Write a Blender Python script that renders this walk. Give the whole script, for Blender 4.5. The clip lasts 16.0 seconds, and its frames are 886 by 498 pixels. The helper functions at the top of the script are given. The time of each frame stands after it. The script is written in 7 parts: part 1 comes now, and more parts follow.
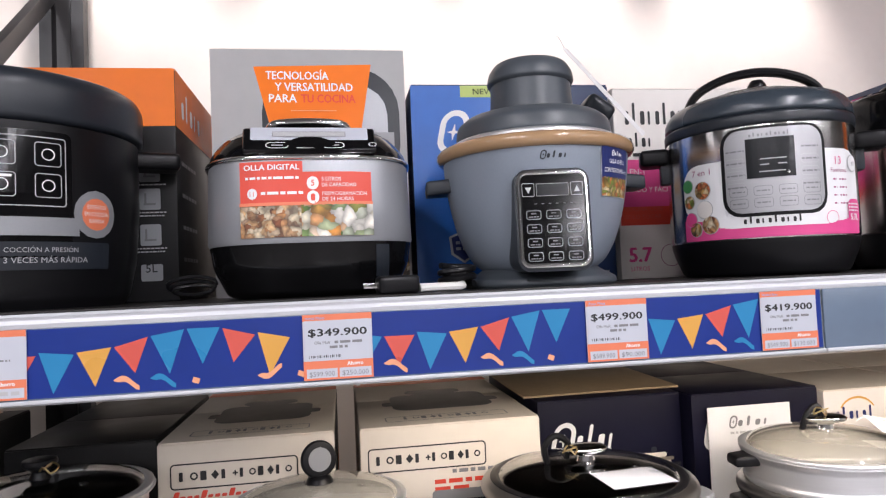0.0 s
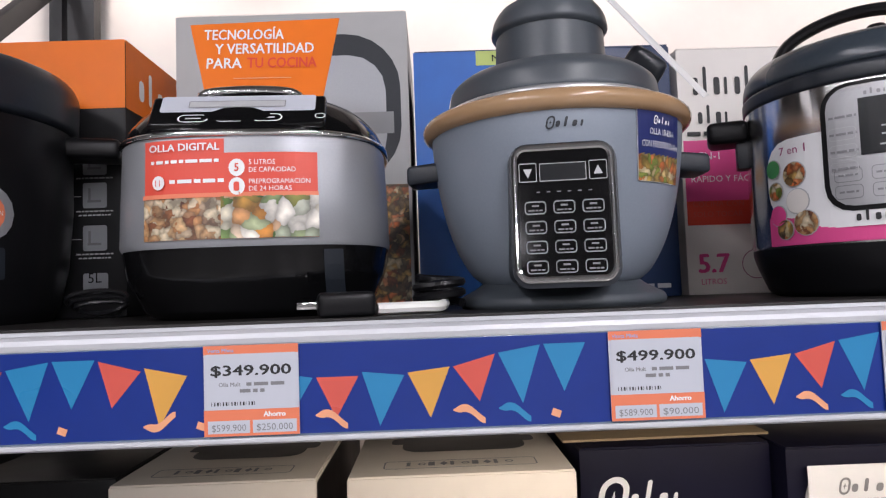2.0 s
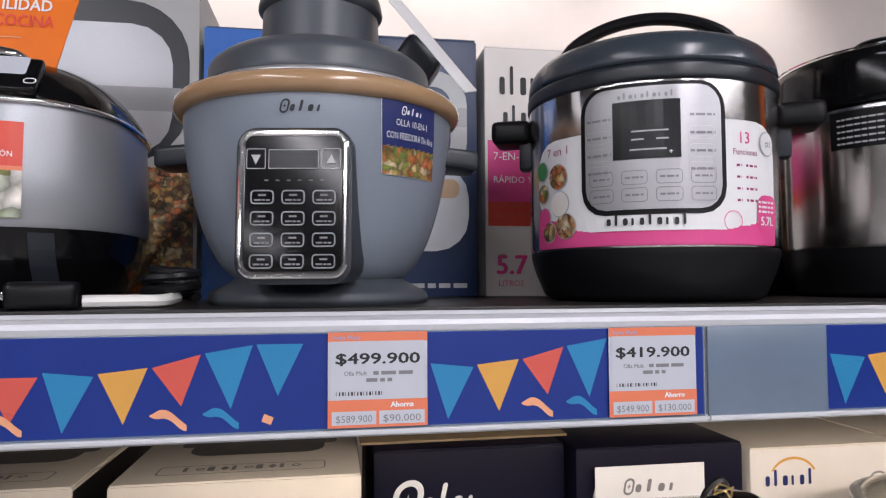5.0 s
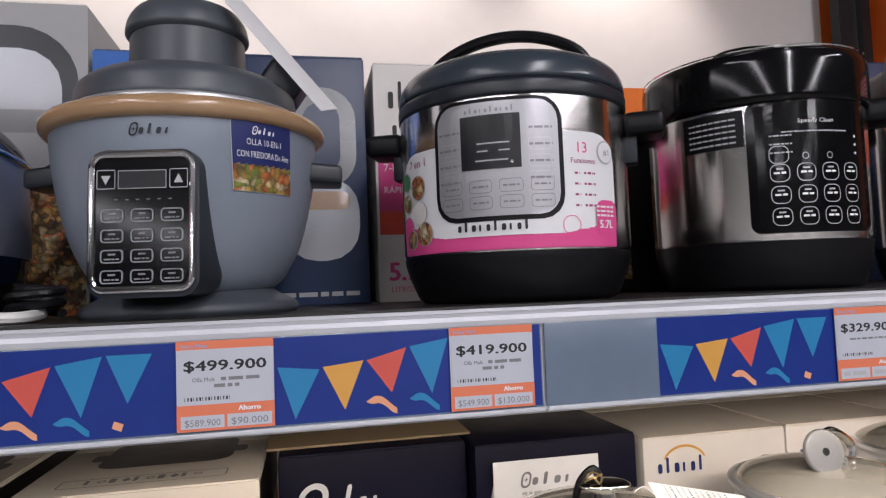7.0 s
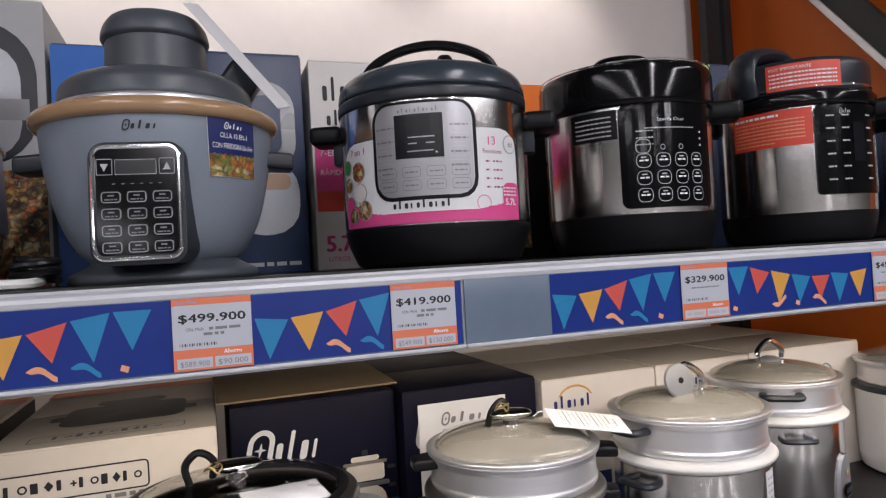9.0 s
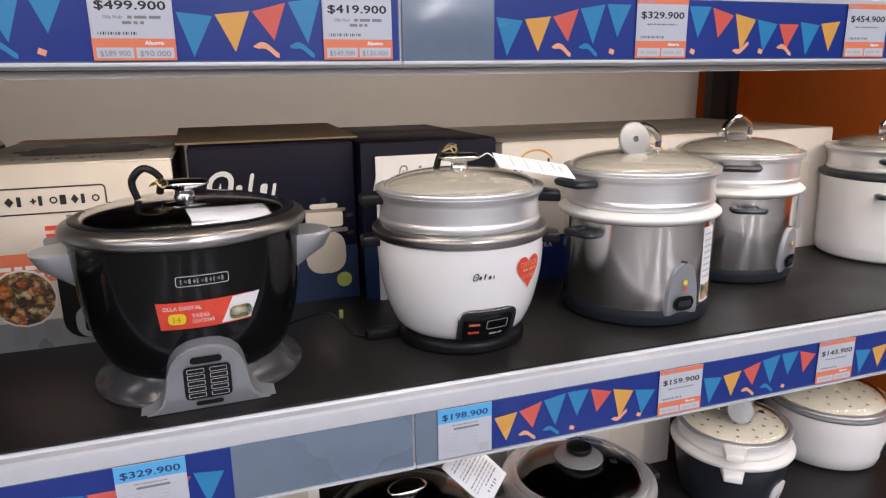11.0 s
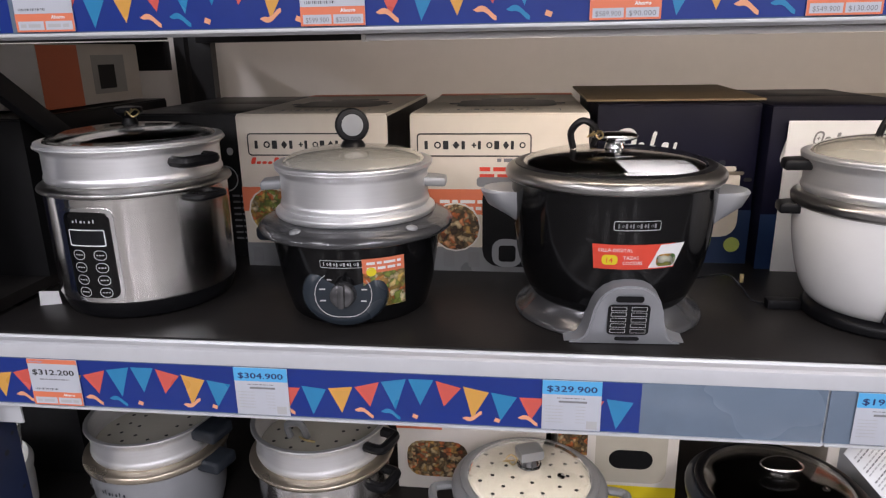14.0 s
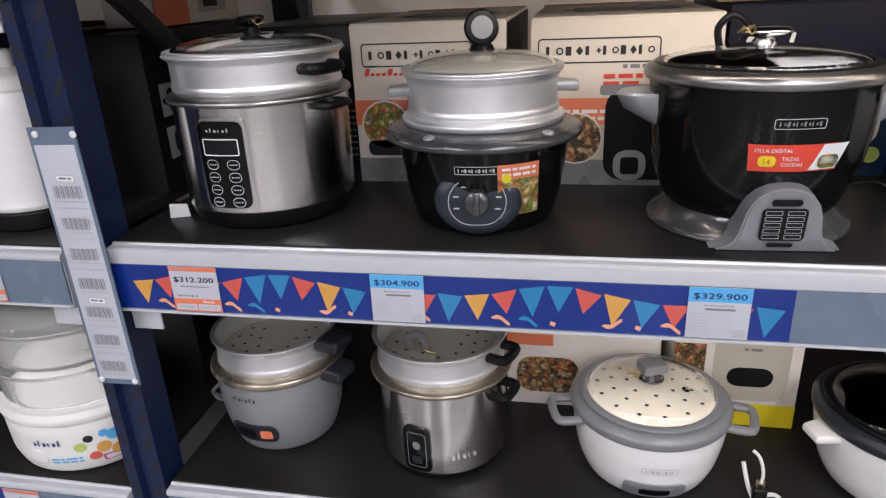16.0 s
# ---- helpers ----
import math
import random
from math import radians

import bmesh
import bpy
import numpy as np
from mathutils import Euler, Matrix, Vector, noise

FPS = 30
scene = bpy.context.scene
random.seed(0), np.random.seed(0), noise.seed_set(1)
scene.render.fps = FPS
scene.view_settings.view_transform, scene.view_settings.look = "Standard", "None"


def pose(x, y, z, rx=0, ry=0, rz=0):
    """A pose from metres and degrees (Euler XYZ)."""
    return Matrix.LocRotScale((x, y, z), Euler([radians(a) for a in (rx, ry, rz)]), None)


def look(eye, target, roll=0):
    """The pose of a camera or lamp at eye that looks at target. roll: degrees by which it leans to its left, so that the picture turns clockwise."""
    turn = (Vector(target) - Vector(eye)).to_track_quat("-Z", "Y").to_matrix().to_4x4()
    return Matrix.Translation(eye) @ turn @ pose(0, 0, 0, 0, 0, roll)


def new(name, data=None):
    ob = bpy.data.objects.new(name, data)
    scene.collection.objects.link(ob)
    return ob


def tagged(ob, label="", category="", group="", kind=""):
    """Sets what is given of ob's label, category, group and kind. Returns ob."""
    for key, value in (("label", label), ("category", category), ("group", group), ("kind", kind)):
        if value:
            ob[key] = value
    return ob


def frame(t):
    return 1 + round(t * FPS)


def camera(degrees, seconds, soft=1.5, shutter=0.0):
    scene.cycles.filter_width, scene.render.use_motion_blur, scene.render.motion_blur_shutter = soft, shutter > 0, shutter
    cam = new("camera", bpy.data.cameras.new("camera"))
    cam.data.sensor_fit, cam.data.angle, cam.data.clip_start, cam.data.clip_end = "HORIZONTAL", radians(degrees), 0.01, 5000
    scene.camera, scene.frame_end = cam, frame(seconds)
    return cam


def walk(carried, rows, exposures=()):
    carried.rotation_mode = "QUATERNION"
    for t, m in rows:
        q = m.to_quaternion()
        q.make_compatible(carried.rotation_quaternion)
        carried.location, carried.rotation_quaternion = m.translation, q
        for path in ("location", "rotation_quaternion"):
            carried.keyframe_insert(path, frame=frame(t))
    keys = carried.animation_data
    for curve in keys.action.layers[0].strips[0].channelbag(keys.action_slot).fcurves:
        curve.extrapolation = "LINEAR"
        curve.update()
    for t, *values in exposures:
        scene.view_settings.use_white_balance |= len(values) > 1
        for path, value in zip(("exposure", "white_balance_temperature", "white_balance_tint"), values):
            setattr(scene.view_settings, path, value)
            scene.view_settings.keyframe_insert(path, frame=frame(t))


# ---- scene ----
cam = camera(67.3, 16.0, 1.25)
METRES, EYE, TILT, LEAN, TURN = 1.4, 1.5, 0.0, 0.0, -8.9
ROWS = [
    (0.0, 0.0, 0.0, 0.0, 0.11, 2.53, 2.52),
    (0.5, 0.0616, 0.0593, -0.0002, 7.62, 3.05, 2.98),
    (1.0, 0.1029, 0.1005, -0.0068, 13.34, 2.09, 2.84),
    (1.5, 0.1049, 0.1265, -0.005, 12.29, 2.44, 2.39),
    (2.0, 0.0791, 0.165, 0.0048, 8.1, 3.31, 2.04),
    (2.5, 0.0696, 0.1933, 0.0023, 8.15, 1.87, 2.26),
    (3.0, 0.1032, 0.2154, -0.0033, 6.23, 0.58, 2.49),
    (3.5, 0.1257, 0.2239, -0.0027, 5.08, 0.79, 3.07),
    (4.0, 0.1407, 0.2192, 0.0042, 2.71, 2.29, 1.82),
    (6.5, 0.2385, 0.177, 0.0016, -2.32, 3.0, 1.09),
    (7.0, 0.2548, 0.1713, 0.0013, -2.79, 3.31, 2.21),
    (7.5, 0.2703, 0.1577, 0.001, -3.66, 3.44, 2.6),
    (8.0, 0.2738, 0.1472, 0.0022, -4.27, 3.69, 3.0),
    (8.5, 0.2569, 0.1244, 0.0002, -6.51, 2.95, 3.27),
    (9.0, 0.221, 0.0625, -0.0071, -10.81, 0.96, 3.26),
    (9.5, 0.2127, 0.0314, -0.0348, -10.05, -3.73, 0.58),
    (10.0, 0.2491, 0.0505, -0.0636, -10.43, -10.11, 1.2),
    (12.5, 0.2843, 0.0287, -0.1013, -7.69, -15.4, -0.4),
    (13.0, 0.2421, 0.0294, -0.0986, -0.28, -15.65, 0.53),
    (13.5, 0.1971, 0.0144, -0.0962, 8.47, -16.02, -0.18),
    (14.0, 0.1565, -0.0007, -0.0958, 15.65, -16.74, 0.92),
    (14.5, 0.1329, -0.0129, -0.0964, 19.99, -16.59, 0.24),
    (15.0, 0.1146, -0.0205, -0.1059, 24.02, -18.75, -0.19),
    (15.5, 0.0899, -0.0241, -0.1255, 24.01, -21.73, -0.15),
    (16.0, 0.0748, -0.0248, -0.1266, 19.66, -21.91, 2.46),
]
walk(cam, [(t, pose(0, 0, EYE, TILT, LEAN, TURN) @ pose(METRES * x, METRES * y, METRES * z, 90 + pitch, roll, yaw)) for t, x, y, z, yaw, pitch, roll in ROWS],
     [(0.0, 0.22), (1.0, 0.18), (2.5, 0.0), (4.0, 0.0), (6.5, -0.34), (8.5, -0.39), (9.3, -0.5), (10.0, -0.34), (12.5, -0.18), (13.5, -0.18), (14.5, -0.1), (15.5, -0.08), (16.0, -0.12)])

# ---- light ----
world = bpy.data.worlds.new("world")
scene.world = world
world.use_nodes = True
world.node_tree.nodes["Background"].inputs[0].default_value = (1.0, 0.97, 0.94, 1)
world.node_tree.nodes["Background"].inputs[1].default_value = 0.01


def area_lamp(name, x, y, z, w, d, watts, colour):
    data = bpy.data.lights.new(name, "AREA")
    data.shape, data.size, data.size_y, data.energy, data.color = "RECTANGLE", w, d, watts, colour
    ob = new(name, data)
    ob.matrix_world = pose(x, y, z)
    return ob


CEILING = 3.6
LAMPS_X = (-4.6, -1.7, 1.3, 4.4)
for lx, watts in zip(LAMPS_X, (235, 262, 395, 430)):
    area_lamp("ceiling_lamp", lx, -6.6, CEILING - 0.09, 0.16, 11.6, watts, (0.955, 0.925, 1.0))
for lx in (-1.1, -0.52, 0.04, 0.58, 1.17):
    spot = bpy.data.lights.new("wall_washer", "SPOT")
    spot.energy, spot.spot_size, spot.spot_blend, spot.shadow_soft_size, spot.color = 18, radians(78), 0.75, 0.03, (1.0, 0.88, 0.84)
    new("wall_washer", spot).matrix_world = look((lx, 1.44, 2.58), (lx, 1.72, 2.02))
# warm fill lamps, added under the two upper shelf edges to light the cartons
for lz, watts in ((1.484 - 0.108, 6.4), (0.981 - 0.120, 2.0)):
    strip = area_lamp("shelf_fill", 0.97, 0.822, lz, 1.88, 0.012, watts, (1.0, 0.85, 0.72))
    strip.matrix_world = pose(0.97, 0.822, lz, 62, 0, 0)

# ---- materials ----
MATS = {}


def mat(name, colour, rough=0.5, metal=0.0, vary=0.06, scale=40.0, bump=0.0, coat=0.0, stretch=(1, 1, 1), aniso=0.0, trans=0.0, spec=0.5):
    """A painted, moulded or metal surface: fine grain and broad wear over one base colour."""
    if name in MATS:
        return MATS[name]
    m = bpy.data.materials.new(name)
    m.use_nodes = True
    nt = m.node_tree
    b = nt.nodes["Principled BSDF"]
    b.inputs["Metallic"].default_value = metal
    b.inputs["Coat Weight"].default_value = coat
    b.inputs["Coat Roughness"].default_value = 0.08
    b.inputs["Transmission Weight"].default_value = trans
    b.inputs["Specular IOR Level"].default_value = spec
    co = nt.nodes.new("ShaderNodeTexCoord")
    mp = nt.nodes.new("ShaderNodeMapping")
    mp.inputs["Scale"].default_value = stretch
    nt.links.new(co.outputs["Object"], mp.inputs["Vector"])
    fine = nt.nodes.new("ShaderNodeTexNoise")
    fine.inputs["Scale"].default_value, fine.inputs["Detail"].default_value = scale, 4
    broad = nt.nodes.new("ShaderNodeTexNoise")
    broad.inputs["Scale"].default_value, broad.inputs["Detail"].default_value = 6.0, 3
    nt.links.new(mp.outputs[0], fine.inputs["Vector"])
    nt.links.new(co.outputs["Object"], broad.inputs["Vector"])
    add = nt.nodes.new("ShaderNodeMath")
    add.operation = "ADD"
    nt.links.new(fine.outputs[0], add.inputs[0])
    nt.links.new(broad.outputs[0], add.inputs[1])
    rmp = nt.nodes.new("ShaderNodeMapRange")
    rmp.inputs["From Min"].default_value, rmp.inputs["From Max"].default_value = 0.6, 1.4
    rmp.inputs["To Min"].default_value, rmp.inputs["To Max"].default_value = 1 - vary, 1 + vary
    nt.links.new(add.outputs[0], rmp.inputs["Value"])
    mul = nt.nodes.new("ShaderNodeVectorMath")
    mul.operation = "SCALE"
    mul.inputs[0].default_value = colour[:3]
    nt.links.new(rmp.outputs[0], mul.inputs["Scale"])
    nt.links.new(mul.outputs[0], b.inputs["Base Color"])
    rr = nt.nodes.new("ShaderNodeMapRange")
    rr.inputs["From Min"].default_value, rr.inputs["From Max"].default_value = 0.3, 0.7
    rr.inputs["To Min"].default_value, rr.inputs["To Max"].default_value = max(0.02, rough * 0.82), min(1, rough * 1.2)
    nt.links.new(broad.outputs[0], rr.inputs["Value"])
    nt.links.new(rr.outputs[0], b.inputs["Roughness"])
    if bump:
        bp = nt.nodes.new("ShaderNodeBump")
        bp.inputs["Strength"].default_value, bp.inputs["Distance"].default_value = bump, 0.001
        nt.links.new(fine.outputs[0], bp.inputs["Height"])
        nt.links.new(bp.outputs[0], b.inputs["Normal"])
    if aniso:
        tg = nt.nodes.new("ShaderNodeTangent")
        tg.direction_type, tg.axis = "RADIAL", "Z"
        b.inputs["Anisotropic"].default_value = aniso
        b.inputs["Anisotropic Rotation"].default_value = 0.25
        nt.links.new(tg.outputs[0], b.inputs["Tangent"])
    MATS[name] = m
    return m


def picture(name, colours, scale=90.0, rough=0.4):
    """A printed food photograph: small irregular patches of a few colours."""
    if name in MATS:
        return MATS[name]
    m = bpy.data.materials.new(name)
    m.use_nodes = True
    nt = m.node_tree
    b = nt.nodes["Principled BSDF"]
    b.inputs["Roughness"].default_value = rough
    co = nt.nodes.new("ShaderNodeTexCoord")
    ns = nt.nodes.new("ShaderNodeTexNoise")
    ns.inputs["Scale"].default_value = scale * 0.55
    ns.inputs["Detail"].default_value = 4.0
    mx = nt.nodes.new("ShaderNodeVectorMath")
    mx.operation = "MULTIPLY_ADD"
    mx.inputs[1].default_value = (0.024, 0.024, 0.024)
    nt.links.new(co.outputs["Object"], ns.inputs["Vector"])
    nt.links.new(ns.outputs["Color"], mx.inputs[0])
    nt.links.new(co.outputs["Object"], mx.inputs[2])
    vo = nt.nodes.new("ShaderNodeTexVoronoi")
    vo.inputs["Scale"].default_value = scale
    nt.links.new(mx.outputs[0], vo.inputs["Vector"])
    sep = nt.nodes.new("ShaderNodeSeparateColor")
    nt.links.new(vo.outputs["Color"], sep.inputs[0])
    rp = nt.nodes.new("ShaderNodeValToRGB")
    rp.color_ramp.interpolation = "EASE"
    rp.color_ramp.elements[0].color = (*colours[0], 1)
    rp.color_ramp.elements[1].position = 1 / len(colours)
    rp.color_ramp.elements[1].color = (*colours[1], 1)
    for i, c in enumerate(colours[2:], 2):
        e = rp.color_ramp.elements.new(i / len(colours))
        e.color = (*c, 1)
    nt.links.new(sep.outputs[0], rp.inputs[0])
    sh = nt.nodes.new("ShaderNodeMapRange")
    sh.inputs["From Max"].default_value = 0.75
    sh.inputs["To Min"].default_value, sh.inputs["To Max"].default_value = 1.35, 0.35
    nt.links.new(vo.outputs["Distance"], sh.inputs["Value"])
    ml = nt.nodes.new("ShaderNodeVectorMath")
    ml.operation = "SCALE"
    nt.links.new(rp.outputs[0], ml.inputs[0])
    nt.links.new(sh.outputs[0], ml.inputs["Scale"])
    nt.links.new(ml.outputs[0], b.inputs["Base Color"])
    MATS[name] = m
    return m


def glow(name, colour, strength):
    m = bpy.data.materials.new(name)
    m.use_nodes = True
    b = m.node_tree.nodes["Principled BSDF"]
    b.inputs["Base Color"].default_value = (*colour, 1)
    b.inputs["Emission Color"].default_value = (*colour, 1)
    b.inputs["Emission Strength"].default_value = strength
    return m


STEEL = mat("brushed_steel", (0.76, 0.74, 0.72), 0.18, 1.0, 0.08, 220, 0.03, stretch=(0.04, 0.04, 1), aniso=0.9)
CHROME = mat("chrome", (0.75, 0.75, 0.76), 0.10, 1.0, 0.03)
ALU = mat("spun_aluminium", (0.80, 0.80, 0.81), 0.42, 0.85, 0.05, 260, 0.03, stretch=(0.04, 0.04, 1), aniso=0.3)
RIMD = mat("dark_rolled_rim", (0.36, 0.35, 0.34), 0.34, 1.0, 0.05)
KEYPANEL = mat("pale_silver_key_panel", (0.40, 0.40, 0.415), 0.34, 0.6, 0.03, 500, 0.02)
CHAMP = mat("champagne_metal", (0.46, 0.40, 0.32), 0.30, 0.9, 0.05)
DIALD = mat("blue_black_dial_plastic", (0.020, 0.027, 0.036), 0.24, 0.0, 0.06, 300, 0.03)
SILVER = mat("silver_paint", (0.34, 0.35, 0.37), 0.34, 0.45, 0.04, 500, 0.02)
LIDB = mat("blue_grey_lid_plastic", (0.038, 0.050, 0.064), 0.26, 0.0, 0.08, 300, 0.03)
GREYP = mat("grey_plastic", (0.22, 0.225, 0.235), 0.32, 0.15, 0.05)
SLATE = mat("slate_enamel", (0.235, 0.27, 0.32), 0.36, 0.1, 0.05, 400, 0.03, coat=0.15)
SLATED = mat("slate_lid_plastic", (0.066, 0.077, 0.090), 0.40, 0.0, 0.07, 300, 0.05)
BLACKG = mat("glossy_black_plastic", (0.004, 0.004, 0.0045), 0.11, 0.0, 0.1, spec=0.28)
BLACKM = mat("matt_black_plastic", (0.006, 0.006, 0.007), 0.34, 0.0, 0.12, 300, 0.06, spec=0.2)
CHAR = mat("charcoal_plastic", (0.018, 0.022, 0.029), 0.33, 0.0, 0.1, 300, 0.05, spec=0.4)
FOOTG = mat("dark_grey_gloss", (0.10, 0.10, 0.105), 0.20, 0.6, 0.06)
TAN = mat("tan_ceramic", (0.40, 0.25, 0.135), 0.22, 0.0, 0.06, coat=0.5)
WHITEG = mat("white_enamel", (0.80, 0.79, 0.78), 0.20, 0.0, 0.02, coat=0.3)
WHITEP = mat("white_plastic", (0.76, 0.75, 0.72), 0.40, 0.0, 0.03)
CREAM = mat("cream_steamer", (0.50, 0.47, 0.40), 0.40, 0.0, 0.04)
GLASS = mat("lid_glass", (0.93, 0.93, 0.91), 0.03, 0.0, 0.0, trans=1.0)
# milky tint put into the glass for reflections and the lit inside
MILKY = mat("milky_tint_lid_glass", (0.44, 0.42, 0.37), 0.07, 0.0, 0.05, trans=0.55, coat=0.3)
CLEAR = mat("clear_plastic", (0.90, 0.90, 0.88), 0.08, 0.0, 0.0, trans=0.9)
BOARD = mat("shelf_board", (0.016, 0.0145, 0.014), 0.36, 0.0, 0.2, 160, 0.08, spec=0.24)
RAIL = mat("white_rail", (0.58, 0.59, 0.62), 0.38, 0.15, 0.05)
HOLDER = mat("label_holder", (0.135, 0.18, 0.245), 0.25, 0.0, 0.06, coat=0.3)
NAVY = mat("navy_rack_paint", (0.006, 0.014, 0.052), 0.40, 0.0, 0.15, 60, 0.05)
RACKB = mat("black_rack_paint", (0.012, 0.012, 0.014), 0.40, 0.0, 0.15)
PANELW = mat("white_back_panel", (0.75, 0.71, 0.675), 0.60, 0.0, 0.03, 30, 0.03)
PANELO = mat("orange_panel", (0.62, 0.135, 0.016), 0.50, 0.0, 0.06, 30, 0.03)
PAPERB = mat("blue_print", (0.005, 0.027, 0.215), 0.32, 0.0, 0.06, coat=0.1)
PTURQ = mat("turquoise_print", (0.022, 0.215, 0.44), 0.30, 0.0, 0.05, coat=0.25)
PYEL = mat("yellow_print", (0.66, 0.34, 0.07), 0.30, 0.0, 0.05, coat=0.25)
PCORAL = mat("coral_print", (0.62, 0.10, 0.075), 0.30, 0.0, 0.05, coat=0.25)
PEACH = mat("peach_print", (0.78, 0.36, 0.20), 0.30, 0.0, 0.05, coat=0.25)
CARD = mat("white_card", (0.76, 0.76, 0.77), 0.45, 0.0, 0.03)
TAGW = mat("sleeved_tag_card", (0.52, 0.54, 0.60), 0.30, 0.0, 0.04, coat=0.3)
CARDC = mat("cream_carton", (0.68, 0.62, 0.54), 0.60, 0.0, 0.05, 25, 0.04)
CARDG = mat("grey_carton", (0.42, 0.42, 0.42), 0.55, 0.0, 0.05)
CARDW = mat("white_carton", (0.74, 0.70, 0.66), 0.55, 0.0, 0.04, 25, 0.03)
CARDB = mat("brown_carton", (0.26, 0.19, 0.115), 0.70, 0.0, 0.1, 60, 0.1)
CARDN = mat("navy_carton", (0.006, 0.006, 0.018), 0.45, 0.0, 0.12, 25, 0.05, spec=0.12)
CARDK = mat("black_carton", (0.010, 0.010, 0.011), 0.40, 0.0, 0.12, spec=0.25)
CARDBL = mat("blue_carton", (0.008, 0.12, 0.48), 0.40, 0.0, 0.08)
CARDDB = mat("dark_blue_carton", (0.010, 0.028, 0.085), 0.40, 0.0, 0.08)
CARDO = mat("orange_carton", (0.80, 0.175, 0.010), 0.45, 0.0, 0.05, spec=0.3)
INK = mat("black_ink", (0.012, 0.012, 0.014), 0.5, 0, 0.0)
INKG = mat("grey_ink", (0.20, 0.20, 0.21), 0.5, 0, 0.0)
INKL = mat("pale_grey_ink", (0.45, 0.45, 0.46), 0.5, 0, 0.0)
INKW = mat("white_ink", (0.80, 0.80, 0.80), 0.45, 0, 0.0)
INKO = mat("orange_ink", (0.74, 0.20, 0.10), 0.45, 0, 0.0)
INKR = mat("red_ink", (0.70, 0.065, 0.035), 0.40, 0, 0.03)
INKC = mat("cyan_ink", (0.10, 0.42, 0.76), 0.45, 0, 0.0)
INKP = mat("pink_ink", (0.72, 0.075, 0.27), 0.40, 0, 0.03)
INKPU = mat("plum_ink", (0.30, 0.03, 0.14), 0.40, 0, 0.03)
INKN = mat("navy_ink", (0.015, 0.025, 0.13), 0.40, 0, 0.0)
INKGR = mat("green_ink", (0.06, 0.25, 0.08), 0.40, 0, 0.0)
INKY = mat("yellow_ink", (0.75, 0.60, 0.02), 0.40, 0, 0.03)
INKLM = mat("lime_ink", (0.45, 0.56, 0.14), 0.40, 0, 0.03)
SCREEN = mat("dark_display", (0.008, 0.009, 0.011), 0.22, 0, 0.0, spec=0.3)
GOLD = mat("brass_wire", (0.52, 0.40, 0.20), 0.34, 1.0, 0.03)
FOODB = picture("beans_photo", [(0.30, 0.10, 0.03), (0.48, 0.22, 0.08), (0.62, 0.40, 0.2), (0.2, 0.06, 0.02), (0.62, 0.52, 0.36)], 125)
FOODV = picture("vegetables_photo", [(0.12, 0.26, 0.03), (0.75, 0.68, 0.55), (0.72, 0.28, 0.04), (0.06, 0.16, 0.02), (0.78, 0.74, 0.66)], 72)
FOODM = picture("meal_photo", [(0.58, 0.40, 0.10), (0.68, 0.58, 0.40), (0.30, 0.20, 0.05), (0.62, 0.16, 0.05), (0.2, 0.25, 0.05)], 115)
FOODR = picture("rice_photo", [(0.55, 0.33, 0.10), (0.05, 0.03, 0.02), (0.62, 0.17, 0.05), (0.60, 0.48, 0.28), (0.15, 0.1, 0.05)], 125)
FLOORM = mat("floor_tiles", (0.24, 0.23, 0.22), 0.22, 0, 0.05, 3)
CEILM = mat("ceiling_paint", (0.22, 0.22, 0.22), 0.8, 0, 0.03)
WALLM = mat("shop_wall", (0.13, 0.125, 0.12), 0.7, 0, 0.04)


# ---- building helpers ----
def finish(me, material, angle=38):
    mats = material if isinstance(material, (list, tuple)) else [material]
    for m in mats:
        me.materials.append(m)
    for p in me.polygons:
        p.use_smooth = True
    me.set_sharp_from_angle(angle=radians(angle))
    return me


def part(name, bm, material, parent=None, label="", angle=38):
    if isinstance(bm, bpy.types.Mesh):
        me = bm
    else:
        me = bpy.data.meshes.new(name)
        bm.to_mesh(me)
        bm.free()
    finish(me, material, angle)
    ob = new(name, me)
    ob.parent = parent
    if label:
        tagged(ob, label)
    return ob


def thing(name, label, category, x, y, z, yaw=0, group="", size=1.0, tall=1.0):
    ob = new(name)
    ob.empty_display_size = 0.05
    ob.matrix_world = pose(x, y, z, 0, 0, yaw) @ Matrix.Diagonal((size, size, size * tall, 1))
    return tagged(ob, label, category, group)


def lathe(prof, seg=56, n=2.0, sx=1.0, sy=1.0, cx=0.0, cy=0.0, bm=None, caps=True):
    """A body of revolution; n over 2 makes its plan a rounded square."""
    bm = bm or bmesh.new()
    rings = []
    for r, z in prof:
        ring = []
        for i in range(seg):
            a = 2 * math.pi * i / seg
            c, s = math.cos(a), math.sin(a)
            if n != 2.0:
                k = (abs(c) ** n + abs(s) ** n) ** (-1 / n)
                c, s = c * k, s * k
            ring.append(bm.verts.new((cx + r * c * sx, cy + r * s * sy, z)))
        rings.append(ring)
    for a, b in zip(rings, rings[1:]):
        for i in range(seg):
            j = (i + 1) % seg
            bm.faces.new((a[i], a[j], b[j], b[i]))
    if caps:
        if prof[0][0] > 1e-4:
            bm.faces.new(rings[0][::-1])
        if prof[-1][0] > 1e-4:
            bm.faces.new(rings[-1])
    return bm


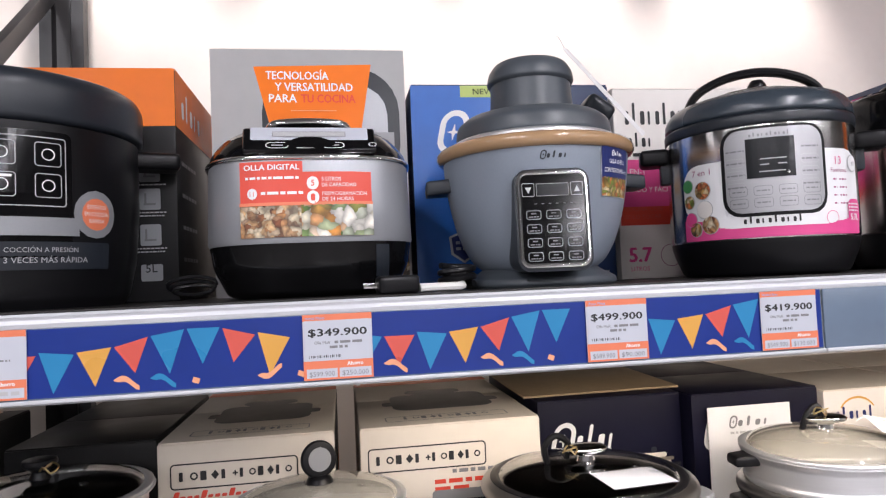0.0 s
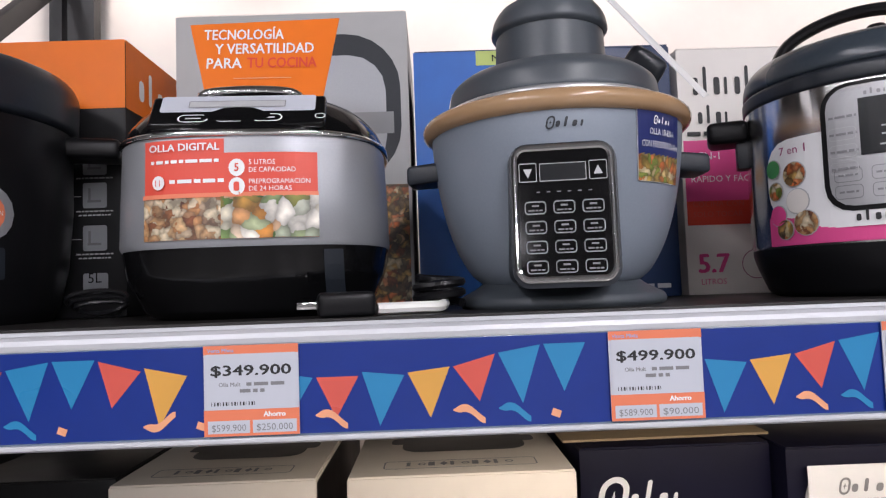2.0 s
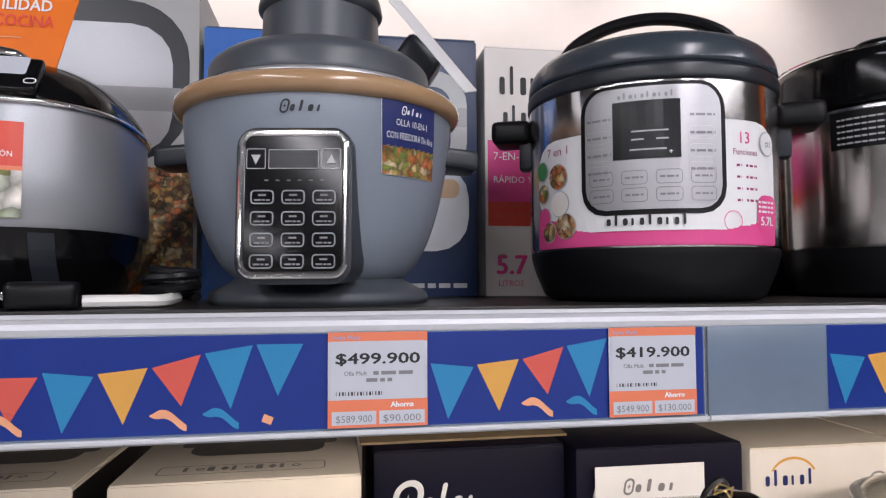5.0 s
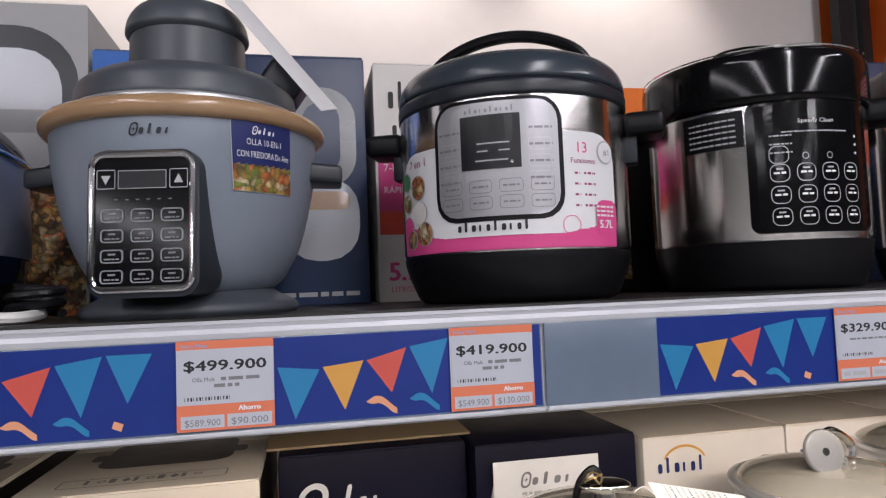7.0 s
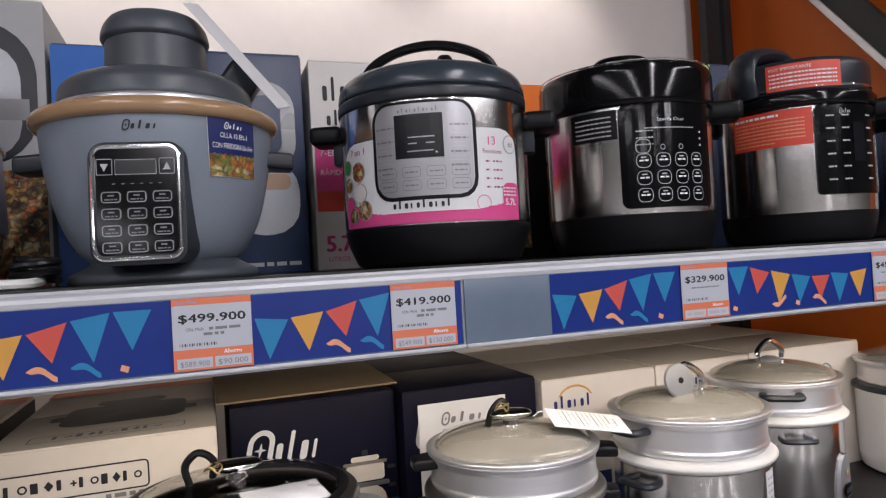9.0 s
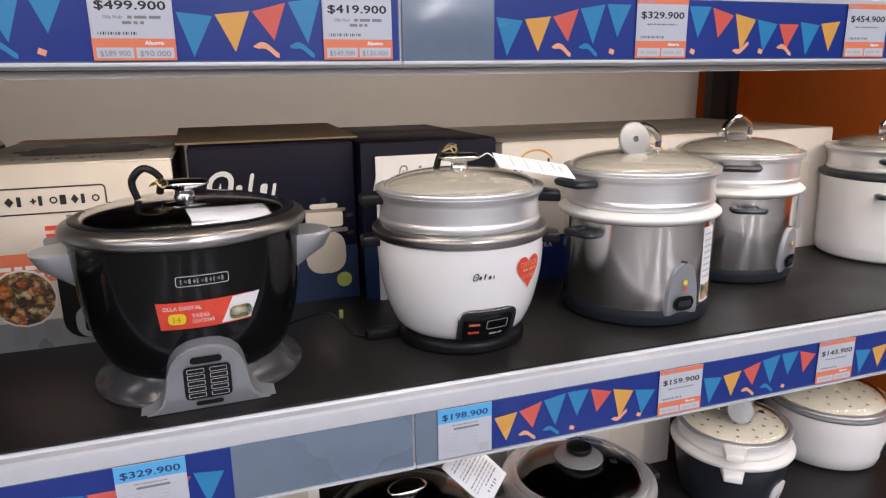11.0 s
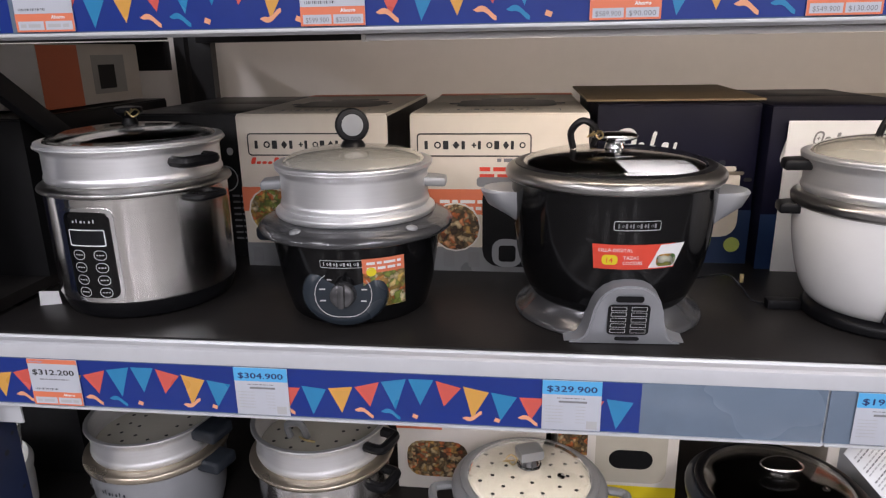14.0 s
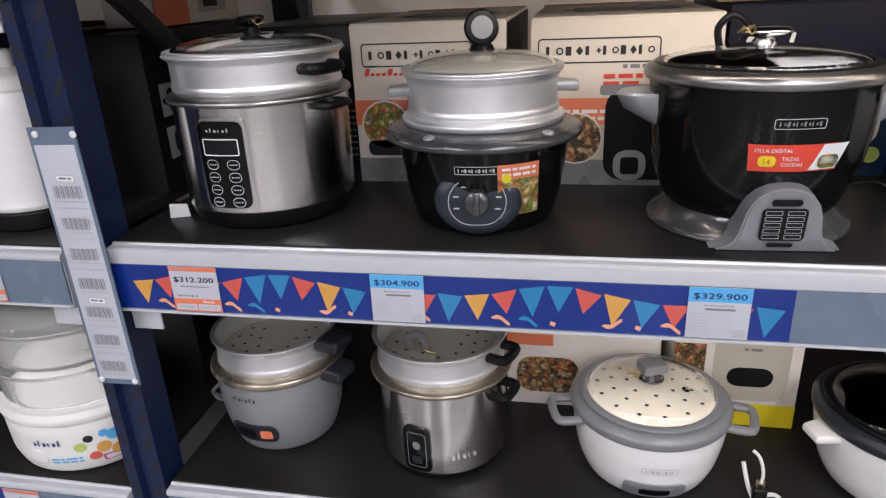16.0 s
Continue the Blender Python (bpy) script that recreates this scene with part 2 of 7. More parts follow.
def soft(prof, r=0.004):
    """Rounds the corners of a profile."""
    out = [prof[0]]
    for a, b, c in zip(prof, prof[1:], prof[2:]):
        va, vc = Vector(a) - Vector(b), Vector(c) - Vector(b)
        if va.length < 1e-6 or vc.length < 1e-6:
            continue
        d = min(r, va.length * 0.45, vc.length * 0.45)
        p, q = Vector(b) + va.normalized() * d, Vector(b) + vc.normalized() * d
        for t in (0, 0.33, 0.67, 1):
            out.append(tuple(p * (1 - t) ** 2 + Vector(b) * 2 * t * (1 - t) + q * t * t))
    out.append(prof[-1])
    return out


def rbox(w, d, h, bev=0.004, m=None, segs=2, bm=None):
    """A box with rounded edges, standing on z = 0 round the origin, moved by m."""
    b2 = bmesh.new()
    bmesh.ops.create_cube(b2, size=1, matrix=Matrix.Translation((0, 0, h / 2)) @ Matrix.Diagonal((w, d, h, 1)))
    if bev:
        bmesh.ops.bevel(b2, geom=list(b2.edges), offset=bev, segments=segs, affect="EDGES", profile=0.6)
    if m is not None:
        b2.transform(m)
    if bm is None:
        return b2
    tmp = bpy.data.meshes.new("tmp")
    b2.to_mesh(tmp)
    b2.free()
    bm.from_mesh(tmp)
    bpy.data.meshes.remove(tmp)
    return bm


def tube(pts, r, seg=8, bm=None, flat=1.0):
    """A round bar swept along points, through a smooth curve."""
    bm = bm or bmesh.new()
    pts = [Vector(p) for p in pts]
    fine = []
    for i in range(len(pts) - 1):
        p0, p1, p2, p3 = pts[max(0, i - 1)], pts[i], pts[i + 1], pts[min(len(pts) - 1, i + 2)]
        for k in range(5):
            t = k / 5
            fine.append(0.5 * (2 * p1 + (p2 - p0) * t + (2 * p0 - 5 * p1 + 4 * p2 - p3) * t * t + (3 * p1 - p0 - 3 * p2 + p3) * t ** 3))
    fine.append(pts[-1])
    rings, up = [], Vector((0, 0, 1))
    for i, p in enumerate(fine):
        d = (fine[min(i + 1, len(fine) - 1)] - fine[max(i - 1, 0)]).normalized()
        if abs(d.dot(up)) > 0.97:
            up = Vector((0, 1, 0))
        s = d.cross(up).normalized()
        u = s.cross(d).normalized()
        up = u
        rings.append([bm.verts.new(p + (s * math.cos(2 * math.pi * k / seg) + u * math.sin(2 * math.pi * k / seg) * flat) * r) for k in range(seg)])
    for a, b in zip(rings, rings[1:]):
        for k in range(seg):
            j = (k + 1) % seg
            bm.faces.new((a[k], a[j], b[j], b[k]))
    bm.faces.new(rings[0][::-1])
    bm.faces.new(rings[-1])
    return bm


def prism(outline, y0, y1, bev=0.0):
    """An outline in x and z, pushed from y0 to y1."""
    bm = bmesh.new()
    a = [bm.verts.new((x, y0, z)) for x, z in outline]
    b = [bm.verts.new((x, y1, z)) for x, z in outline]
    bm.faces.new(a)
    bm.faces.new(b[::-1])
    for i in range(len(a)):
        j = (i + 1) % len(a)
        bm.faces.new((a[j], a[i], b[i], b[j]))
    bmesh.ops.recalc_face_normals(bm, faces=bm.faces)
    if bev:
        bmesh.ops.bevel(bm, geom=list(bm.edges), offset=bev, segments=2, affect="EDGES")
    return bm


class Round:
    """The skin of a body of revolution; u runs round it from the middle of its face, v up."""

    def __init__(self, prof, n=2.0, sx=1.0, sy=1.0, face=0.0):
        self.prof, self.n, self.sx, self.sy, self.face = sorted(((z, r) for r, z in prof)), n, sx, sy, radians(face)

    def rad(self, z):
        p = self.prof
        if z <= p[0][0]:
            return p[0][1]
        for (z0, r0), (z1, r1) in zip(p, p[1:]):
            if z0 <= z <= z1 and z1 > z0:
                return r0 + (r1 - r0) * (z - z0) / (z1 - z0)
        return p[-1][1]

    def at(self, u, v, off):
        r = self.rad(v)
        if self.n == 2.0:
            a = u / r + self.face
            return Vector(((r + off) * math.sin(a) * self.sx, -(r + off) * math.cos(a) * self.sy, v))
        w = r * self.sx
        x = max(-0.999, min(0.999, u / w))
        return Vector((u * (1 + off / w), -(r * self.sy * (1 - abs(x) ** self.n) ** (1 / self.n) + off), v))


class Flat:
    """A plane; u along, v up, off out of it."""

    def __init__(self, origin, along=(1, 0, 0), up=(0, 0, 1)):
        self.o, self.a, self.b = Vector(origin), Vector(along).normalized(), Vector(up).normalized()
        self.n = self.a.cross(self.b)

    def at(self, u, v, off):
        return self.o + self.a * u + self.b * v + self.n * off


class Sheared:
    """A skin whose u leans with v, for slanted marks."""

    def __init__(self, base, lean, v0):
        self.base, self.lean, self.v0 = base, lean, v0

    def at(self, u, v, off):
        return self.base.at(u + self.lean * (v - self.v0), v, off)


GLYPHS = {}


def glyphs(s):
    """Vertices and faces of a line of writing, one unit high."""
    if s not in GLYPHS:
        cu = bpy.data.curves.new("writing", "FONT")
        cu.body, cu.resolution_u = s, 2
        ob = bpy.data.objects.new("writing", cu)
        me = bpy.data.meshes.new_from_object(ob)
        vs = [(v.co.x, v.co.y) for v in me.vertices]
        fs = [tuple(p.vertices) for p in me.polygons]
        bpy.data.objects.remove(ob)
        bpy.data.curves.remove(cu)
        bpy.data.meshes.remove(me)
        GLYPHS[s] = (vs, fs)
    return GLYPHS[s]


class Ink:
    """Printing, stickers and panels laid on a skin, gathered into one mesh."""

    def __init__(self, skin, lift=0.0006):
        self.skin, self.lift, self.verts, self.faces, self.mats, self.idx = skin, lift, [], [], [], []

    def face(self, pts, k):
        n = len(self.verts)
        self.verts.extend(pts)
        self.faces.append(tuple(range(n, n + len(pts))))
        self.idx.append(k)

    def slot(self, m):
        if m not in self.mats:
            self.mats.append(m)
        return self.mats.index(m)

    def rect(self, u0, v0, u1, v1, m, layer=1, r=0.0, skirt=False, lean=0.0):
        """A rectangle with corner radius r, fine enough to follow a curved skin."""
        k, off = self.slot(m), self.lift * layer
        nu = max(1, min(16, int(abs(u1 - u0) / 0.008)))
        r = min(r, abs(u1 - u0) / 2, abs(v1 - v0) / 2)
        vs = [v0, v1] if not r else sorted({round(v, 6) for q in (0, 0.08, 0.3, 0.6, 1) for v in (v0 + q * r, v1 - q * r)} | {round(v0 + r + (v1 - v0 - 2 * r) * i / 10, 6) for i in range(1, 10) if v1 - v0 > 0.04})
        if not r:
            nv = max(1, min(10, int(abs(v1 - v0) / 0.012)))
            vs = [v0 + (v1 - v0) * i / nv for i in range(nv + 1)]
        rows = []
        for v in vs:
            d = 0.0
            if r:
                e = max(r - (v - v0), r - (v1 - v), 0)
                d = r - math.sqrt(max(0, r * r - e * e))
            rows.append([(u0 + d + (u1 - u0 - 2 * d) * i / nu + lean * (v - v0), v) for i in range(nu + 1)])
        base = len(self.verts)
        for row in rows:
            self.verts.extend(self.skin.at(u, v, off) for u, v in row)
        w = nu + 1
        for j in range(len(rows) - 1):
            for i in range(nu):
                p = base + j * w + i
                self.faces.append((p, p + 1, p + w + 1, p + w))
                self.idx.append(k)
        if skirt:
            edge = [(0, i) for i in range(w)] + [(j, w - 1) for j in range(1, len(rows))] + [(len(rows) - 1, i) for i in range(w - 2, -1, -1)] + [(j, 0) for j in range(len(rows) - 2, 0, -1)]
            low = len(self.verts)
            self.verts.extend(self.skin.at(*rows[j][i], -0.001) for j, i in edge)
            for q in range(len(edge)):
                q2 = (q + 1) % len(edge)
                a, b = base + edge[q][0] * w + edge[q][1], base + edge[q2][0] * w + edge[q2][1]
                self.faces.append((b, a, low + q, low + q2))
                self.idx.append(k)
        return self

    def poly(self, pts, m, layer=1):
        self.face([self.skin.at(u, v, self.lift * layer) for u, v in pts], self.slot(m))
        return self

    def disc(self, u, v, r, m, layer=1, skirt=False):
        return self.rect(u - r, v - r, u + r, v + r, m, layer, r, skirt)

    def ring(self, u0, v0, u1, v1, w, m, layer=1, r=0.0, h=0.0):
        """A rounded frame of width w; with h it stands out by h more."""
        k, off = self.slot(m), self.lift * layer
        r = max(min(r, (u1 - u0) / 2, (v1 - v0) / 2), 1e-4)

        def loop(d):
            out, rr = [], max(r - d, 1e-5)
            for cu, cv, a0 in ((u1 - r, v1 - r, 0), (u0 + r, v1 - r, 90), (u0 + r, v0 + r, 180), (u1 - r, v0 + r, 270)):
                for q in range(7):
                    a = radians(a0 + 15 * q)
                    out.append((cu + rr * math.cos(a), cv + rr * math.sin(a)))
            return out
        outer, inner = loop(0), loop(w)
        seq = [(outer, 0), (outer, off + h * 0.6), (loop(w * 0.3), off + h), (loop(w * 0.7), off + h), (inner, off + h * 0.6), (inner, 0)] if h else [(outer, off), (inner, off)]
        n = len(outer)
        # long straight runs are split so that they follow a curved skin
        idx = []
        for i in range(n):
            j = (i + 1) % n
            steps = max(1, int(math.hypot(outer[j][0] - outer[i][0], outer[j][1] - outer[i][1]) / 0.01))
            idx += [(i, j, s / steps) for s in range(steps)]
        base = len(self.verts)
        for lp, o in seq:
            for i, j, s in idx:
                self.verts.append(self.skin.at(lp[i][0] * (1 - s) + lp[j][0] * s, lp[i][1] * (1 - s) + lp[j][1] * s, o))
        q = len(idx)
        for a in range(len(seq) - 1):
            for i in range(q):
                j = (i + 1) % q
                self.faces.append((base + a * q + i, base + a * q + j, base + (a + 1) * q + j, base + (a + 1) * q + i))
                self.idx.append(k)
        return self

    def text(self, s, u, v, h, m, layer=2, align="c", width=None, lean=0.0, bold=0.0):
        """Writing whose capitals are h high, its foot at v; width squeezes it to a length."""
        vs, fs = glyphs(s)
        if not vs:
            return self
        k, off = self.slot(m), self.lift * layer
        lo, hi = min(p[0] for p in vs), max(p[0] for p in vs)
        sy = h / 0.73
        sx = width / (hi - lo) if width else sy
        shift = {"c": -(lo + hi) / 2, "l": -lo, "r": -hi}[align] * sx
        for o in ((0, 0),) if not bold else ((-bold, 0), (bold, 0), (0, bold)):
            n = len(self.verts)
            self.verts.extend(self.skin.at(u + shift + x * sx + y * sy * lean + o[0], v + y * sy + o[1], off) for x, y in vs)
            for f in fs:
                self.faces.append(tuple(n + i for i in f))
                self.idx.append(k)
            off += self.lift * 0.15
        return self

    def bars(self, u, v, w, h, m, n=1, gap=None, layer=2):
        """Lines of small print, as bars of unequal length."""
        for i in range(n):
            y = v - i * (gap or h * 2)
            x, seed = u, i * 7 + int(w * 1000)
            while x < u + w * 0.97:
                seed = (seed * 73 + 41) % 101
                ww = min(u + w - x, h * (1.2 + 3.2 * seed / 101))
                self.rect(x, y, x + ww, y + h, m, layer)
                x += ww + h * 0.7
        return self

    def mark(self, u, v, w, h, m, n=6, ring=False, lean=0.0, layer=2, caps=False):
        """A maker's mark, as a row of plain shapes in its colour."""
        base = self.skin
        if lean:
            self.skin = Sheared(base, lean, v)
        x = u - w / 2
        if ring:
            self.ring(x, v - h * 0.18, x + h * 0.86, v + h * 1.12, h * 0.17, m, layer, h * 0.43)
            cx, cy = x + h * 0.43, v + h * 0.47
            self.poly([(cx - h * 0.2, cy), (cx, cy - h * 0.06), (cx + h * 0.2, cy), (cx, cy + h * 0.06)], m, layer)
            self.poly([(cx, cy - h * 0.26), (cx + h * 0.06, cy), (cx, cy + h * 0.26), (cx - h * 0.06, cy)], m, layer + 0.2)
            x += h * 0.92
        step = max(u + w / 2 - x, w * 0.4) / n
        for i in range(n):
            a, b = x + step * 0.08, x + step * 0.90
            top = v + h * (1.0 if caps else (0.62, 1.0, 0.62, 0.62)[i % 4])
            if caps:
                kind = i % 4
                c, r = (a + b) / 2, min(b - a, h) * 0.46
                if kind == 1:
                    self.ring(c - r, v + h / 2 - r, c + r, v + h / 2 + r, r * 0.42, m, layer, r)
                elif kind == 3:
                    self.poly([(c - r, v + h / 2), (c, v), (c + r, v + h / 2), (c, top)], m, layer)
                else:
                    self.rect(a, v, a + (b - a) * (0.72 if kind else 0.44), top, m, layer, h * 0.08)
            else:
                self.rect(a, v, a + (b - a) * (0.62, 0.40, 0.70, 0.34)[i % 4], top, m, layer, step * 0.22)
            x += step
        self.skin = base
        return self

    def done(self, name, parent, label=""):
        me = bpy.data.meshes.new(name)
        me.from_pydata([tuple(p) for p in self.verts], [], self.faces)
        me.polygons.foreach_set("material_index", self.idx)
        me.update()
        for m in self.mats:
            me.materials.append(m)
        ob = new(name, me)
        ob.parent = parent
        if label:
            tagged(ob, label)
        return ob


def structure(ob, label="", category=""):
    return tagged(ob, label, category, "", "structure")


# ---- the shop round the rack ----
def slab(name, x0, x1, y0, y1, z0, z1, m, label, category):
    bm = rbox(x1 - x0, y1 - y0, z1 - z0, 0.0, Matrix.Translation(((x0 + x1) / 2, (y0 + y1) / 2, z0)))
    return structure(part(name, bm, m), label, category)


slab("floor", -9, 9, -13, 3.0, -0.1, 0.0, FLOORM, "pale polished shop floor", "floor")
slab("ceiling", -9, 9, -13, 3.0, CEILING, CEILING + 0.1, CEILM, "plain grey shop ceiling with strip lamps", "ceiling")
slab("wall_south", -9, 9, -13.1, -13, 0, CEILING, WALLM, "plain grey wall across the shop", "wall")
slab("wall_north", -9, 9, 2.4, 2.5, 0, CEILING, WALLM, "plain grey wall behind the rack", "wall")
slab("wall_west", -9.1, -9, -13, 2.4, 0, CEILING, WALLM, "plain grey end wall", "wall")
slab("wall_east", 9, 9.1, -13, 2.4, 0, CEILING, WALLM, "plain grey end wall", "wall")
GLOW = glow("lamp_diffuser", (1.0, 0.97, 0.93), 5.0)
for lx in LAMPS_X:
    lamp = thing("ceiling_lamp", "long white strip lamp on the ceiling", "lamp", lx, -6.6, CEILING - 0.08, 0, "ceiling strip lamps")
    part("housing", rbox(0.2, 11.8, 0.08, 0.006), WHITEP, lamp)
    part("diffuser", rbox(0.12, 11.6, 0.006, 0.002, pose(0, 0, -0.006)), GLOW, lamp)

# ---- the rack ----
FRONT = 0.757
BACK = 1.70
BAY0, BAY1, END = -0.545, 1.745, 1.93
SHELF = {"top": 1.484, "mid": 0.981, "low": 0.524}

slab("wall_panel_white", -2.2, BAY1 + 0.05, BACK + 0.02, BACK + 0.04, 0.1, 2.72, PANELW, "white painted back panel of the rack, washed by spot lamps", "panel")
slab("wall_panel_orange", END + 0.02, END + 0.04, 0.70, BACK + 0.04, 0.0, 2.72, PANELO, "orange end panel of the rack", "panel")
slab("wall_panel_orange_back", BAY1 + 0.05, END + 0.02, BACK + 0.02, BACK + 0.04, 0.1, 2.72, PANELO, "orange strip of back panel", "panel")
# unseen canopy, added to close the rack above the spot lamps
slab("canopy", -2.2, END + 0.04, 1.20, BACK + 0.04, 2.72, 2.74, PANELW, "unseen white canopy added over the rack and its spot lamps", "canopy")


def upright(x, y, m, label, holes=True, w=0.10, d=0.075):
    """A rack post, folded from sheet, with slanted slots in its face."""
    ob = thing("rack_upright", label, "rack post", x, y, 0.0, 0, "rack posts")
    t = 0.004
    pro = [(-w / 2, d), (-w / 2, 0), (-w * 0.22, 0), (-w * 0.16, 0.012), (w * 0.16, 0.012), (w * 0.22, 0), (w / 2, 0), (w / 2, d),
           (w / 2 - t, d), (w / 2 - t, t), (w * 0.22 + t, t), (w * 0.16 + t, 0.012 + t), (-w * 0.16 - t, 0.012 + t), (-w * 0.22 - t, t), (-w / 2 + t, t), (-w / 2 + t, d)]
    bm = bmesh.new()
    lo = [bm.verts.new((a, b, 0.0)) for a, b in pro]
    hi = [bm.verts.new((a, b, 2.7)) for a, b in pro]
    for i in range(len(pro)):
        j = (i + 1) % len(pro)
        bm.faces.new((lo[i], lo[j], hi[j], hi[i]))
    bmesh.ops.recalc_face_normals(bm, faces=bm.faces)
    part("post", bm, m, ob, "", 20)
    part("foot_plate", rbox(w + 0.03, d + 0.03, 0.006, 0.002, pose(0, d / 2, 0)), m, ob)
    ink = Ink(Flat((0, 0, 0)), 0.0005)
    side = Ink(Flat((w / 2, 0, 0), (0, 1, 0)), 0.0005)
    for i in range(52):
        z = 0.06 + i * 0.05
        for sgn in (-1, 1):
            u = sgn * w * 0.36
            ink.poly([(u - sgn * 0.006 - 0.0045, z - 0.012), (u - sgn * 0.006 + 0.0045, z - 0.012), (u + sgn * 0.006 + 0.0045, z + 0.012), (u + sgn * 0.006 - 0.0045, z + 0.012)], INK)
        if i % 2 == 0:
            side.disc(d * 0.5, z, 0.005, INK)
            side.disc(d * 0.8, z + 0.025, 0.0035, INK)
    if holes:
        tagged(ink.done("slots", ob, "dark slanted slots"), kind="stuff")
        tagged(side.done("side_holes", ob, "small round holes"), kind="stuff")
    return ob


for ux, uy, m, lab in ((-0.628, FRONT + 0.012, NAVY, "navy blue steel rack post with slanted slots"), (-0.612, BACK - 0.08, RACKB, "black steel rear rack post against the back panel"),
                       (BAY1 + 0.065, BACK - 0.08, RACKB, "black perforated rear rack post beside the orange panel")):
    upright(ux, uy, m, lab, True, 0.07 if m is NAVY else 0.095, 0.06 if m is NAVY else 0.03)
brace = thing("rack_brace", "black steel cross brace between two rack posts", "brace", -0.625, FRONT + 0.1, 0)
for k, (z0, z1) in enumerate(((0.25, 0.85), (1.4, 0.85), (1.5, 2.2))):
    bm = rbox(0.02, math.hypot(BACK - FRONT - 0.18, z1 - z0), 0.035, 0.002)
    bm.transform(pose(0, (BACK - FRONT - 0.18) / 2, (z0 + z1) / 2 - 0.017, math.degrees(math.atan2(z1 - z0, BACK - FRONT - 0.18))))
    part("bar", bm, RACKB, brace)
# the wide diagonal of the end frame, with its bare steel edge
brace = thing("diagonal_brace", "black diagonal rack brace with a bare silver edge", "brace", 1.90, 1.283, 2.02)
bm = rbox(0.02, 1.0, 0.066, 0.002, pose(0, 0, 0.018))
bm.transform(pose(0, 0, 0, 51))
part("bar", bm, RACKB, brace)
bm = rbox(0.024, 1.0, 0.018, 0.002)
bm.transform(pose(0, 0, 0, 51))
part("edge", bm, ALU, brace)

PENN = [(PCORAL, 0.0), (PTURQ, 0.06), (PYEL, 0.14), (PCORAL, 0.42), (PTURQ, 0.78), (PTURQ, 0.92), (PCORAL, 0.66), (PYEL, 0.4), (PTURQ, 0.12)]


def garland(skin, holder, x0, x1, phase):
    """Printed pennants and paper streamers over one stretch of the strip."""
    step = 0.0372
    i = int(math.floor((x0 - phase) / step)) - 1
    while phase + i * step < x1:
        m, rise = PENN[i % 9]
        u = phase + i * step
        w, top = 0.0345, 0.048 + 0.024 * rise
        h = 0.036 + 0.012 * ((i * 5) % 3) / 2
        tilt = (0.0, -0.002, 0.002, 0.005, 0.003, 0.0, -0.005, -0.004, -0.003)[i % 9]
        pts = [(u, top - tilt), (u + w * 0.46 + tilt, max(0.004, top - h)), (u + w, top + tilt)]
        if u >= x0 - 0.004 and u + w <= x1 + 0.004:
            Ink(skin, 0.0003).poly([(min(max(a, x0), x1), min(b, 0.077)) for a, b in pts], m, 2).done("pennant", holder)
        if i % 9 in (0, 3, 4, 7):
            c = {0: PEACH, 3: PEACH, 4: PTURQ, 7: PEACH}[i % 9]
            s0, v0, turn = u + 0.012, 0.013, -1 if i % 9 == 7 else 1
            if x0 < s0 - 0.012 and s0 + 0.014 < x1:
                ink = Ink(skin, 0.0003)
                for q in range(12):
                    a, b = q / 12, (q + 1) / 12
                    f = [(s0 + 0.026 * (t - 0.5), v0 - turn * 0.010 * (t - 0.5) + 0.0028 * turn * math.sin(6.0 * t - 1.2), 0.0034 * min(1.0, 0.15 + 4.0 * t, 0.7 + 2.5 * (1.0 - t))) for t in (a, b)]
                    ink.poly([(f[0][0], f[0][1] - f[0][2]), (f[1][0], f[1][1] - f[1][2]), (f[1][0], f[1][1] + f[1][2]), (f[0][0], f[0][1] + f[0][2])], c, 3)
                ink.done("streamer", holder)
        if i % 9 in (5, 8) and x0 < u + 0.004 and u + 0.014 < x1:
            v = 0.008
            Ink(skin, 0.0003).poly([(u + 0.004, v), (u + 0.011, v - 0.003), (u + 0.013, v + 0.003), (u + 0.006, v + 0.006)], PEACH, 3).done("confetti", holder)
        i += 1


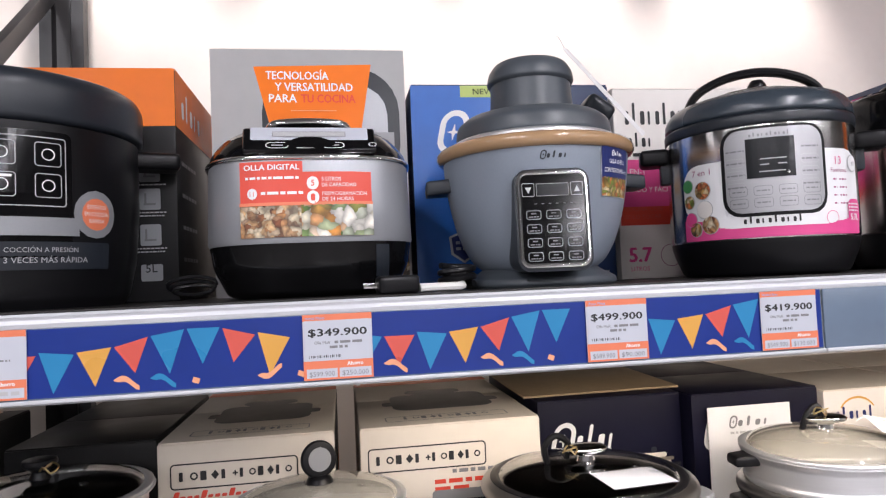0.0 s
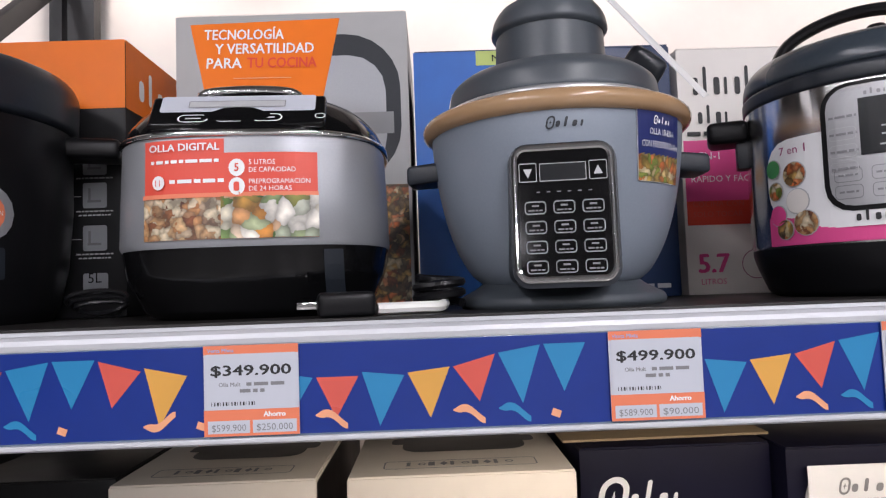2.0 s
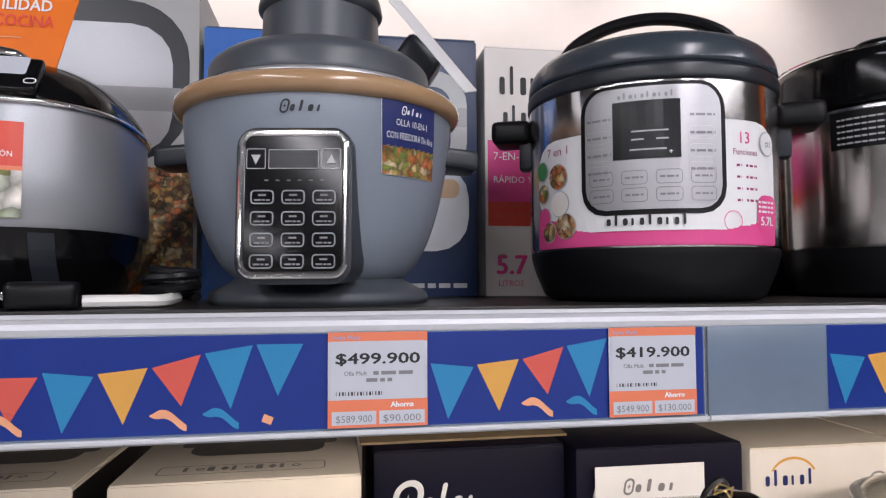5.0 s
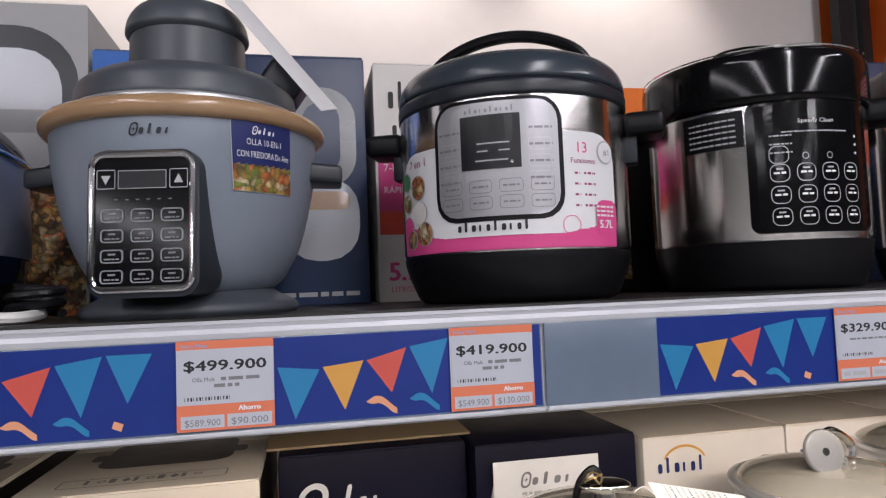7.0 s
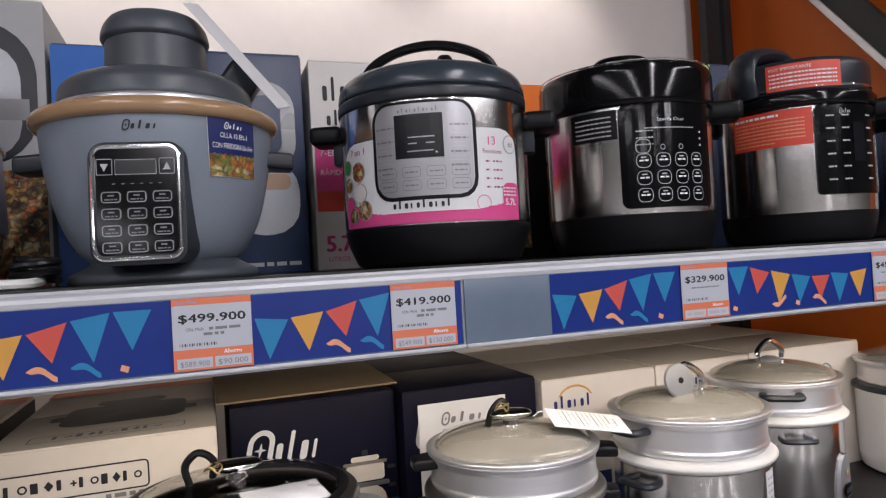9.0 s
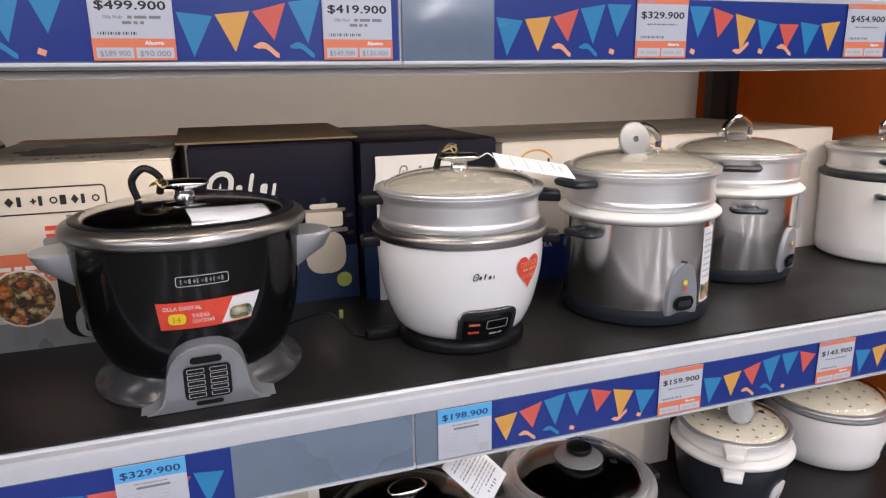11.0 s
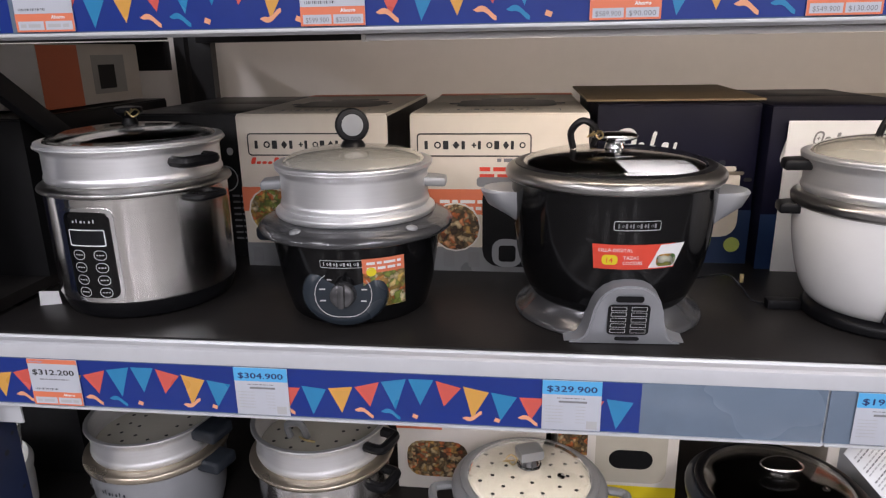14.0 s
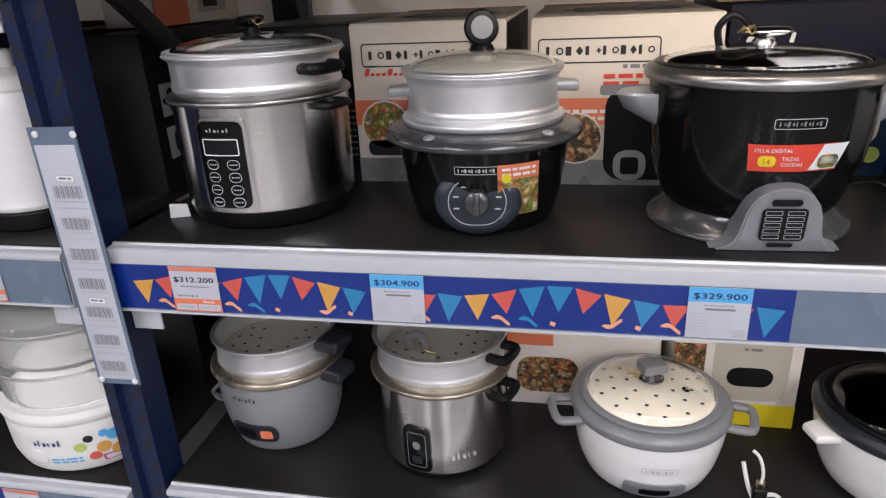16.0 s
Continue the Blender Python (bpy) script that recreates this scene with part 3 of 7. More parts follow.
def shelf(z, x0, x1, stretches, joints, label, drop=0.0):
    """A shelf: board, beam, white front rail, label holder and the paper strips in it."""
    ob = thing("shelf", label, "shelf", 0, 0, z)
    part("board", rbox(x1 - x0, BACK - 0.09 - FRONT - 0.023, 0.022, 0.002, pose((x0 + x1) / 2, (BACK - 0.09 + FRONT + 0.023) / 2, -0.022)), BOARD, ob, "dark grey laminate board")
    top = -0.0185 - drop
    foot = top - 0.0725
    pro = [(FRONT + 0.0225, -0.003), (FRONT + 0.0195, -0.003), (FRONT + 0.0175, -0.006), (FRONT + 0.006, -0.0065), (FRONT + 0.002, -0.009), (FRONT + 0.001, -0.013), (FRONT + 0.002, top + 0.001), (FRONT + 0.006, top - 0.003),
           (FRONT + 0.006, foot), (FRONT, foot - 0.004), (FRONT + 0.006, foot - 0.008), (FRONT + 0.042, foot - 0.008), (FRONT + 0.042, -0.0225), (FRONT + 0.0225, -0.0225)]
    bm = bmesh.new()
    a = [bm.verts.new((x0, p, q)) for p, q in pro]
    b = [bm.verts.new((x1, p, q)) for p, q in pro]
    bm.faces.new(a)
    bm.faces.new(b[::-1])
    for i in range(len(pro)):
        j = (i + 1) % len(pro)
        bm.faces.new((a[j], a[i], b[i], b[j]))
    bmesh.ops.recalc_face_normals(bm, faces=bm.faces)
    part("front_rail", bm, RAIL, ob, "white enamelled front rail", 25)
    for ex in (x0 + 0.03, x1 - 0.03):
        part("end_plate", rbox(0.05, 0.004, 0.038, 0.0015, pose(ex, FRONT + 0.02, foot - 0.046)), RAIL, ob, "folded steel end plate")
    part("rear_beam", rbox(x1 - x0, 0.03, 0.07, 0.003, pose((x0 + x1) / 2, BACK - 0.1, -0.095)), RACKB, ob)
    cuts = [x0] + [j for j in joints if x0 < j < x1] + [x1]
    for p, q in zip(cuts, cuts[1:]):
        h = part("label_holder", rbox(q - p - 0.003, 0.003, 0.077, 0.001, pose((p + q) / 2, FRONT + 0.0035, foot - 0.004)), HOLDER, ob, "grey-blue plastic label holder")
        part("lip", rbox(q - p - 0.003, 0.004, 0.004, 0.0012, pose((p + q) / 2, FRONT + 0.0005, foot - 0.0055)), RAIL, h)
        for s0, s1, ph in stretches:
            c0, c1 = max(s0, p + 0.003), min(s1, q - 0.003)
            if c1 - c0 > 0.02:
                skin = Flat((0, FRONT + 0.002, foot))
                skin.at = (lambda f: lambda u, v, off: f(u, v * 0.925, off))(skin.at)
                Ink(skin, 0.0003).rect(c0, 0.0, c1, 0.078, PAPERB, 1).done("paper_strip", h, "blue paper strip printed with coloured pennants")
                garland(skin, h, c0, c1, ph)
    return ob


shelf(SHELF["top"], BAY0 - 0.04, END, [(-0.59, -0.41, -0.60), (-0.40, -0.03, -0.352), (-0.03, 0.30, 0.047), (0.30, 0.5985, 0.328), (0.713, 0.92, 0.678), (0.92, 1.27, 0.800), (1.27, 1.93, 1.30)], [0.5995], "upper rack shelf with a pennant-printed label strip")
shelf(SHELF["mid"], BAY0 - 0.04, END, [(-0.59, -0.47, -0.625), (-0.47, -0.16, -0.516), (-0.16, 0.26, -0.118), (0.26, 0.374, 0.293), (0.70, 0.99, 0.641), (0.99, 1.29, 1.023), (1.29, 1.93, 1.33)], [0.602], "middle rack shelf with a pennant-printed label strip", 0.0125)
shelf(SHELF["low"], BAY0 - 0.04, END, [], [0.6], "lower rack shelf with an empty label holder")
shelf(0.12, BAY0 - 0.04, END, [], [0.6], "bottom rack shelf near the floor")
shelf(0.968, -2.0, -0.668, [], [], "middle shelf of the neighbouring rack bay")
shelf(0.500, -2.0, -0.668, [(-1.9, -0.9, 0)], [], "lower shelf of the neighbouring rack bay")
shelf(1.42, -2.0, -0.668, [], [], "upper shelf of the neighbouring rack bay")

# invented strip housings for the two added fill lamps
for sz in (SHELF["top"], SHELF["mid"]):
    ls = thing("fill_strip", "slim strip added under the shelf edge to house a fill lamp", "light strip", 0.97, 0.822, sz - (0.107 if sz > 1.2 else 0.119), 0, "shelf light strips")
    part("channel", rbox(1.90, 0.02, 0.008, 0.002, pose(0, 0, 0)), ALU, ls)
    for ex in (-0.953, 0.953):
        part("end_cap", rbox(0.006, 0.022, 0.010, 0.002, pose(ex, 0, -0.001)), WHITEP, ls)

bracket = thing("beam_connector", "white steel beam connector hooked into the rack post", "bracket", -0.632, FRONT + 0.008, 1.325)
for sx in (-0.027, 0.027):
    part("plate", prism([(sx - 0.012, 0.0), (sx + 0.012, 0.0), (sx + 0.022, 0.012), (sx + 0.023, 0.09), (sx - 0.023, 0.09), (sx - 0.022, 0.012)], -0.003, 0.001, 0.0008), RAIL, bracket)


def price_tag(x, zs, price, blue=False, lines=("", ""), w=0.0765):
    """A shelf price card in the label holder."""
    h, drop = 0.0725, 0.0125 if zs == SHELF["mid"] else 0.0
    ob = tagged(thing("price_tag", "price card with a cyan head in the label holder" if blue else "white price card with orange bands in the label holder", "price tag", x + w / 2, FRONT - 0.0012, zs - 0.0905 - drop, 0, "price tags"))
    part("card", rbox(w, 0.0012, h, 0.0003, pose(0, 0.001, 0)), TAGW, ob)
    k = Ink(Flat((0, 0.0002, 0)), 0.00015)
    if blue:
        k.rect(-w / 2, h * 0.72, w / 2, h, INKC)
        k.text(price, 0, h * 0.78, 0.0088, INKN, 2, width=w * 0.84, bold=0.0003)
        k.bars(-w * 0.25, h * 0.645, w * 0.5, 0.0012, INKG)
        k.rect(-w * 0.22, h * 0.56, w * 0.26, h * 0.60, INKG, 2, 0.001)
        for i in range(6):
            k.bars(-w * 0.44, h * (0.48 - 0.065 * i), w * 0.3, 0.0011, INKL)
            k.bars(w * 0.08, h * (0.48 - 0.065 * i), w * 0.16, 0.0011, INKL)
        k.rect(w * 0.26, h * 0.04, w * 0.44, h * 0.2, INKL)
    else:
        k.rect(-w / 2, h * 0.90, w / 2, h, INKO)
        k.text("Venta Mixta", -w * 0.46, h * 0.925, 0.0032, INKC, 2, "l")
        k.rect(-w / 2, 0, w / 2, h * 0.29, INKO)
        k.rect(-w * 0.47, h * 0.29, w * 0.47, h * 0.905, TAGW, 2)
        k.text(price, -w * 0.0, h * 0.665, 0.0085, INK, 3, width=w * 0.84 if len(price) > 5 else None, bold=0.0004)
        if lines[0]:
            k.text("Olla Mult", -w * 0.34, h * 0.545, 0.0034, INKG, 3, "l", bold=0.0001)
            k.bars(-w * 0.05, h * 0.548, w * 0.40, 0.0028, INKG, layer=3)
            k.bars(-w * 0.12, h * 0.475, w * 0.28, 0.0028, INKG, layer=3)
        else:
            k.bars(-w * 0.3, h * 0.555, w * 0.6, 0.0018, INKG, layer=3)
        for i in range(16):
            k.rect(w * (-0.42 + i * 0.03), h * 0.335, w * (-0.42 + i * 0.03 + 0.006 + 0.012 * ((i * 7) % 3) / 2), h * 0.375, INK, 3)
        k.text("Ahorro", w * 0.24, h * 0.205, 0.0042, INKW, 3, bold=0.00025)
        k.rect(-w * 0.46, h * 0.03, -w * 0.02, h * 0.17, TAGW, 2)
        k.rect(w * 0.01, h * 0.03, w * 0.47, h * 0.17, TAGW, 2)
        if lines[0]:
            k.text(lines[0], -w * 0.24, h * 0.055, 0.0056, INKG, 3, width=w * 0.36)
            k.text(lines[1], w * 0.24, h * 0.055, 0.0056, INKG, 3, width=w * 0.38)
        else:
            k.bars(-w * 0.42, h * 0.07, w * 0.34, 0.004, INKL, layer=3)
            k.bars(w * 0.05, h * 0.07, w * 0.36, 0.004, INKL, layer=3)
    k.done("printing", ob, "price and small print")
    return ob


ZT, ZM, ZL = SHELF["top"], SHELF["mid"], SHELF["low"]
price_tag(-0.402, ZT, "00")
price_tag(-0.043, ZT, "$349.900", False, ("$599.900", "$250.000"))
price_tag(0.286, ZT, "$499.900", False, ("$589.900", "$90.000"))
price_tag(0.512, ZT, "$419.900", False, ("$549.900", "$130.000"))
price_tag(0.906, ZT, "$329.900")
price_tag(1.254, ZT, "$454.900")
price_tag(-0.486, ZM, "$312.200")
price_tag(-0.176, ZM, "$304.900", True)
price_tag(0.247, ZM, "$329.900", True)
price_tag(0.634, ZM, "$198.900", True)
price_tag(0.979, ZM, "$159.900")
price_tag(1.284, ZM, "$143.900")
price_tag(-0.86, 0.968, "59.900")
price_tag(-0.93, 0.500, "00")


# ---- parts that several cookers share ----
def glass_lid(ob, r, z, dome, knob="arch", rim=ALU, turn=0, dark=False):
    """A domed glass lid with a metal rim and a knob of one of several kinds."""
    lid = part("lid_rim", lathe(soft([(r - 0.010, z), (r + 0.003, z - 0.001), (r + 0.004, z + 0.005), (r - 0.004, z + 0.007), (r - 0.010, z + 0.005), (r - 0.010, z)], 0.002)), rim, ob, "metal rim of the lid")
    out = [((r - 0.008) * math.cos(t), z + 0.004 + dome * math.sin(t)) for t in [i * math.pi / 20 for i in range(11)]]
    inn = [(max(0.0, a - 0.003), b - 0.003) for a, b in out]
    g = part("glass", lathe(out[:-1] + [(0.0005, out[-1][1]), (0.0005, inn[-1][1])] + inn[:-1][::-1], caps=False), GLASS if dark else MILKY, lid, "clear glass dome" if dark else "glass dome with a milky tint for reflections")
    g.visible_shadow = False
    top = z + 0.004 + dome
    part("vent_rivet", lathe([(0.006, -0.001), (0.006, 0.002), (0.003, 0.003)], 12, cx=r * 0.45, cy=-r * 0.25, bm=None), CHROME, lid).location = (0, 0, z + dome * 0.87)
    ca, sa = math.cos(radians(turn)), math.sin(radians(turn))
    if knob == "arch":
        kn = part("knob", lathe(soft([(0.018, top - 0.002), (0.020, top + 0.004), (0.012, top + 0.008)], 0.002), 20), GREYP, lid)
        pts = [(-0.036 * ca, -0.036 * sa, top + 0.002), (-0.034 * ca, -0.034 * sa, top + 0.022), (0, 0, top + 0.040), (0.034 * ca, 0.034 * sa, top + 0.022), (0.036 * ca, 0.036 * sa, top + 0.002)]
        part("arch", tube(pts, 0.0055, 8), CHROME, kn, "bent metal loop")
    elif knob == "disc":
        kn = part("knob", lathe(soft([(0.020, top - 0.002), (0.016, top + 0.006), (0.011, top + 0.010)], 0.002), 20), BLACKM, lid)
        bm = lathe(soft([(0.004, -0.005), (0.024, -0.005), (0.026, 0.0), (0.024, 0.005), (0.004, 0.005)], 0.002), 28)
        bm.transform(pose(0, 0, top + 0.030, 82, 0, turn))
        part("ring", bm, BLACKM, kn, "upright round grip")
        bm = lathe([(0.016, -0.0058), (0.016, 0.0058)], 24)
        bm.transform(pose(0, 0, top + 0.030, 82, 0, turn))
        part("cap", bm, GREYP, kn)
    elif knob == "oval":
        kn = part("knob", lathe(soft([(0.012, top - 0.002), (0.009, top + 0.009), (0.024, top + 0.012), (0.027, top + 0.017), (0.021, top + 0.022), (0.005, top + 0.023)], 0.003), 28, sx=1.25, sy=0.8), CHROME, lid, "flat oval metal knob")
    elif knob == "block":
        bm = rbox(0.040, 0.032, 0.018, 0.006, pose(0, 0, top + 0.008, 0, 0, turn))
        kn = part("knob", bm, GREYP, lid)
        part("stem", lathe([(0.020, top - 0.006), (0.014, top + 0.010)], 16), CHROME, kn)
    else:
        kn = part("knob", lathe(soft([(0.014, top - 0.002), (0.010, top + 0.010), (0.022, top + 0.018), (0.022, top + 0.026), (0.008, top + 0.028)], 0.003), 20), BLACKM, lid)
    return lid


def steamer(ob, r, z0, z1, m=ALU, lip=0.004, holes=False):
    """A steaming basket: a drum with rolled beads and a floor."""
    prof = soft([(r - 0.012, z0), (r - 0.004, z0), (r, z0 + 0.006), (r, z0 + 0.010), (r - 0.002, z0 + 0.014), (r - 0.002, z1 - 0.012), (r, z1 - 0.008), (r + lip, z1 - 0.002), (r + lip, z1), (r - 0.003, z1), (r - 0.005, z1 - 0.006), (r - 0.006, z0 + 0.010), (r - 0.02, z0 + 0.007), (0.001, z0 + 0.007)], 0.002)
    return part("steamer", lathe(prof), m, ob, "metal steaming basket")


def perforated(ob, r, z, dome=0.012, m=CREAM, parent=None):
    """A pale perforated plate under the glass, with dark round holes in rings."""
    prof = [(r * math.cos(t), z + dome * math.sin(t)) for t in [i * math.pi / 16 for i in range(9)]]
    prof[-1] = (0.0005, z + dome)
    p = part("plate", lathe(prof, 40, caps=False), m, ob, "pale perforated plate")
    bm = bmesh.new()
    for rr, n in ((0.35, 7), (0.58, 12), (0.78, 14)):
        for i in range(n):
            a = 2 * math.pi * (i + rr) / n
            if math.sin(a) > 0.75:
                continue
            t = math.acos(rr)
            lathe([(0.0034, z + dome * math.sin(t) + 0.0012), (0.0005, z + dome * math.sin(t) + 0.0014)], 8, cx=rr * r * math.cos(a), cy=rr * r * math.sin(a), bm=bm)
    tagged(part("holes", bm, INK, p), kind="stuff")
    return p


def loop_handle(ob, x, y, z, ang, w=0.05, out=0.032, r=0.006, m=BLACKM, flat=1.0, drop=0.0):
    """A side handle: a bar bowed outwards from the wall at an angle round the pot."""
    a = radians(ang)
    n, s = Vector((math.sin(a), -math.cos(a), 0)), Vector((math.cos(a), math.sin(a), 0))
    base = Vector((x, y, z))
    pts = [base - s * w / 2 - n * 0.006, base - s * w / 2 + n * out * 0.75, base - s * w * 0.3 + n * out, base + s * w * 0.3 + n * out, base + s * w / 2 + n * out * 0.75, base + s * w / 2 - n * 0.006]
    pts = [p + Vector((0, 0, -drop if 0 < i < 5 else 0)) for i, p in enumerate(pts)]
    return part("handle", tube(pts, r, 8, flat=flat), m, ob)


def ear(ob, prof_r, z, ang, m=BLACKM, w=0.06, out=0.034, h=0.016):
    """A solid moulded ear handle."""
    a = radians(ang)
    bm = rbox(w, out + 0.02, h, 0.006, None, 3)
    for v in bm.verts:
        k = (v.co.y + 0.5 * (out + 0.02)) / (out + 0.02)
        if k < 0.5:
            v.co.x *= 0.72
            v.co.z -= 0.006 * (0.5 - k)
    bm.transform(pose(0, 0, 0, 0, 0, ang) @ pose(0, -(prof_r + out / 2 - 0.006), z))
    return part("handle", bm, m, ob)


def feet(ob, r, n=4, m=BLACKM):
    for i in range(n):
        a = 2 * math.pi * (i + 0.5) / n
        part("foot", lathe([(0.012, 0.0), (0.013, 0.006)], 12, cx=r * math.cos(a), cy=r * math.sin(a)), m, ob)


def paper_tag(name, label, p0, p1, w, lines=True, m=CARD, normal=(0, 0, 1)):
    """A card on a string, hanging from p0 towards p1."""
    p0, p1 = Vector(p0), Vector(p1)
    d = (p1 - p0)
    ob = thing(name, label, "swing tag", *p0)
    side = d.cross(Vector(normal)).normalized()
    up = side.cross(d).normalized()
    mtx = Matrix((side, d.normalized(), up)).transposed().to_4x4()
    bm = rbox(w, d.length, 0.0012, 0.0003, pose(0, d.length / 2, 0))
    bm.transform(mtx)
    part("card", bm, m, ob)
    sg = -1 if up.z < 0 else 1
    sk = Flat(up * (0.0012 if sg > 0 else 0) , side * sg, d)
    k = Ink(sk, 0.0004)
    if lines:
        k.mark(0, d.length * 0.84, w * 0.4, w * 0.12, INKG, 5)
        for i in range(11):
            k.bars(-w * 0.40, d.length * (0.76 - i * 0.062), w * (0.80 if i % 4 else 0.5), 0.0022, INKL if i % 3 else INKG)
        k.done("printing", ob, "small grey print")
    part("string", tube([(0, 0, 0.001), tuple(-d.normalized() * 0.012 + Vector((0, 0, 0.008))), tuple(-d.normalized() * 0.024)], 0.0007, 5), CARD, ob)
    return ob


# ---- upper shelf ----
def black_pressure_cooker(x, y, z):
    ob = thing("pressure_cooker", "black electric pressure cooker with an orange round sticker", "pressure cooker", x, y, z, 31)
    body = [(0.140, 0.0), (0.148, 0.012), (0.158, 0.06), (0.163, 0.13), (0.163, 0.215)]
    part("body", lathe(soft(body)), BLACKM, ob)
    part("lid", lathe(soft([(0.160, 0.215), (0.169, 0.219), (0.170, 0.262), (0.163, 0.276), (0.10, 0.291), (0.02, 0.295)], 0.008)), CHAR, ob, "charcoal domed lid")
    part("lid_grip", rbox(0.16, 0.05, 0.03, 0.012, pose(0, 0, 0.283), 3), CHAR, ob)
    part("pressure_valve", lathe(soft([(0.018, 0.280), (0.018, 0.305), (0.010, 0.312)], 0.003), 20, cx=0.03, cy=0.09), BLACKM, ob)
    for a in (78, 258):
        bm = rbox(0.05, 0.065, 0.024, 0.008, None, 3)
        bm.transform(pose(0, 0, 0, 0, 0, a) @ pose(0, -0.185, 0.188))
        part("handle", bm, BLACKM, ob)
    sk = Round(body)
    k = Ink(sk, 0.0008)
    k.rect(-0.062, 0.060, 0.052, 0.205, BLACKG, 1, 0.008, True)
    k.ring(-0.055, 0.118, 0.045, 0.198, 0.0012, INKL, 2, 0.004)
    for i, (u, v) in enumerate(((-0.02, 0.178), (0.026, 0.178), (-0.02, 0.142), (0.026, 0.142))):
        k.ring(u - 0.014, v - 0.014, u + 0.014, v + 0.014, 0.001, INKL, 2, 0.004)
        k.ring(u - 0.007, v - 0.007, u + 0.007, v + 0.007, 0.0012, INKW, 2, 0.007)
    k.rect(-0.03, 0.150, -0.010, 0.153, INKW, 3)
    k.rect(-0.055, 0.085, 0.06, 0.106, SILVER, 2)
    k.done("control_panel", ob, "glossy control panel with outlined icons")
    k = Ink(sk, 0.0008)
    k.rect(-0.05, 0.046, 0.102, 0.078, CHAR, 2, 0.003)
    k.text("COCCIÓN A PRESIÓN", 0.02, 0.066, 0.0058, INKL, 3, width=0.076)
    k.text("3 VECES MÁS RÁPIDA", 0.026, 0.054, 0.0066, INKL, 3, width=0.088)
    k.poly([(-0.044, 0.050), (-0.022, 0.050), (-0.033, 0.074)], INKL, 3)
    k.poly([(-0.040, 0.052), (-0.026, 0.052), (-0.033, 0.068)], CHAR, 4)
    k.done("claim_label", ob, "grey label on faster pressure cooking")
    k = Ink(sk, 0.0008)
    k.disc(0.082, 0.112, 0.029, SILVER, 2)
    k.disc(0.082, 0.112, 0.0195, INKO, 3)
    for i, s in enumerate(("EXPERTOS", "EN COCCIÓN", "RÁPIDA")):
        k.text(s, 0.082, 0.1185 - i * 0.0085, 0.0050, INKW, 4, width=(0.026, 0.033, 0.021)[i])
    k.done("round_sticker", ob, "orange and silver round sticker")
    return ob


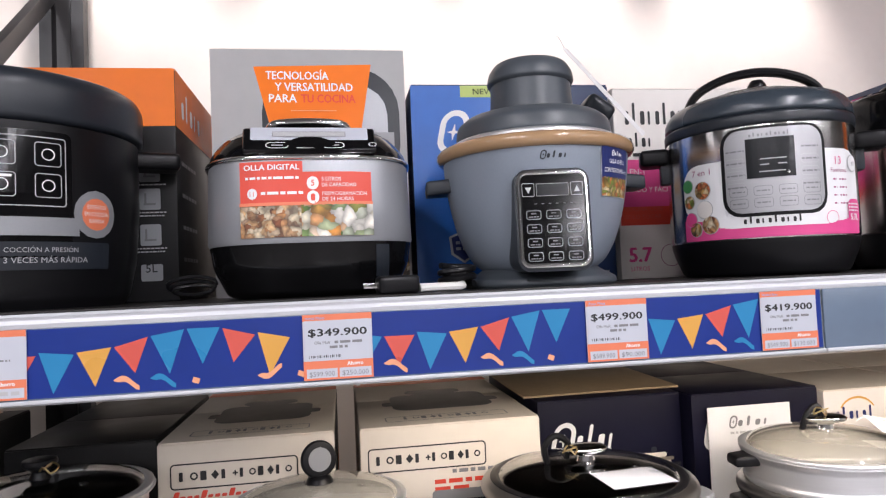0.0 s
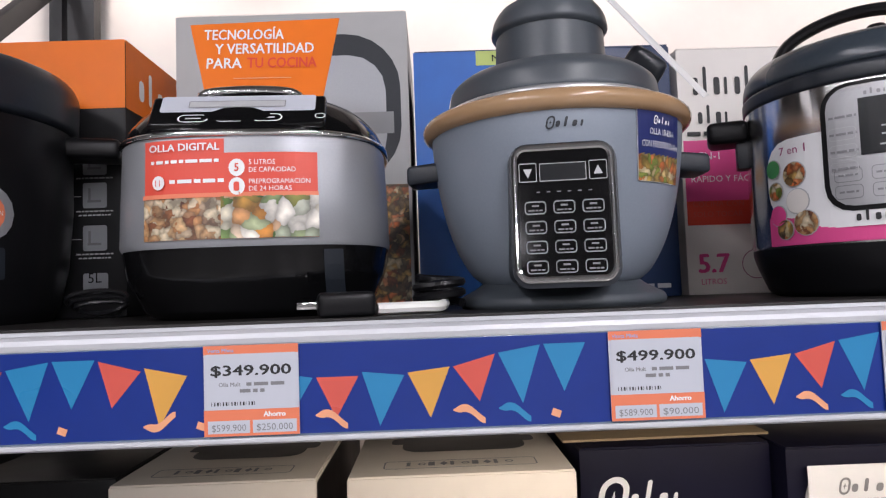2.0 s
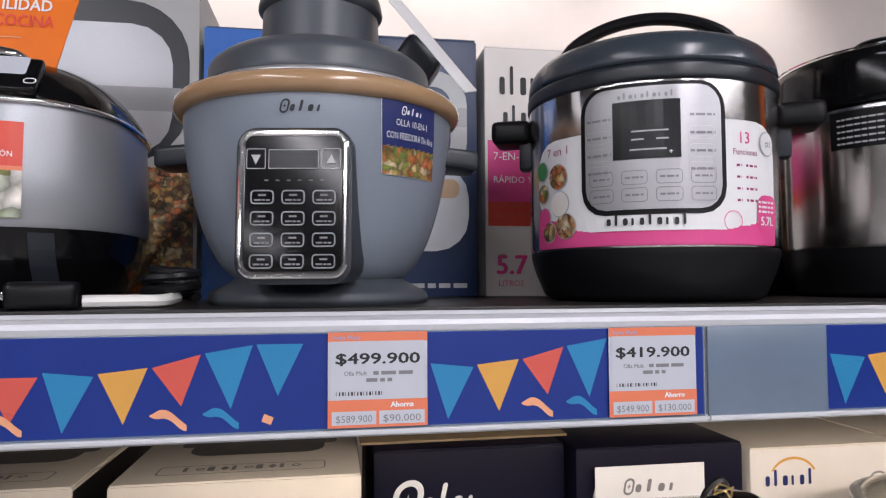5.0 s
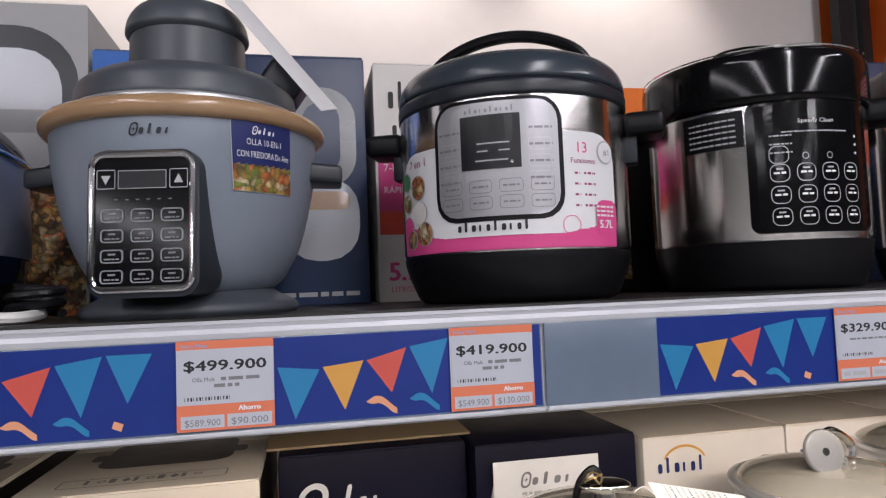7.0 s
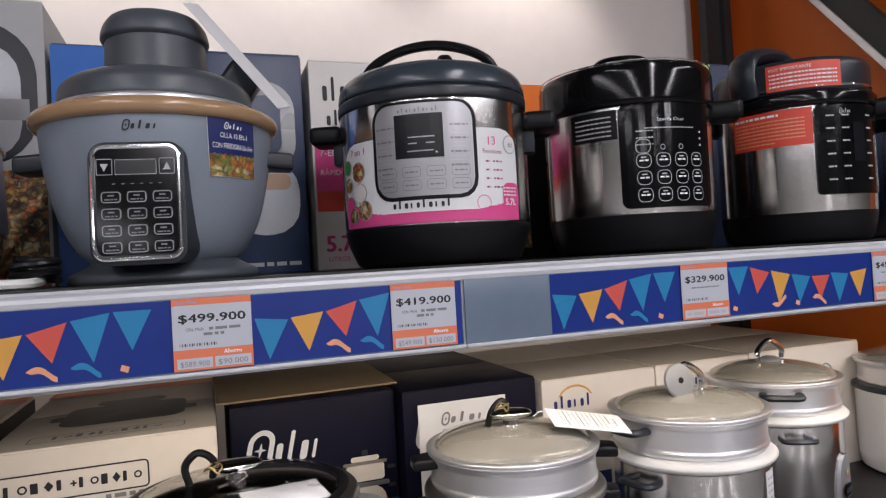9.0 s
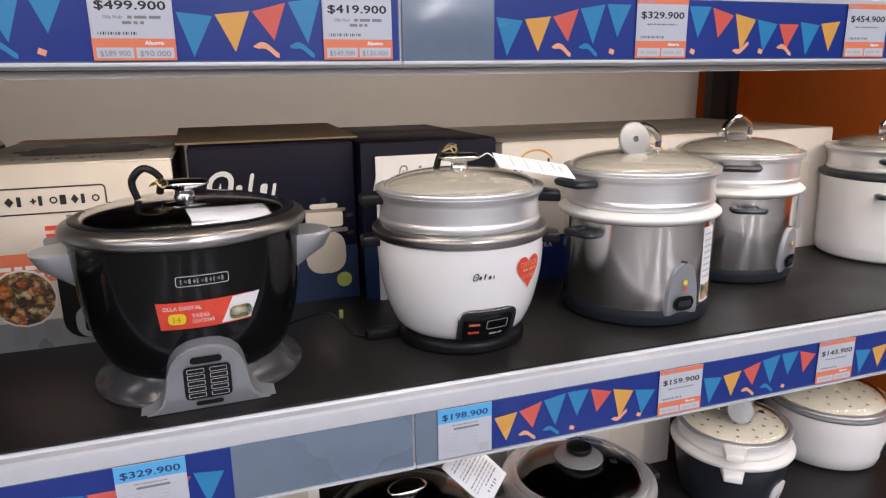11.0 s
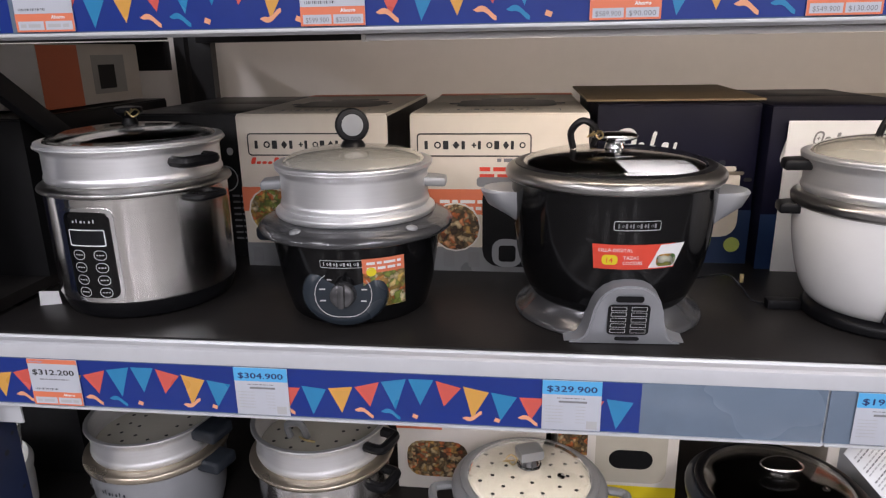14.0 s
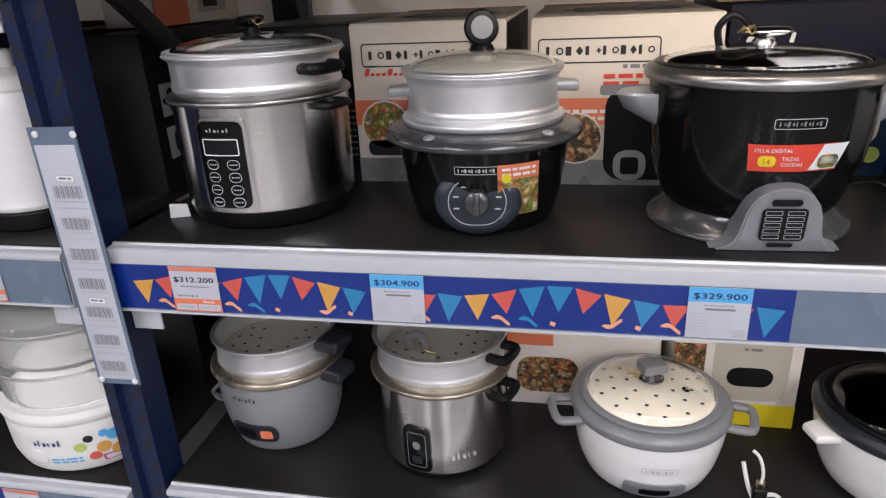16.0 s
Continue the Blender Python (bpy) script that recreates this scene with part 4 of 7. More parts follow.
def multicooker(x, y, z):
    ob = thing("multicooker", "silver and black digital multicooker with a red product label", "multicooker", x, y, z, 3)
    N = 3.0
    base = [(0.100, 0.0), (0.112, 0.006), (0.128, 0.040), (0.132, 0.066)]
    part("base", lathe(soft(base), n=N), BLACKG, ob, "glossy black base")
    body = [(0.132, 0.066), (0.134, 0.070), (0.133, 0.11), (0.131, 0.166)]
    part("body", lathe(body, n=N), SILVER, ob, "silver painted wall")
    lid = [(0.130, 0.166), (0.132, 0.172), (0.128, 0.184), (0.114, 0.202), (0.095, 0.214), (0.05, 0.222), (0.002, 0.223)]
    part("lid", lathe(soft(lid, 0.008), n=2.8), BLACKG, ob, "glossy black lid")
    part("lid_edge", lathe(soft([(0.130, 0.165), (0.135, 0.167), (0.135, 0.171), (0.130, 0.174)], 0.002), n=2.9), CHROME, ob, "chrome edge of the lid")
    pt = pose(0, -0.1285, 0.176, 56)
    bm = rbox(0.160, 0.040, 0.010, 0.0045, pt @ pose(0, 0.020, -0.0078), 3)
    pl = part("top_panel", bm, BLACKG, ob, "glossy black sloping key panel")
    ft = Flat(pt @ Vector((0, 0, 0.0025)), (1, 0, 0), pt.to_3x3() @ Vector((0, 1, 0)))
    ft.at = (lambda f: lambda u, v, off: f(u * 0.98, v * 0.72, off))(ft.at)
    k = Ink(ft, 0.0005)
    k.rect(-0.072, 0.023, 0.072, 0.053, TAGW, 1, 0.003)
    k.rect(-0.046, 0.030, 0.044, 0.042, INKL, 2)
    k.ring(-0.046, 0.030, 0.044, 0.042, 0.0008, INKG, 3, 0.001)
    for i in range(3):
        u = -0.040 + i * 0.034
        k.ring(u - 0.014, 0.004, u + 0.014, 0.018, 0.0013, INKW, 1, 0.007)
        k.rect(u - 0.007, 0.0098, u + 0.007, 0.0122, INKL, 1)
    k.ring(0.072, 0.008, 0.082, 0.017, 0.001, INKW, 1, 0.004)
    k.done("top_label", pl, "pale film label and oval keys")
    part("lid_handle", tube([(-0.05, -0.06, 0.218), (-0.04, -0.07, 0.223), (0, -0.072, 0.225), (0.04, -0.07, 0.223), (0.05, -0.06, 0.218)], 0.006, 10), CHROME, ob, "chrome carrying handle")
    part("hinge", rbox(0.16, 0.03, 0.1, 0.01, pose(0, 0.122, 0.12)), BLACKM, ob)
    s2 = Round(body, N)
    s2.at = (lambda f: lambda u, v, off: f(u * 0.88 - 0.006, v - 0.012, off))(s2.at)
    k = Ink(s2, 0.0008)
    k.rect(-0.088, 0.085, 0.088, 0.163, INKR, 1)
    k.rect(-0.088, 0.163, -0.005, 0.176, INKR, 1)
    k.rect(-0.088, 0.085, -0.008, 0.123, FOODB, 2)
    k.rect(-0.008, 0.085, 0.088, 0.123, FOODV, 3)
    k.rect(-0.088, 0.1225, 0.088, 0.1265, INKO, 3)
    k.text("OLLA DIGITAL", -0.045, 0.1655, 0.0068, INKW, 3, width=0.072, bold=0.0003)
    k.bars(-0.08, 0.1545, 0.07, 0.003, INKW)
    k.text("11", -0.071, 0.134, 0.0062, INKR, 4)
    k.disc(-0.071, 0.1372, 0.0065, INKW, 3)
    k.bars(-0.06, 0.136, 0.055, 0.0034, INKW)
    k.disc(0.008, 0.149, 0.008, INKW, 3)
    k.text("5", 0.008, 0.1455, 0.0075, INKR, 4, bold=0.0002)
    k.text("5 LITROS", 0.020, 0.1515, 0.0048, INKW, 3, "l")
    k.text("DE CAPACIDAD", 0.020, 0.1445, 0.0048, INKW, 3, "l", width=0.046)
    k.disc(0.008, 0.132, 0.008, INKW, 3)
    k.rect(0.005, 0.1275, 0.0105, 0.136, INKR, 4, 0.002)
    k.text("PREPROGRAMACIÓN", 0.020, 0.134, 0.0046, INKW, 3, "l", width=0.060)
    k.text("DE 24 HORAS", 0.020, 0.1275, 0.0046, INKW, 3, "l", width=0.042)
    k.done("product_label", ob, "red product label with photographs of beans and vegetables")
    # dark patch on the base, painted in place of a translucent reflection
    k = Ink(Round(base, N), 0.0008)
    k.rect(0.075, 0.02, 0.092, 0.062, CHAR, 1)
    k.done("reflection_patch", ob, "dark patch painted for a reflection")
    return ob


def grey_round_multicooker(x, y, z):
    ob = thing("multicooker", "slate grey round multicooker with tan rim and air-fryer lid", "multicooker", x, y, z, -4, "", 0.864, 1.036)
    part("base", lathe(soft([(0.118, 0.0), (0.123, 0.004), (0.121, 0.012), (0.100, 0.022), (0.092, 0.028)], 0.004), sy=0.92), SLATED, ob, "dark grey splayed foot")
    body = [(0.088, 0.024), (0.105, 0.036), (0.121, 0.062), (0.133, 0.095), (0.142, 0.135), (0.147, 0.172), (0.1485, 0.196)]
    part("body", lathe(soft(body, 0.02)), SLATE, ob, "slate grey enamelled bowl")
    part("rim", lathe(soft([(0.140, 0.193), (0.154, 0.194), (0.159, 0.200), (0.159, 0.208), (0.153, 0.214), (0.136, 0.217), (0.130, 0.214)], 0.005)), TAN, ob, "tan glazed pot rim")
    part("lid_ring", lathe(soft([(0.128, 0.214), (0.134, 0.216), (0.132, 0.224), (0.124, 0.226)], 0.003)), ALU, ob)
    part("lid", lathe(soft([(0.124, 0.222), (0.126, 0.228), (0.123, 0.250), (0.108, 0.262), (0.070, 0.268)], 0.006)), SLATED, ob, "dark grey air-fryer lid")
    cap = part("motor_cap", lathe(soft([(0.068, 0.264), (0.066, 0.296), (0.065, 0.316)], 0.003), 40), SLATED, ob)
    part("cap_top", lathe(soft([(0.066, 0.315), (0.071, 0.319), (0.068, 0.335), (0.058, 0.349), (0.030, 0.355), (0.002, 0.356)], 0.006), 8 * 6), SLATED, cap)
    part("lid_handle", rbox(0.05, 0.06, 0.045, 0.012, pose(0.098, 0.02, 0.255, 0, 35, 0), 3), CHAR, ob)
    for a in (92, 268):
        ear(ob, 0.141, 0.148, a, CHAR, 0.07, 0.034, 0.022)
    sk = Round(body, face=-4)
    turned = pose(0, 0, 0, 0, 0, -4)
    # the console: a rounded block whose upright face stands proud of the tapering bowl
    bm = bmesh.new()
    loops = []
    for grow, back in ((0.86, -0.0015), (1.0, 0.0), (1.02, 0.012), (1.10, 0.060)):
        ring_ = []
        for cu, cv, a0 in ((1, 1, 0), (-1, 1, 90), (-1, -1, 180), (1, -1, 270)):
            for q in range(6):
                a = radians(a0 + 18 * q)
                u, v = (cu * 0.035 + 0.018 * math.cos(a)) * grow, 0.091 + (cv * 0.052 + 0.018 * math.sin(a)) * (0.9 if back < 0 else 1.0)
                ring_.append(bm.verts.new(turned @ Vector((u, -(0.1475 + (0.159 - v) * 0.05) + back, v))))
        loops.append(ring_)
    bm.faces.new(loops[0])
    for p, q in zip(loops, loops[1:]):
        for i in range(len(p)):
            j = (i + 1) % len(p)
            bm.faces.new((p[i], q[i], q[j], p[j]))
    bmesh.ops.recalc_face_normals(bm, faces=bm.faces)
    part("console", bm, CHAR, ob, "dark console standing out of the bowl")
    sp = Round(body)
    sp.at = lambda u, v, off: turned @ Vector((u * 0.88, -(0.1475 + (0.162 - v * 0.97) * 0.05) - off, v * 0.97 - 0.003))
    k = Ink(sp, 0.0012)
    k.rect(-0.052, 0.034, 0.052, 0.163, BLACKG, 2.2, 0.012, True)
    k.done("control_panel", ob, "glossy black control panel")
    k = Ink(sp, 0.0012)
    k.ring(-0.057, 0.030, 0.057, 0.167, 0.0062, CHROME, 2, 0.016, 0.003)
    k.done("chrome_frame", ob, "chrome frame round the panel")
    k = Ink(sp, 0.0006)
    k.rect(-0.026, 0.130, 0.026, 0.148, SCREEN, 6)
    k.ring(-0.026, 0.130, 0.026, 0.148, 0.0007, INKL, 7, 0.001)
    for u, s in ((-0.039, -1), (0.039, 1)):
        k.ring(u - 0.010, 0.130, u + 0.010, 0.149, 0.0008, INKL, 6, 0.002)
        k.poly([(u - 0.005, 0.139 - 0.004 * s), (u + 0.005, 0.139 - 0.004 * s), (u, 0.139 + 0.005 * s)][::s], INKL, 7)
    for i in range(6):
        k.rect(-0.030 + i * 0.0115, 0.1190, -0.026 + i * 0.0115, 0.1200, INKG, 6)
    k.done("display", ob, "dark display and arrow keys")
    for r_ in range(4):
        for c in range(3):
            u, v = -0.032 + c * 0.032, 0.104 - r_ * 0.0195
            k = Ink(sp, 0.0006)
            k.rect(u - 0.0115, v - 0.006, u + 0.0115, v + 0.006, BLACKG, 6, 0.003)
            k.ring(u - 0.012, v - 0.0065, u + 0.012, v + 0.0065, 0.0012, SILVER, 7, 0.004, 0.0006)
            k.bars(u - 0.008, v - 0.0035, 0.016, 0.0016, INKG, layer=7)
            k.rect(u - 0.004, v + 0.001, u + 0.004, v + 0.0028, INKG, 7)
            k.done("key", ob, "oval silver-edged key")
    k = Ink(sk, 0.0006)
    k.mark(0.006, 0.176, 0.042, 0.010, CHAR, 4, True, 0.25)
    k.done("maker_mark", ob, "dark maker's mark")
    k = Ink(sk, 0.0008)
    k.rect(0.082, 0.124, 0.156, 0.196, CARD, 1, 0.003)
    k.rect(0.0825, 0.150, 0.1555, 0.1955, INKN, 2)
    k.rect(0.0825, 0.1245, 0.1555, 0.152, FOODM, 2)
    k.mark(0.119, 0.182, 0.030, 0.007, INKW, 4, True, 0.25, 3)
    k.text("OLLA 10-EN-1", 0.119, 0.1705, 0.0066, INKW, 3, width=0.042)
    k.text("CON FREIDORA De Aire", 0.119, 0.1580, 0.0066, INKW, 3, width=0.064)
    k.done("product_label", ob, "navy product label with a food photograph")
    return ob


def steel_pressure_cooker(x, y, z, face):
    """The steel one with a silver key panel and a white and pink wrap label."""
    ob = thing("pressure_cooker", "stainless steel pressure cooker with white and pink wrap label", "pressure cooker", x, y, z, face, "", 0.88, 1.10)
    part("base", lathe(soft([(0.118, 0.0), (0.128, 0.004), (0.140, 0.030), (0.145, 0.046), (0.145, 0.052)], 0.006)), BLACKM, ob, "black plastic base")
    body = [(0.144, 0.052), (0.146, 0.056), (0.146, 0.210)]
    part("body", lathe(body), STEEL, ob, "brushed steel wall")
    part("collar", lathe(soft([(0.143, 0.210), (0.148, 0.212), (0.148, 0.226), (0.143, 0.229)], 0.003)), CHAR, ob)
    part("lid", lathe(soft([(0.143, 0.228), (0.147, 0.231), (0.145, 0.246), (0.134, 0.260), (0.098, 0.271), (0.04, 0.276), (0.002, 0.277)], 0.012)), LIDB, ob, "dark blue-grey domed lid")
    part("lid_plate", lathe(soft([(0.075, 0.272), (0.074, 0.278), (0.05, 0.281), (0.002, 0.282)], 0.003), 40), STEEL, ob)
    part("lid_handle", tube([(-0.112, -0.01, 0.256), (-0.092, -0.01, 0.288), (-0.05, -0.01, 0.308), (0, -0.01, 0.315), (0.05, -0.01, 0.308), (0.092, -0.01, 0.288), (0.112, -0.01, 0.256)], 0.010, 10, flat=0.7), BLACKM, ob, "black arched lid handle")
    part("steam_valve", lathe(soft([(0.016, 0.285), (0.016, 0.312), (0.010, 0.320)], 0.003), 18, cx=0.02, cy=0.07), BLACKM, ob)
    for a in (88, 272):
        bm = rbox(0.06, 0.05, 0.026, 0.009, None, 3)
        bm.transform(pose(0, 0, 0, 0, 0, a) @ pose(0, -0.168, 0.180))
        part("handle", bm, BLACKM, ob)
        part("handle_bracket", rbox(0.03, 0.018, 0.05, 0.004, pose(0, 0, 0, 0, 0, a) @ pose(0, -0.150, 0.150)), CHAR, ob)
    feet(ob, 0.09)
    sk = Round(body)
    sk.at = (lambda f: lambda u, v, off: f(u * 1.10, v, off))(sk.at)
    k = Ink(sk, 0.0008)
    k.rect(-0.135, 0.054, 0.135, 0.088, INKP, 1)
    k.rect(-0.135, 0.082, -0.030, 0.165, CARD, 2, 0.03)
    k.rect(0.030, 0.072, 0.136, 0.172, CARD, 2, 0.03)
    k.rect(-0.100, 0.068, 0.085, 0.096, CARD, 2, 0.012)
    for i in range(40):
        a, b = -0.135 + i * 0.00675, -0.135 + (i + 1) * 0.00675
        q = 0.0645 + 0.020 * abs(a / 0.135) ** 2.2
        k.rect(a, 0.0545, b, q, INKP, 3)
    k.rect(0.104, 0.066, 0.135, 0.102, INKP, 4, 0.01)
    k.text("7 en 1", -0.100, 0.149, 0.009, INKPU, 3, width=0.030)
    for i, (u, v, r, m) in enumerate(((-0.124, 0.136, 0.0095, INKGR), (-0.098, 0.127, 0.0125, FOODR), (-0.122, 0.112, 0.0095, FOODM), (-0.096, 0.099, 0.0125, CARDW), (-0.120, 0.086, 0.0105, INKP), (-0.088, 0.076, 0.0125, FOODB), (-0.112, 0.071, 0.010, FOODR))):
        k.disc(u, v, r + 0.001, INKL, 4)
        k.disc(u, v, r, m, 5)
    k.text("13", 0.090, 0.150, 0.0115, INKP, 3)
    k.text("Funciones", 0.091, 0.139, 0.006, INKPU, 3, width=0.030)
    for i in range(4):
        k.bars(0.080, 0.128 - i * 0.011, 0.026, 0.0022, INKPU)
    k.disc(0.121, 0.152, 0.0125, INKL, 3)
    k.disc(0.121, 0.152, 0.0108, CARD, 4)
    k.text("#1", 0.121, 0.1485, 0.007, INKG, 5)
    k.ring(0.064, 0.066, 0.084, 0.086, 0.0008, INKP, 4, 0.010)
    k.text("5.7L", 0.117, 0.073, 0.0085, INKW, 5, bold=0.0004)
    for i in range(3):
        k.bars(0.104, 0.094 - i * 0.0045, 0.026, 0.002, INKW, layer=5)
    k.mark(-0.005, 0.073, 0.076, 0.011, INK, 10, False, 0.0, 4)
    k.done("wrap_label", ob, "white and pink wrap label with round food photographs")
    sp = Round(body)
    sp.at = (lambda f: lambda u, v, off: f(u * 0.985, 0.086 + (v - 0.086) * 0.965 - 0.003, off))(sp.at)
    k = Ink(sp, 0.001)
    k.rect(-0.076, 0.086, 0.076, 0.215, BLACKM, 2.4, 0.026, True)
    k.done("panel_surround", ob, "black panel surround")
    k = Ink(sp, 0.001)
    k.rect(-0.070, 0.091, 0.070, 0.211, KEYPANEL, 4, 0.022, True)
    k.done("key_panel", ob, "silver key panel")
    k = Ink(sp, 0.001)
    k.rect(-0.039, 0.140, 0.028, 0.197, SCREEN, 5)
    for i, (u, w) in enumerate(((-0.020, 0.036), (-0.020, 0.012), (0.004, 0.012))):
        k.rect(u, 0.166 if i == 0 else 0.158, u + w, 0.1675 if i == 0 else 0.1595, INKL, 6)
    k.rect(-0.022, 0.148, 0.014, 0.1495, INKL, 6)
    k.text("+", 0.018, 0.143, 0.006, INKW, 6)
    k.mark(-0.005, 0.1995, 0.058, 0.0065, INKG, 10, False, 0, 5)
    for s in (-1, 1):
        for i in range(4):
            u, v = s * 0.052 - 0.003, 0.180 - i * 0.0175
            k.bars(u - 0.012, v, 0.026, 0.0024, INKG, layer=5)
            if i:
                k.ring(u - 0.013, v - 0.005, u + 0.013, v + 0.008, 0.0006, INKL, 5, 0.004)
    k.done("display", ob, "black display and small print")
    for i in range(4):
        for j in range(2):
            u, v = -0.052 + i * 0.034, 0.121 - j * 0.017
            k = Ink(sp, 0.001)
            k.ring(u - 0.013, v - 0.006, u + 0.013, v + 0.008, 0.0007, INKG, 5, 0.004)
            k.bars(u - 0.009, v, 0.018, 0.002, INKG, layer=5)
            k.done("key", ob, "outlined silver key")
    return ob


def black_steel_cooker(x, y, z, face):
    ob = thing("pressure_cooker", "black and steel pressure cooker with a round-key black panel", "pressure cooker", x, y, z, face, "", 0.885, 1.09)
    part("base", lathe(soft([(0.125, 0.0), (0.134, 0.004), (0.142, 0.035), (0.146, 0.058)], 0.006)), BLACKM, ob)
    body = [(0.145, 0.058), (0.147, 0.062), (0.147, 0.220)]
    part("body", lathe(body), STEEL, ob, "brushed steel wall")
    part("lid", lathe(soft([(0.145, 0.220), (0.151, 0.222), (0.153, 0.228), (0.153, 0.276), (0.149, 0.286), (0.120, 0.291), (0.08, 0.295), (0.002, 0.298)], 0.005)), BLACKG, ob, "glossy black lid")
    part("lid_trim", lathe([(0.1500, 0.2862), (0.1512, 0.2876), (0.1490, 0.2880)], caps=False), CHROME, ob)
    part("lid_handle", lathe(soft([(0.045, 0.296), (0.050, 0.306), (0.050, 0.322), (0.040, 0.328), (0.002, 0.329)], 0.005), 32, sy=0.6), BLACKG, ob)
    part("pressure_valve", lathe(soft([(0.02, 0.288), (0.022, 0.302), (0.012, 0.308)], 0.003), 18, cx=-0.07, cy=-0.03), BLACKG, ob)
    for a in (80, 275):
        bm = rbox(0.07, 0.06, 0.03, 0.010, None, 3)
        bm.transform(pose(0, 0, 0, 0, 0, a) @ pose(0, -0.168, 0.205))
        part("handle", bm, BLACKM, ob)
    sk = Round(body)
    k = Ink(sk, 0.001)
    k.rect(-0.040, 0.066, 0.128, 0.221, BLACKG, 4, 0.012, True)
    k.done("control_panel", ob, "glossy black touch panel")
    k = Ink(sk, 0.001)
    k.text("Speedy Clean", 0.043, 0.194, 0.005, INKW, 5, width=0.046)
    k.bars(0.0, 0.183, 0.085, 0.0016, INKL, layer=5)
    for j in range(3):
        k.bars(-0.014, 0.179 - j * 0.010, 0.026, 0.0018, INKL, layer=5)
        k.disc(0.100, 0.178 - j * 0.010, 0.0016, INKW, 5)
    for u in (0.027, 0.058):
        k.ring(u - 0.004, 0.151, u + 0.004, 0.159, 0.0008, INKL, 5, 0.004)
    k.ring(-0.0155, 0.147, 0.0075, 0.168, 0.001, INKL, 5, 0.008)
    k.done("panel_print", ob, "white outlines and small print")
    for i in range(4):
        for j in range(3):
            u, v = -0.004 + i * 0.031, 0.136 - j * 0.0255
            k = Ink(sk, 0.001)
            k.ring(u - 0.0115, v - 0.0105, u + 0.0115, v + 0.0105, 0.001, INKL, 5, 0.008)
            k.bars(u - 0.007, v - 0.001, 0.014, 0.0024, INKW, layer=5)
            k.rect(u - 0.004, v + 0.004, u + 0.004, v + 0.006, INKL, 5)
            k.done("key", ob, "white outlined touch key")
    k = Ink(sk, 0.001)
    k.rect(-0.122, 0.172, -0.042, 0.216, BLACKM, 1)
    for j in range(5):
        k.bars(-0.113, 0.205 - j * 0.007, 0.062, 0.002, INKL)
    k.done("warning_label", ob, "small black label with white print")
    return ob


def red_label_cooker(x, y, z, face):
    ob = thing("pressure_cooker", "steel and black pressure cooker with red warning stickers", "pressure cooker", x, y, z, face, "", 0.83, 1.32)
    part("base", lathe(soft([(0.130, 0.0), (0.140, 0.004), (0.147, 0.024), (0.151, 0.046)], 0.006)), BLACKM, ob)
    body = [(0.150, 0.045), (0.151, 0.049), (0.151, 0.205)]
    part("body", lathe(body), STEEL, ob, "brushed steel wall")
    part("collar", lathe(soft([(0.149, 0.204), (0.158, 0.206), (0.160, 0.210), (0.160, 0.224), (0.152, 0.228)], 0.003)), BLACKG, ob, "black collar under the lid")
    part("lid", lathe(soft([(0.148, 0.227), (0.152, 0.229), (0.152, 0.270), (0.146, 0.278), (0.09, 0.284), (0.002, 0.287)], 0.005)), CHAR, ob, "charcoal drum lid")
    part("lid_trim", lathe([(0.1525, 0.232), (0.1532, 0.234), (0.1525, 0.236)], caps=False), CHROME, ob)
    part("lid_handle", tube([(-0.076, -0.132, 0.230), (-0.080, -0.139, 0.262), (-0.070, -0.122, 0.292), (-0.030, -0.052, 0.302), (0.0, 0.0, 0.284)], 0.032, 12, flat=0.45), CHAR, ob, "broad charcoal handle bent over the lid")
    for a in (-88, 92):
        bm = rbox(0.07, 0.050, 0.026, 0.008, None, 3)
        bm.transform(pose(0, 0, 0, 0, 0, a) @ pose(0, -0.172, 0.190))
        part("handle", bm, BLACKM, ob)
    k = Ink(Round(body), 0.001)
    k.rect(0.046, 0.070, 0.205, 0.204, BLACKG, 4, 0.008, True)
    for i in range(4):
        for j in range(6):
            if i != 2:
                k.bars(0.066 + i * 0.030, 0.186 - j * 0.019, 0.016, 0.0022, INKL, layer=5)
    k.rect(0.120, 0.118, 0.150, 0.176, SCREEN, 5, 0.003)
    k.mark(0.105, 0.190, 0.026, 0.007, INKL, 4, True, 0.2, 5)
    k.done("control_panel", ob, "black control panel")
    k = Ink(Round(body), 0.001)
    k.rect(-0.112, 0.148, 0.044, 0.203, INKR, 1)
    k.bars(-0.106, 0.194, 0.090, 0.0036, INKW)
    for j in range(7):
        k.bars(-0.106, 0.187 - j * 0.0056, 0.140 if j < 6 else 0.085, 0.0020, PEACH)
    k.done("red_label", ob, "red warning label")
    k = Ink(Round([(0.152, 0.228), (0.152, 0.271)]), 0.001)
    k.rect(-0.034, 0.232, 0.104, 0.271, INKR, 1)
    k.text("MUY IMPORTANTE", -0.028, 0.262, 0.0050, INKW, 2, "l", width=0.076)
    for j in range(4):
        k.bars(-0.028, 0.2555 - j * 0.0060, 0.124, 0.0024, INKW)
    k.done("lid_label", ob, "red warning label on the lid")
    return ob


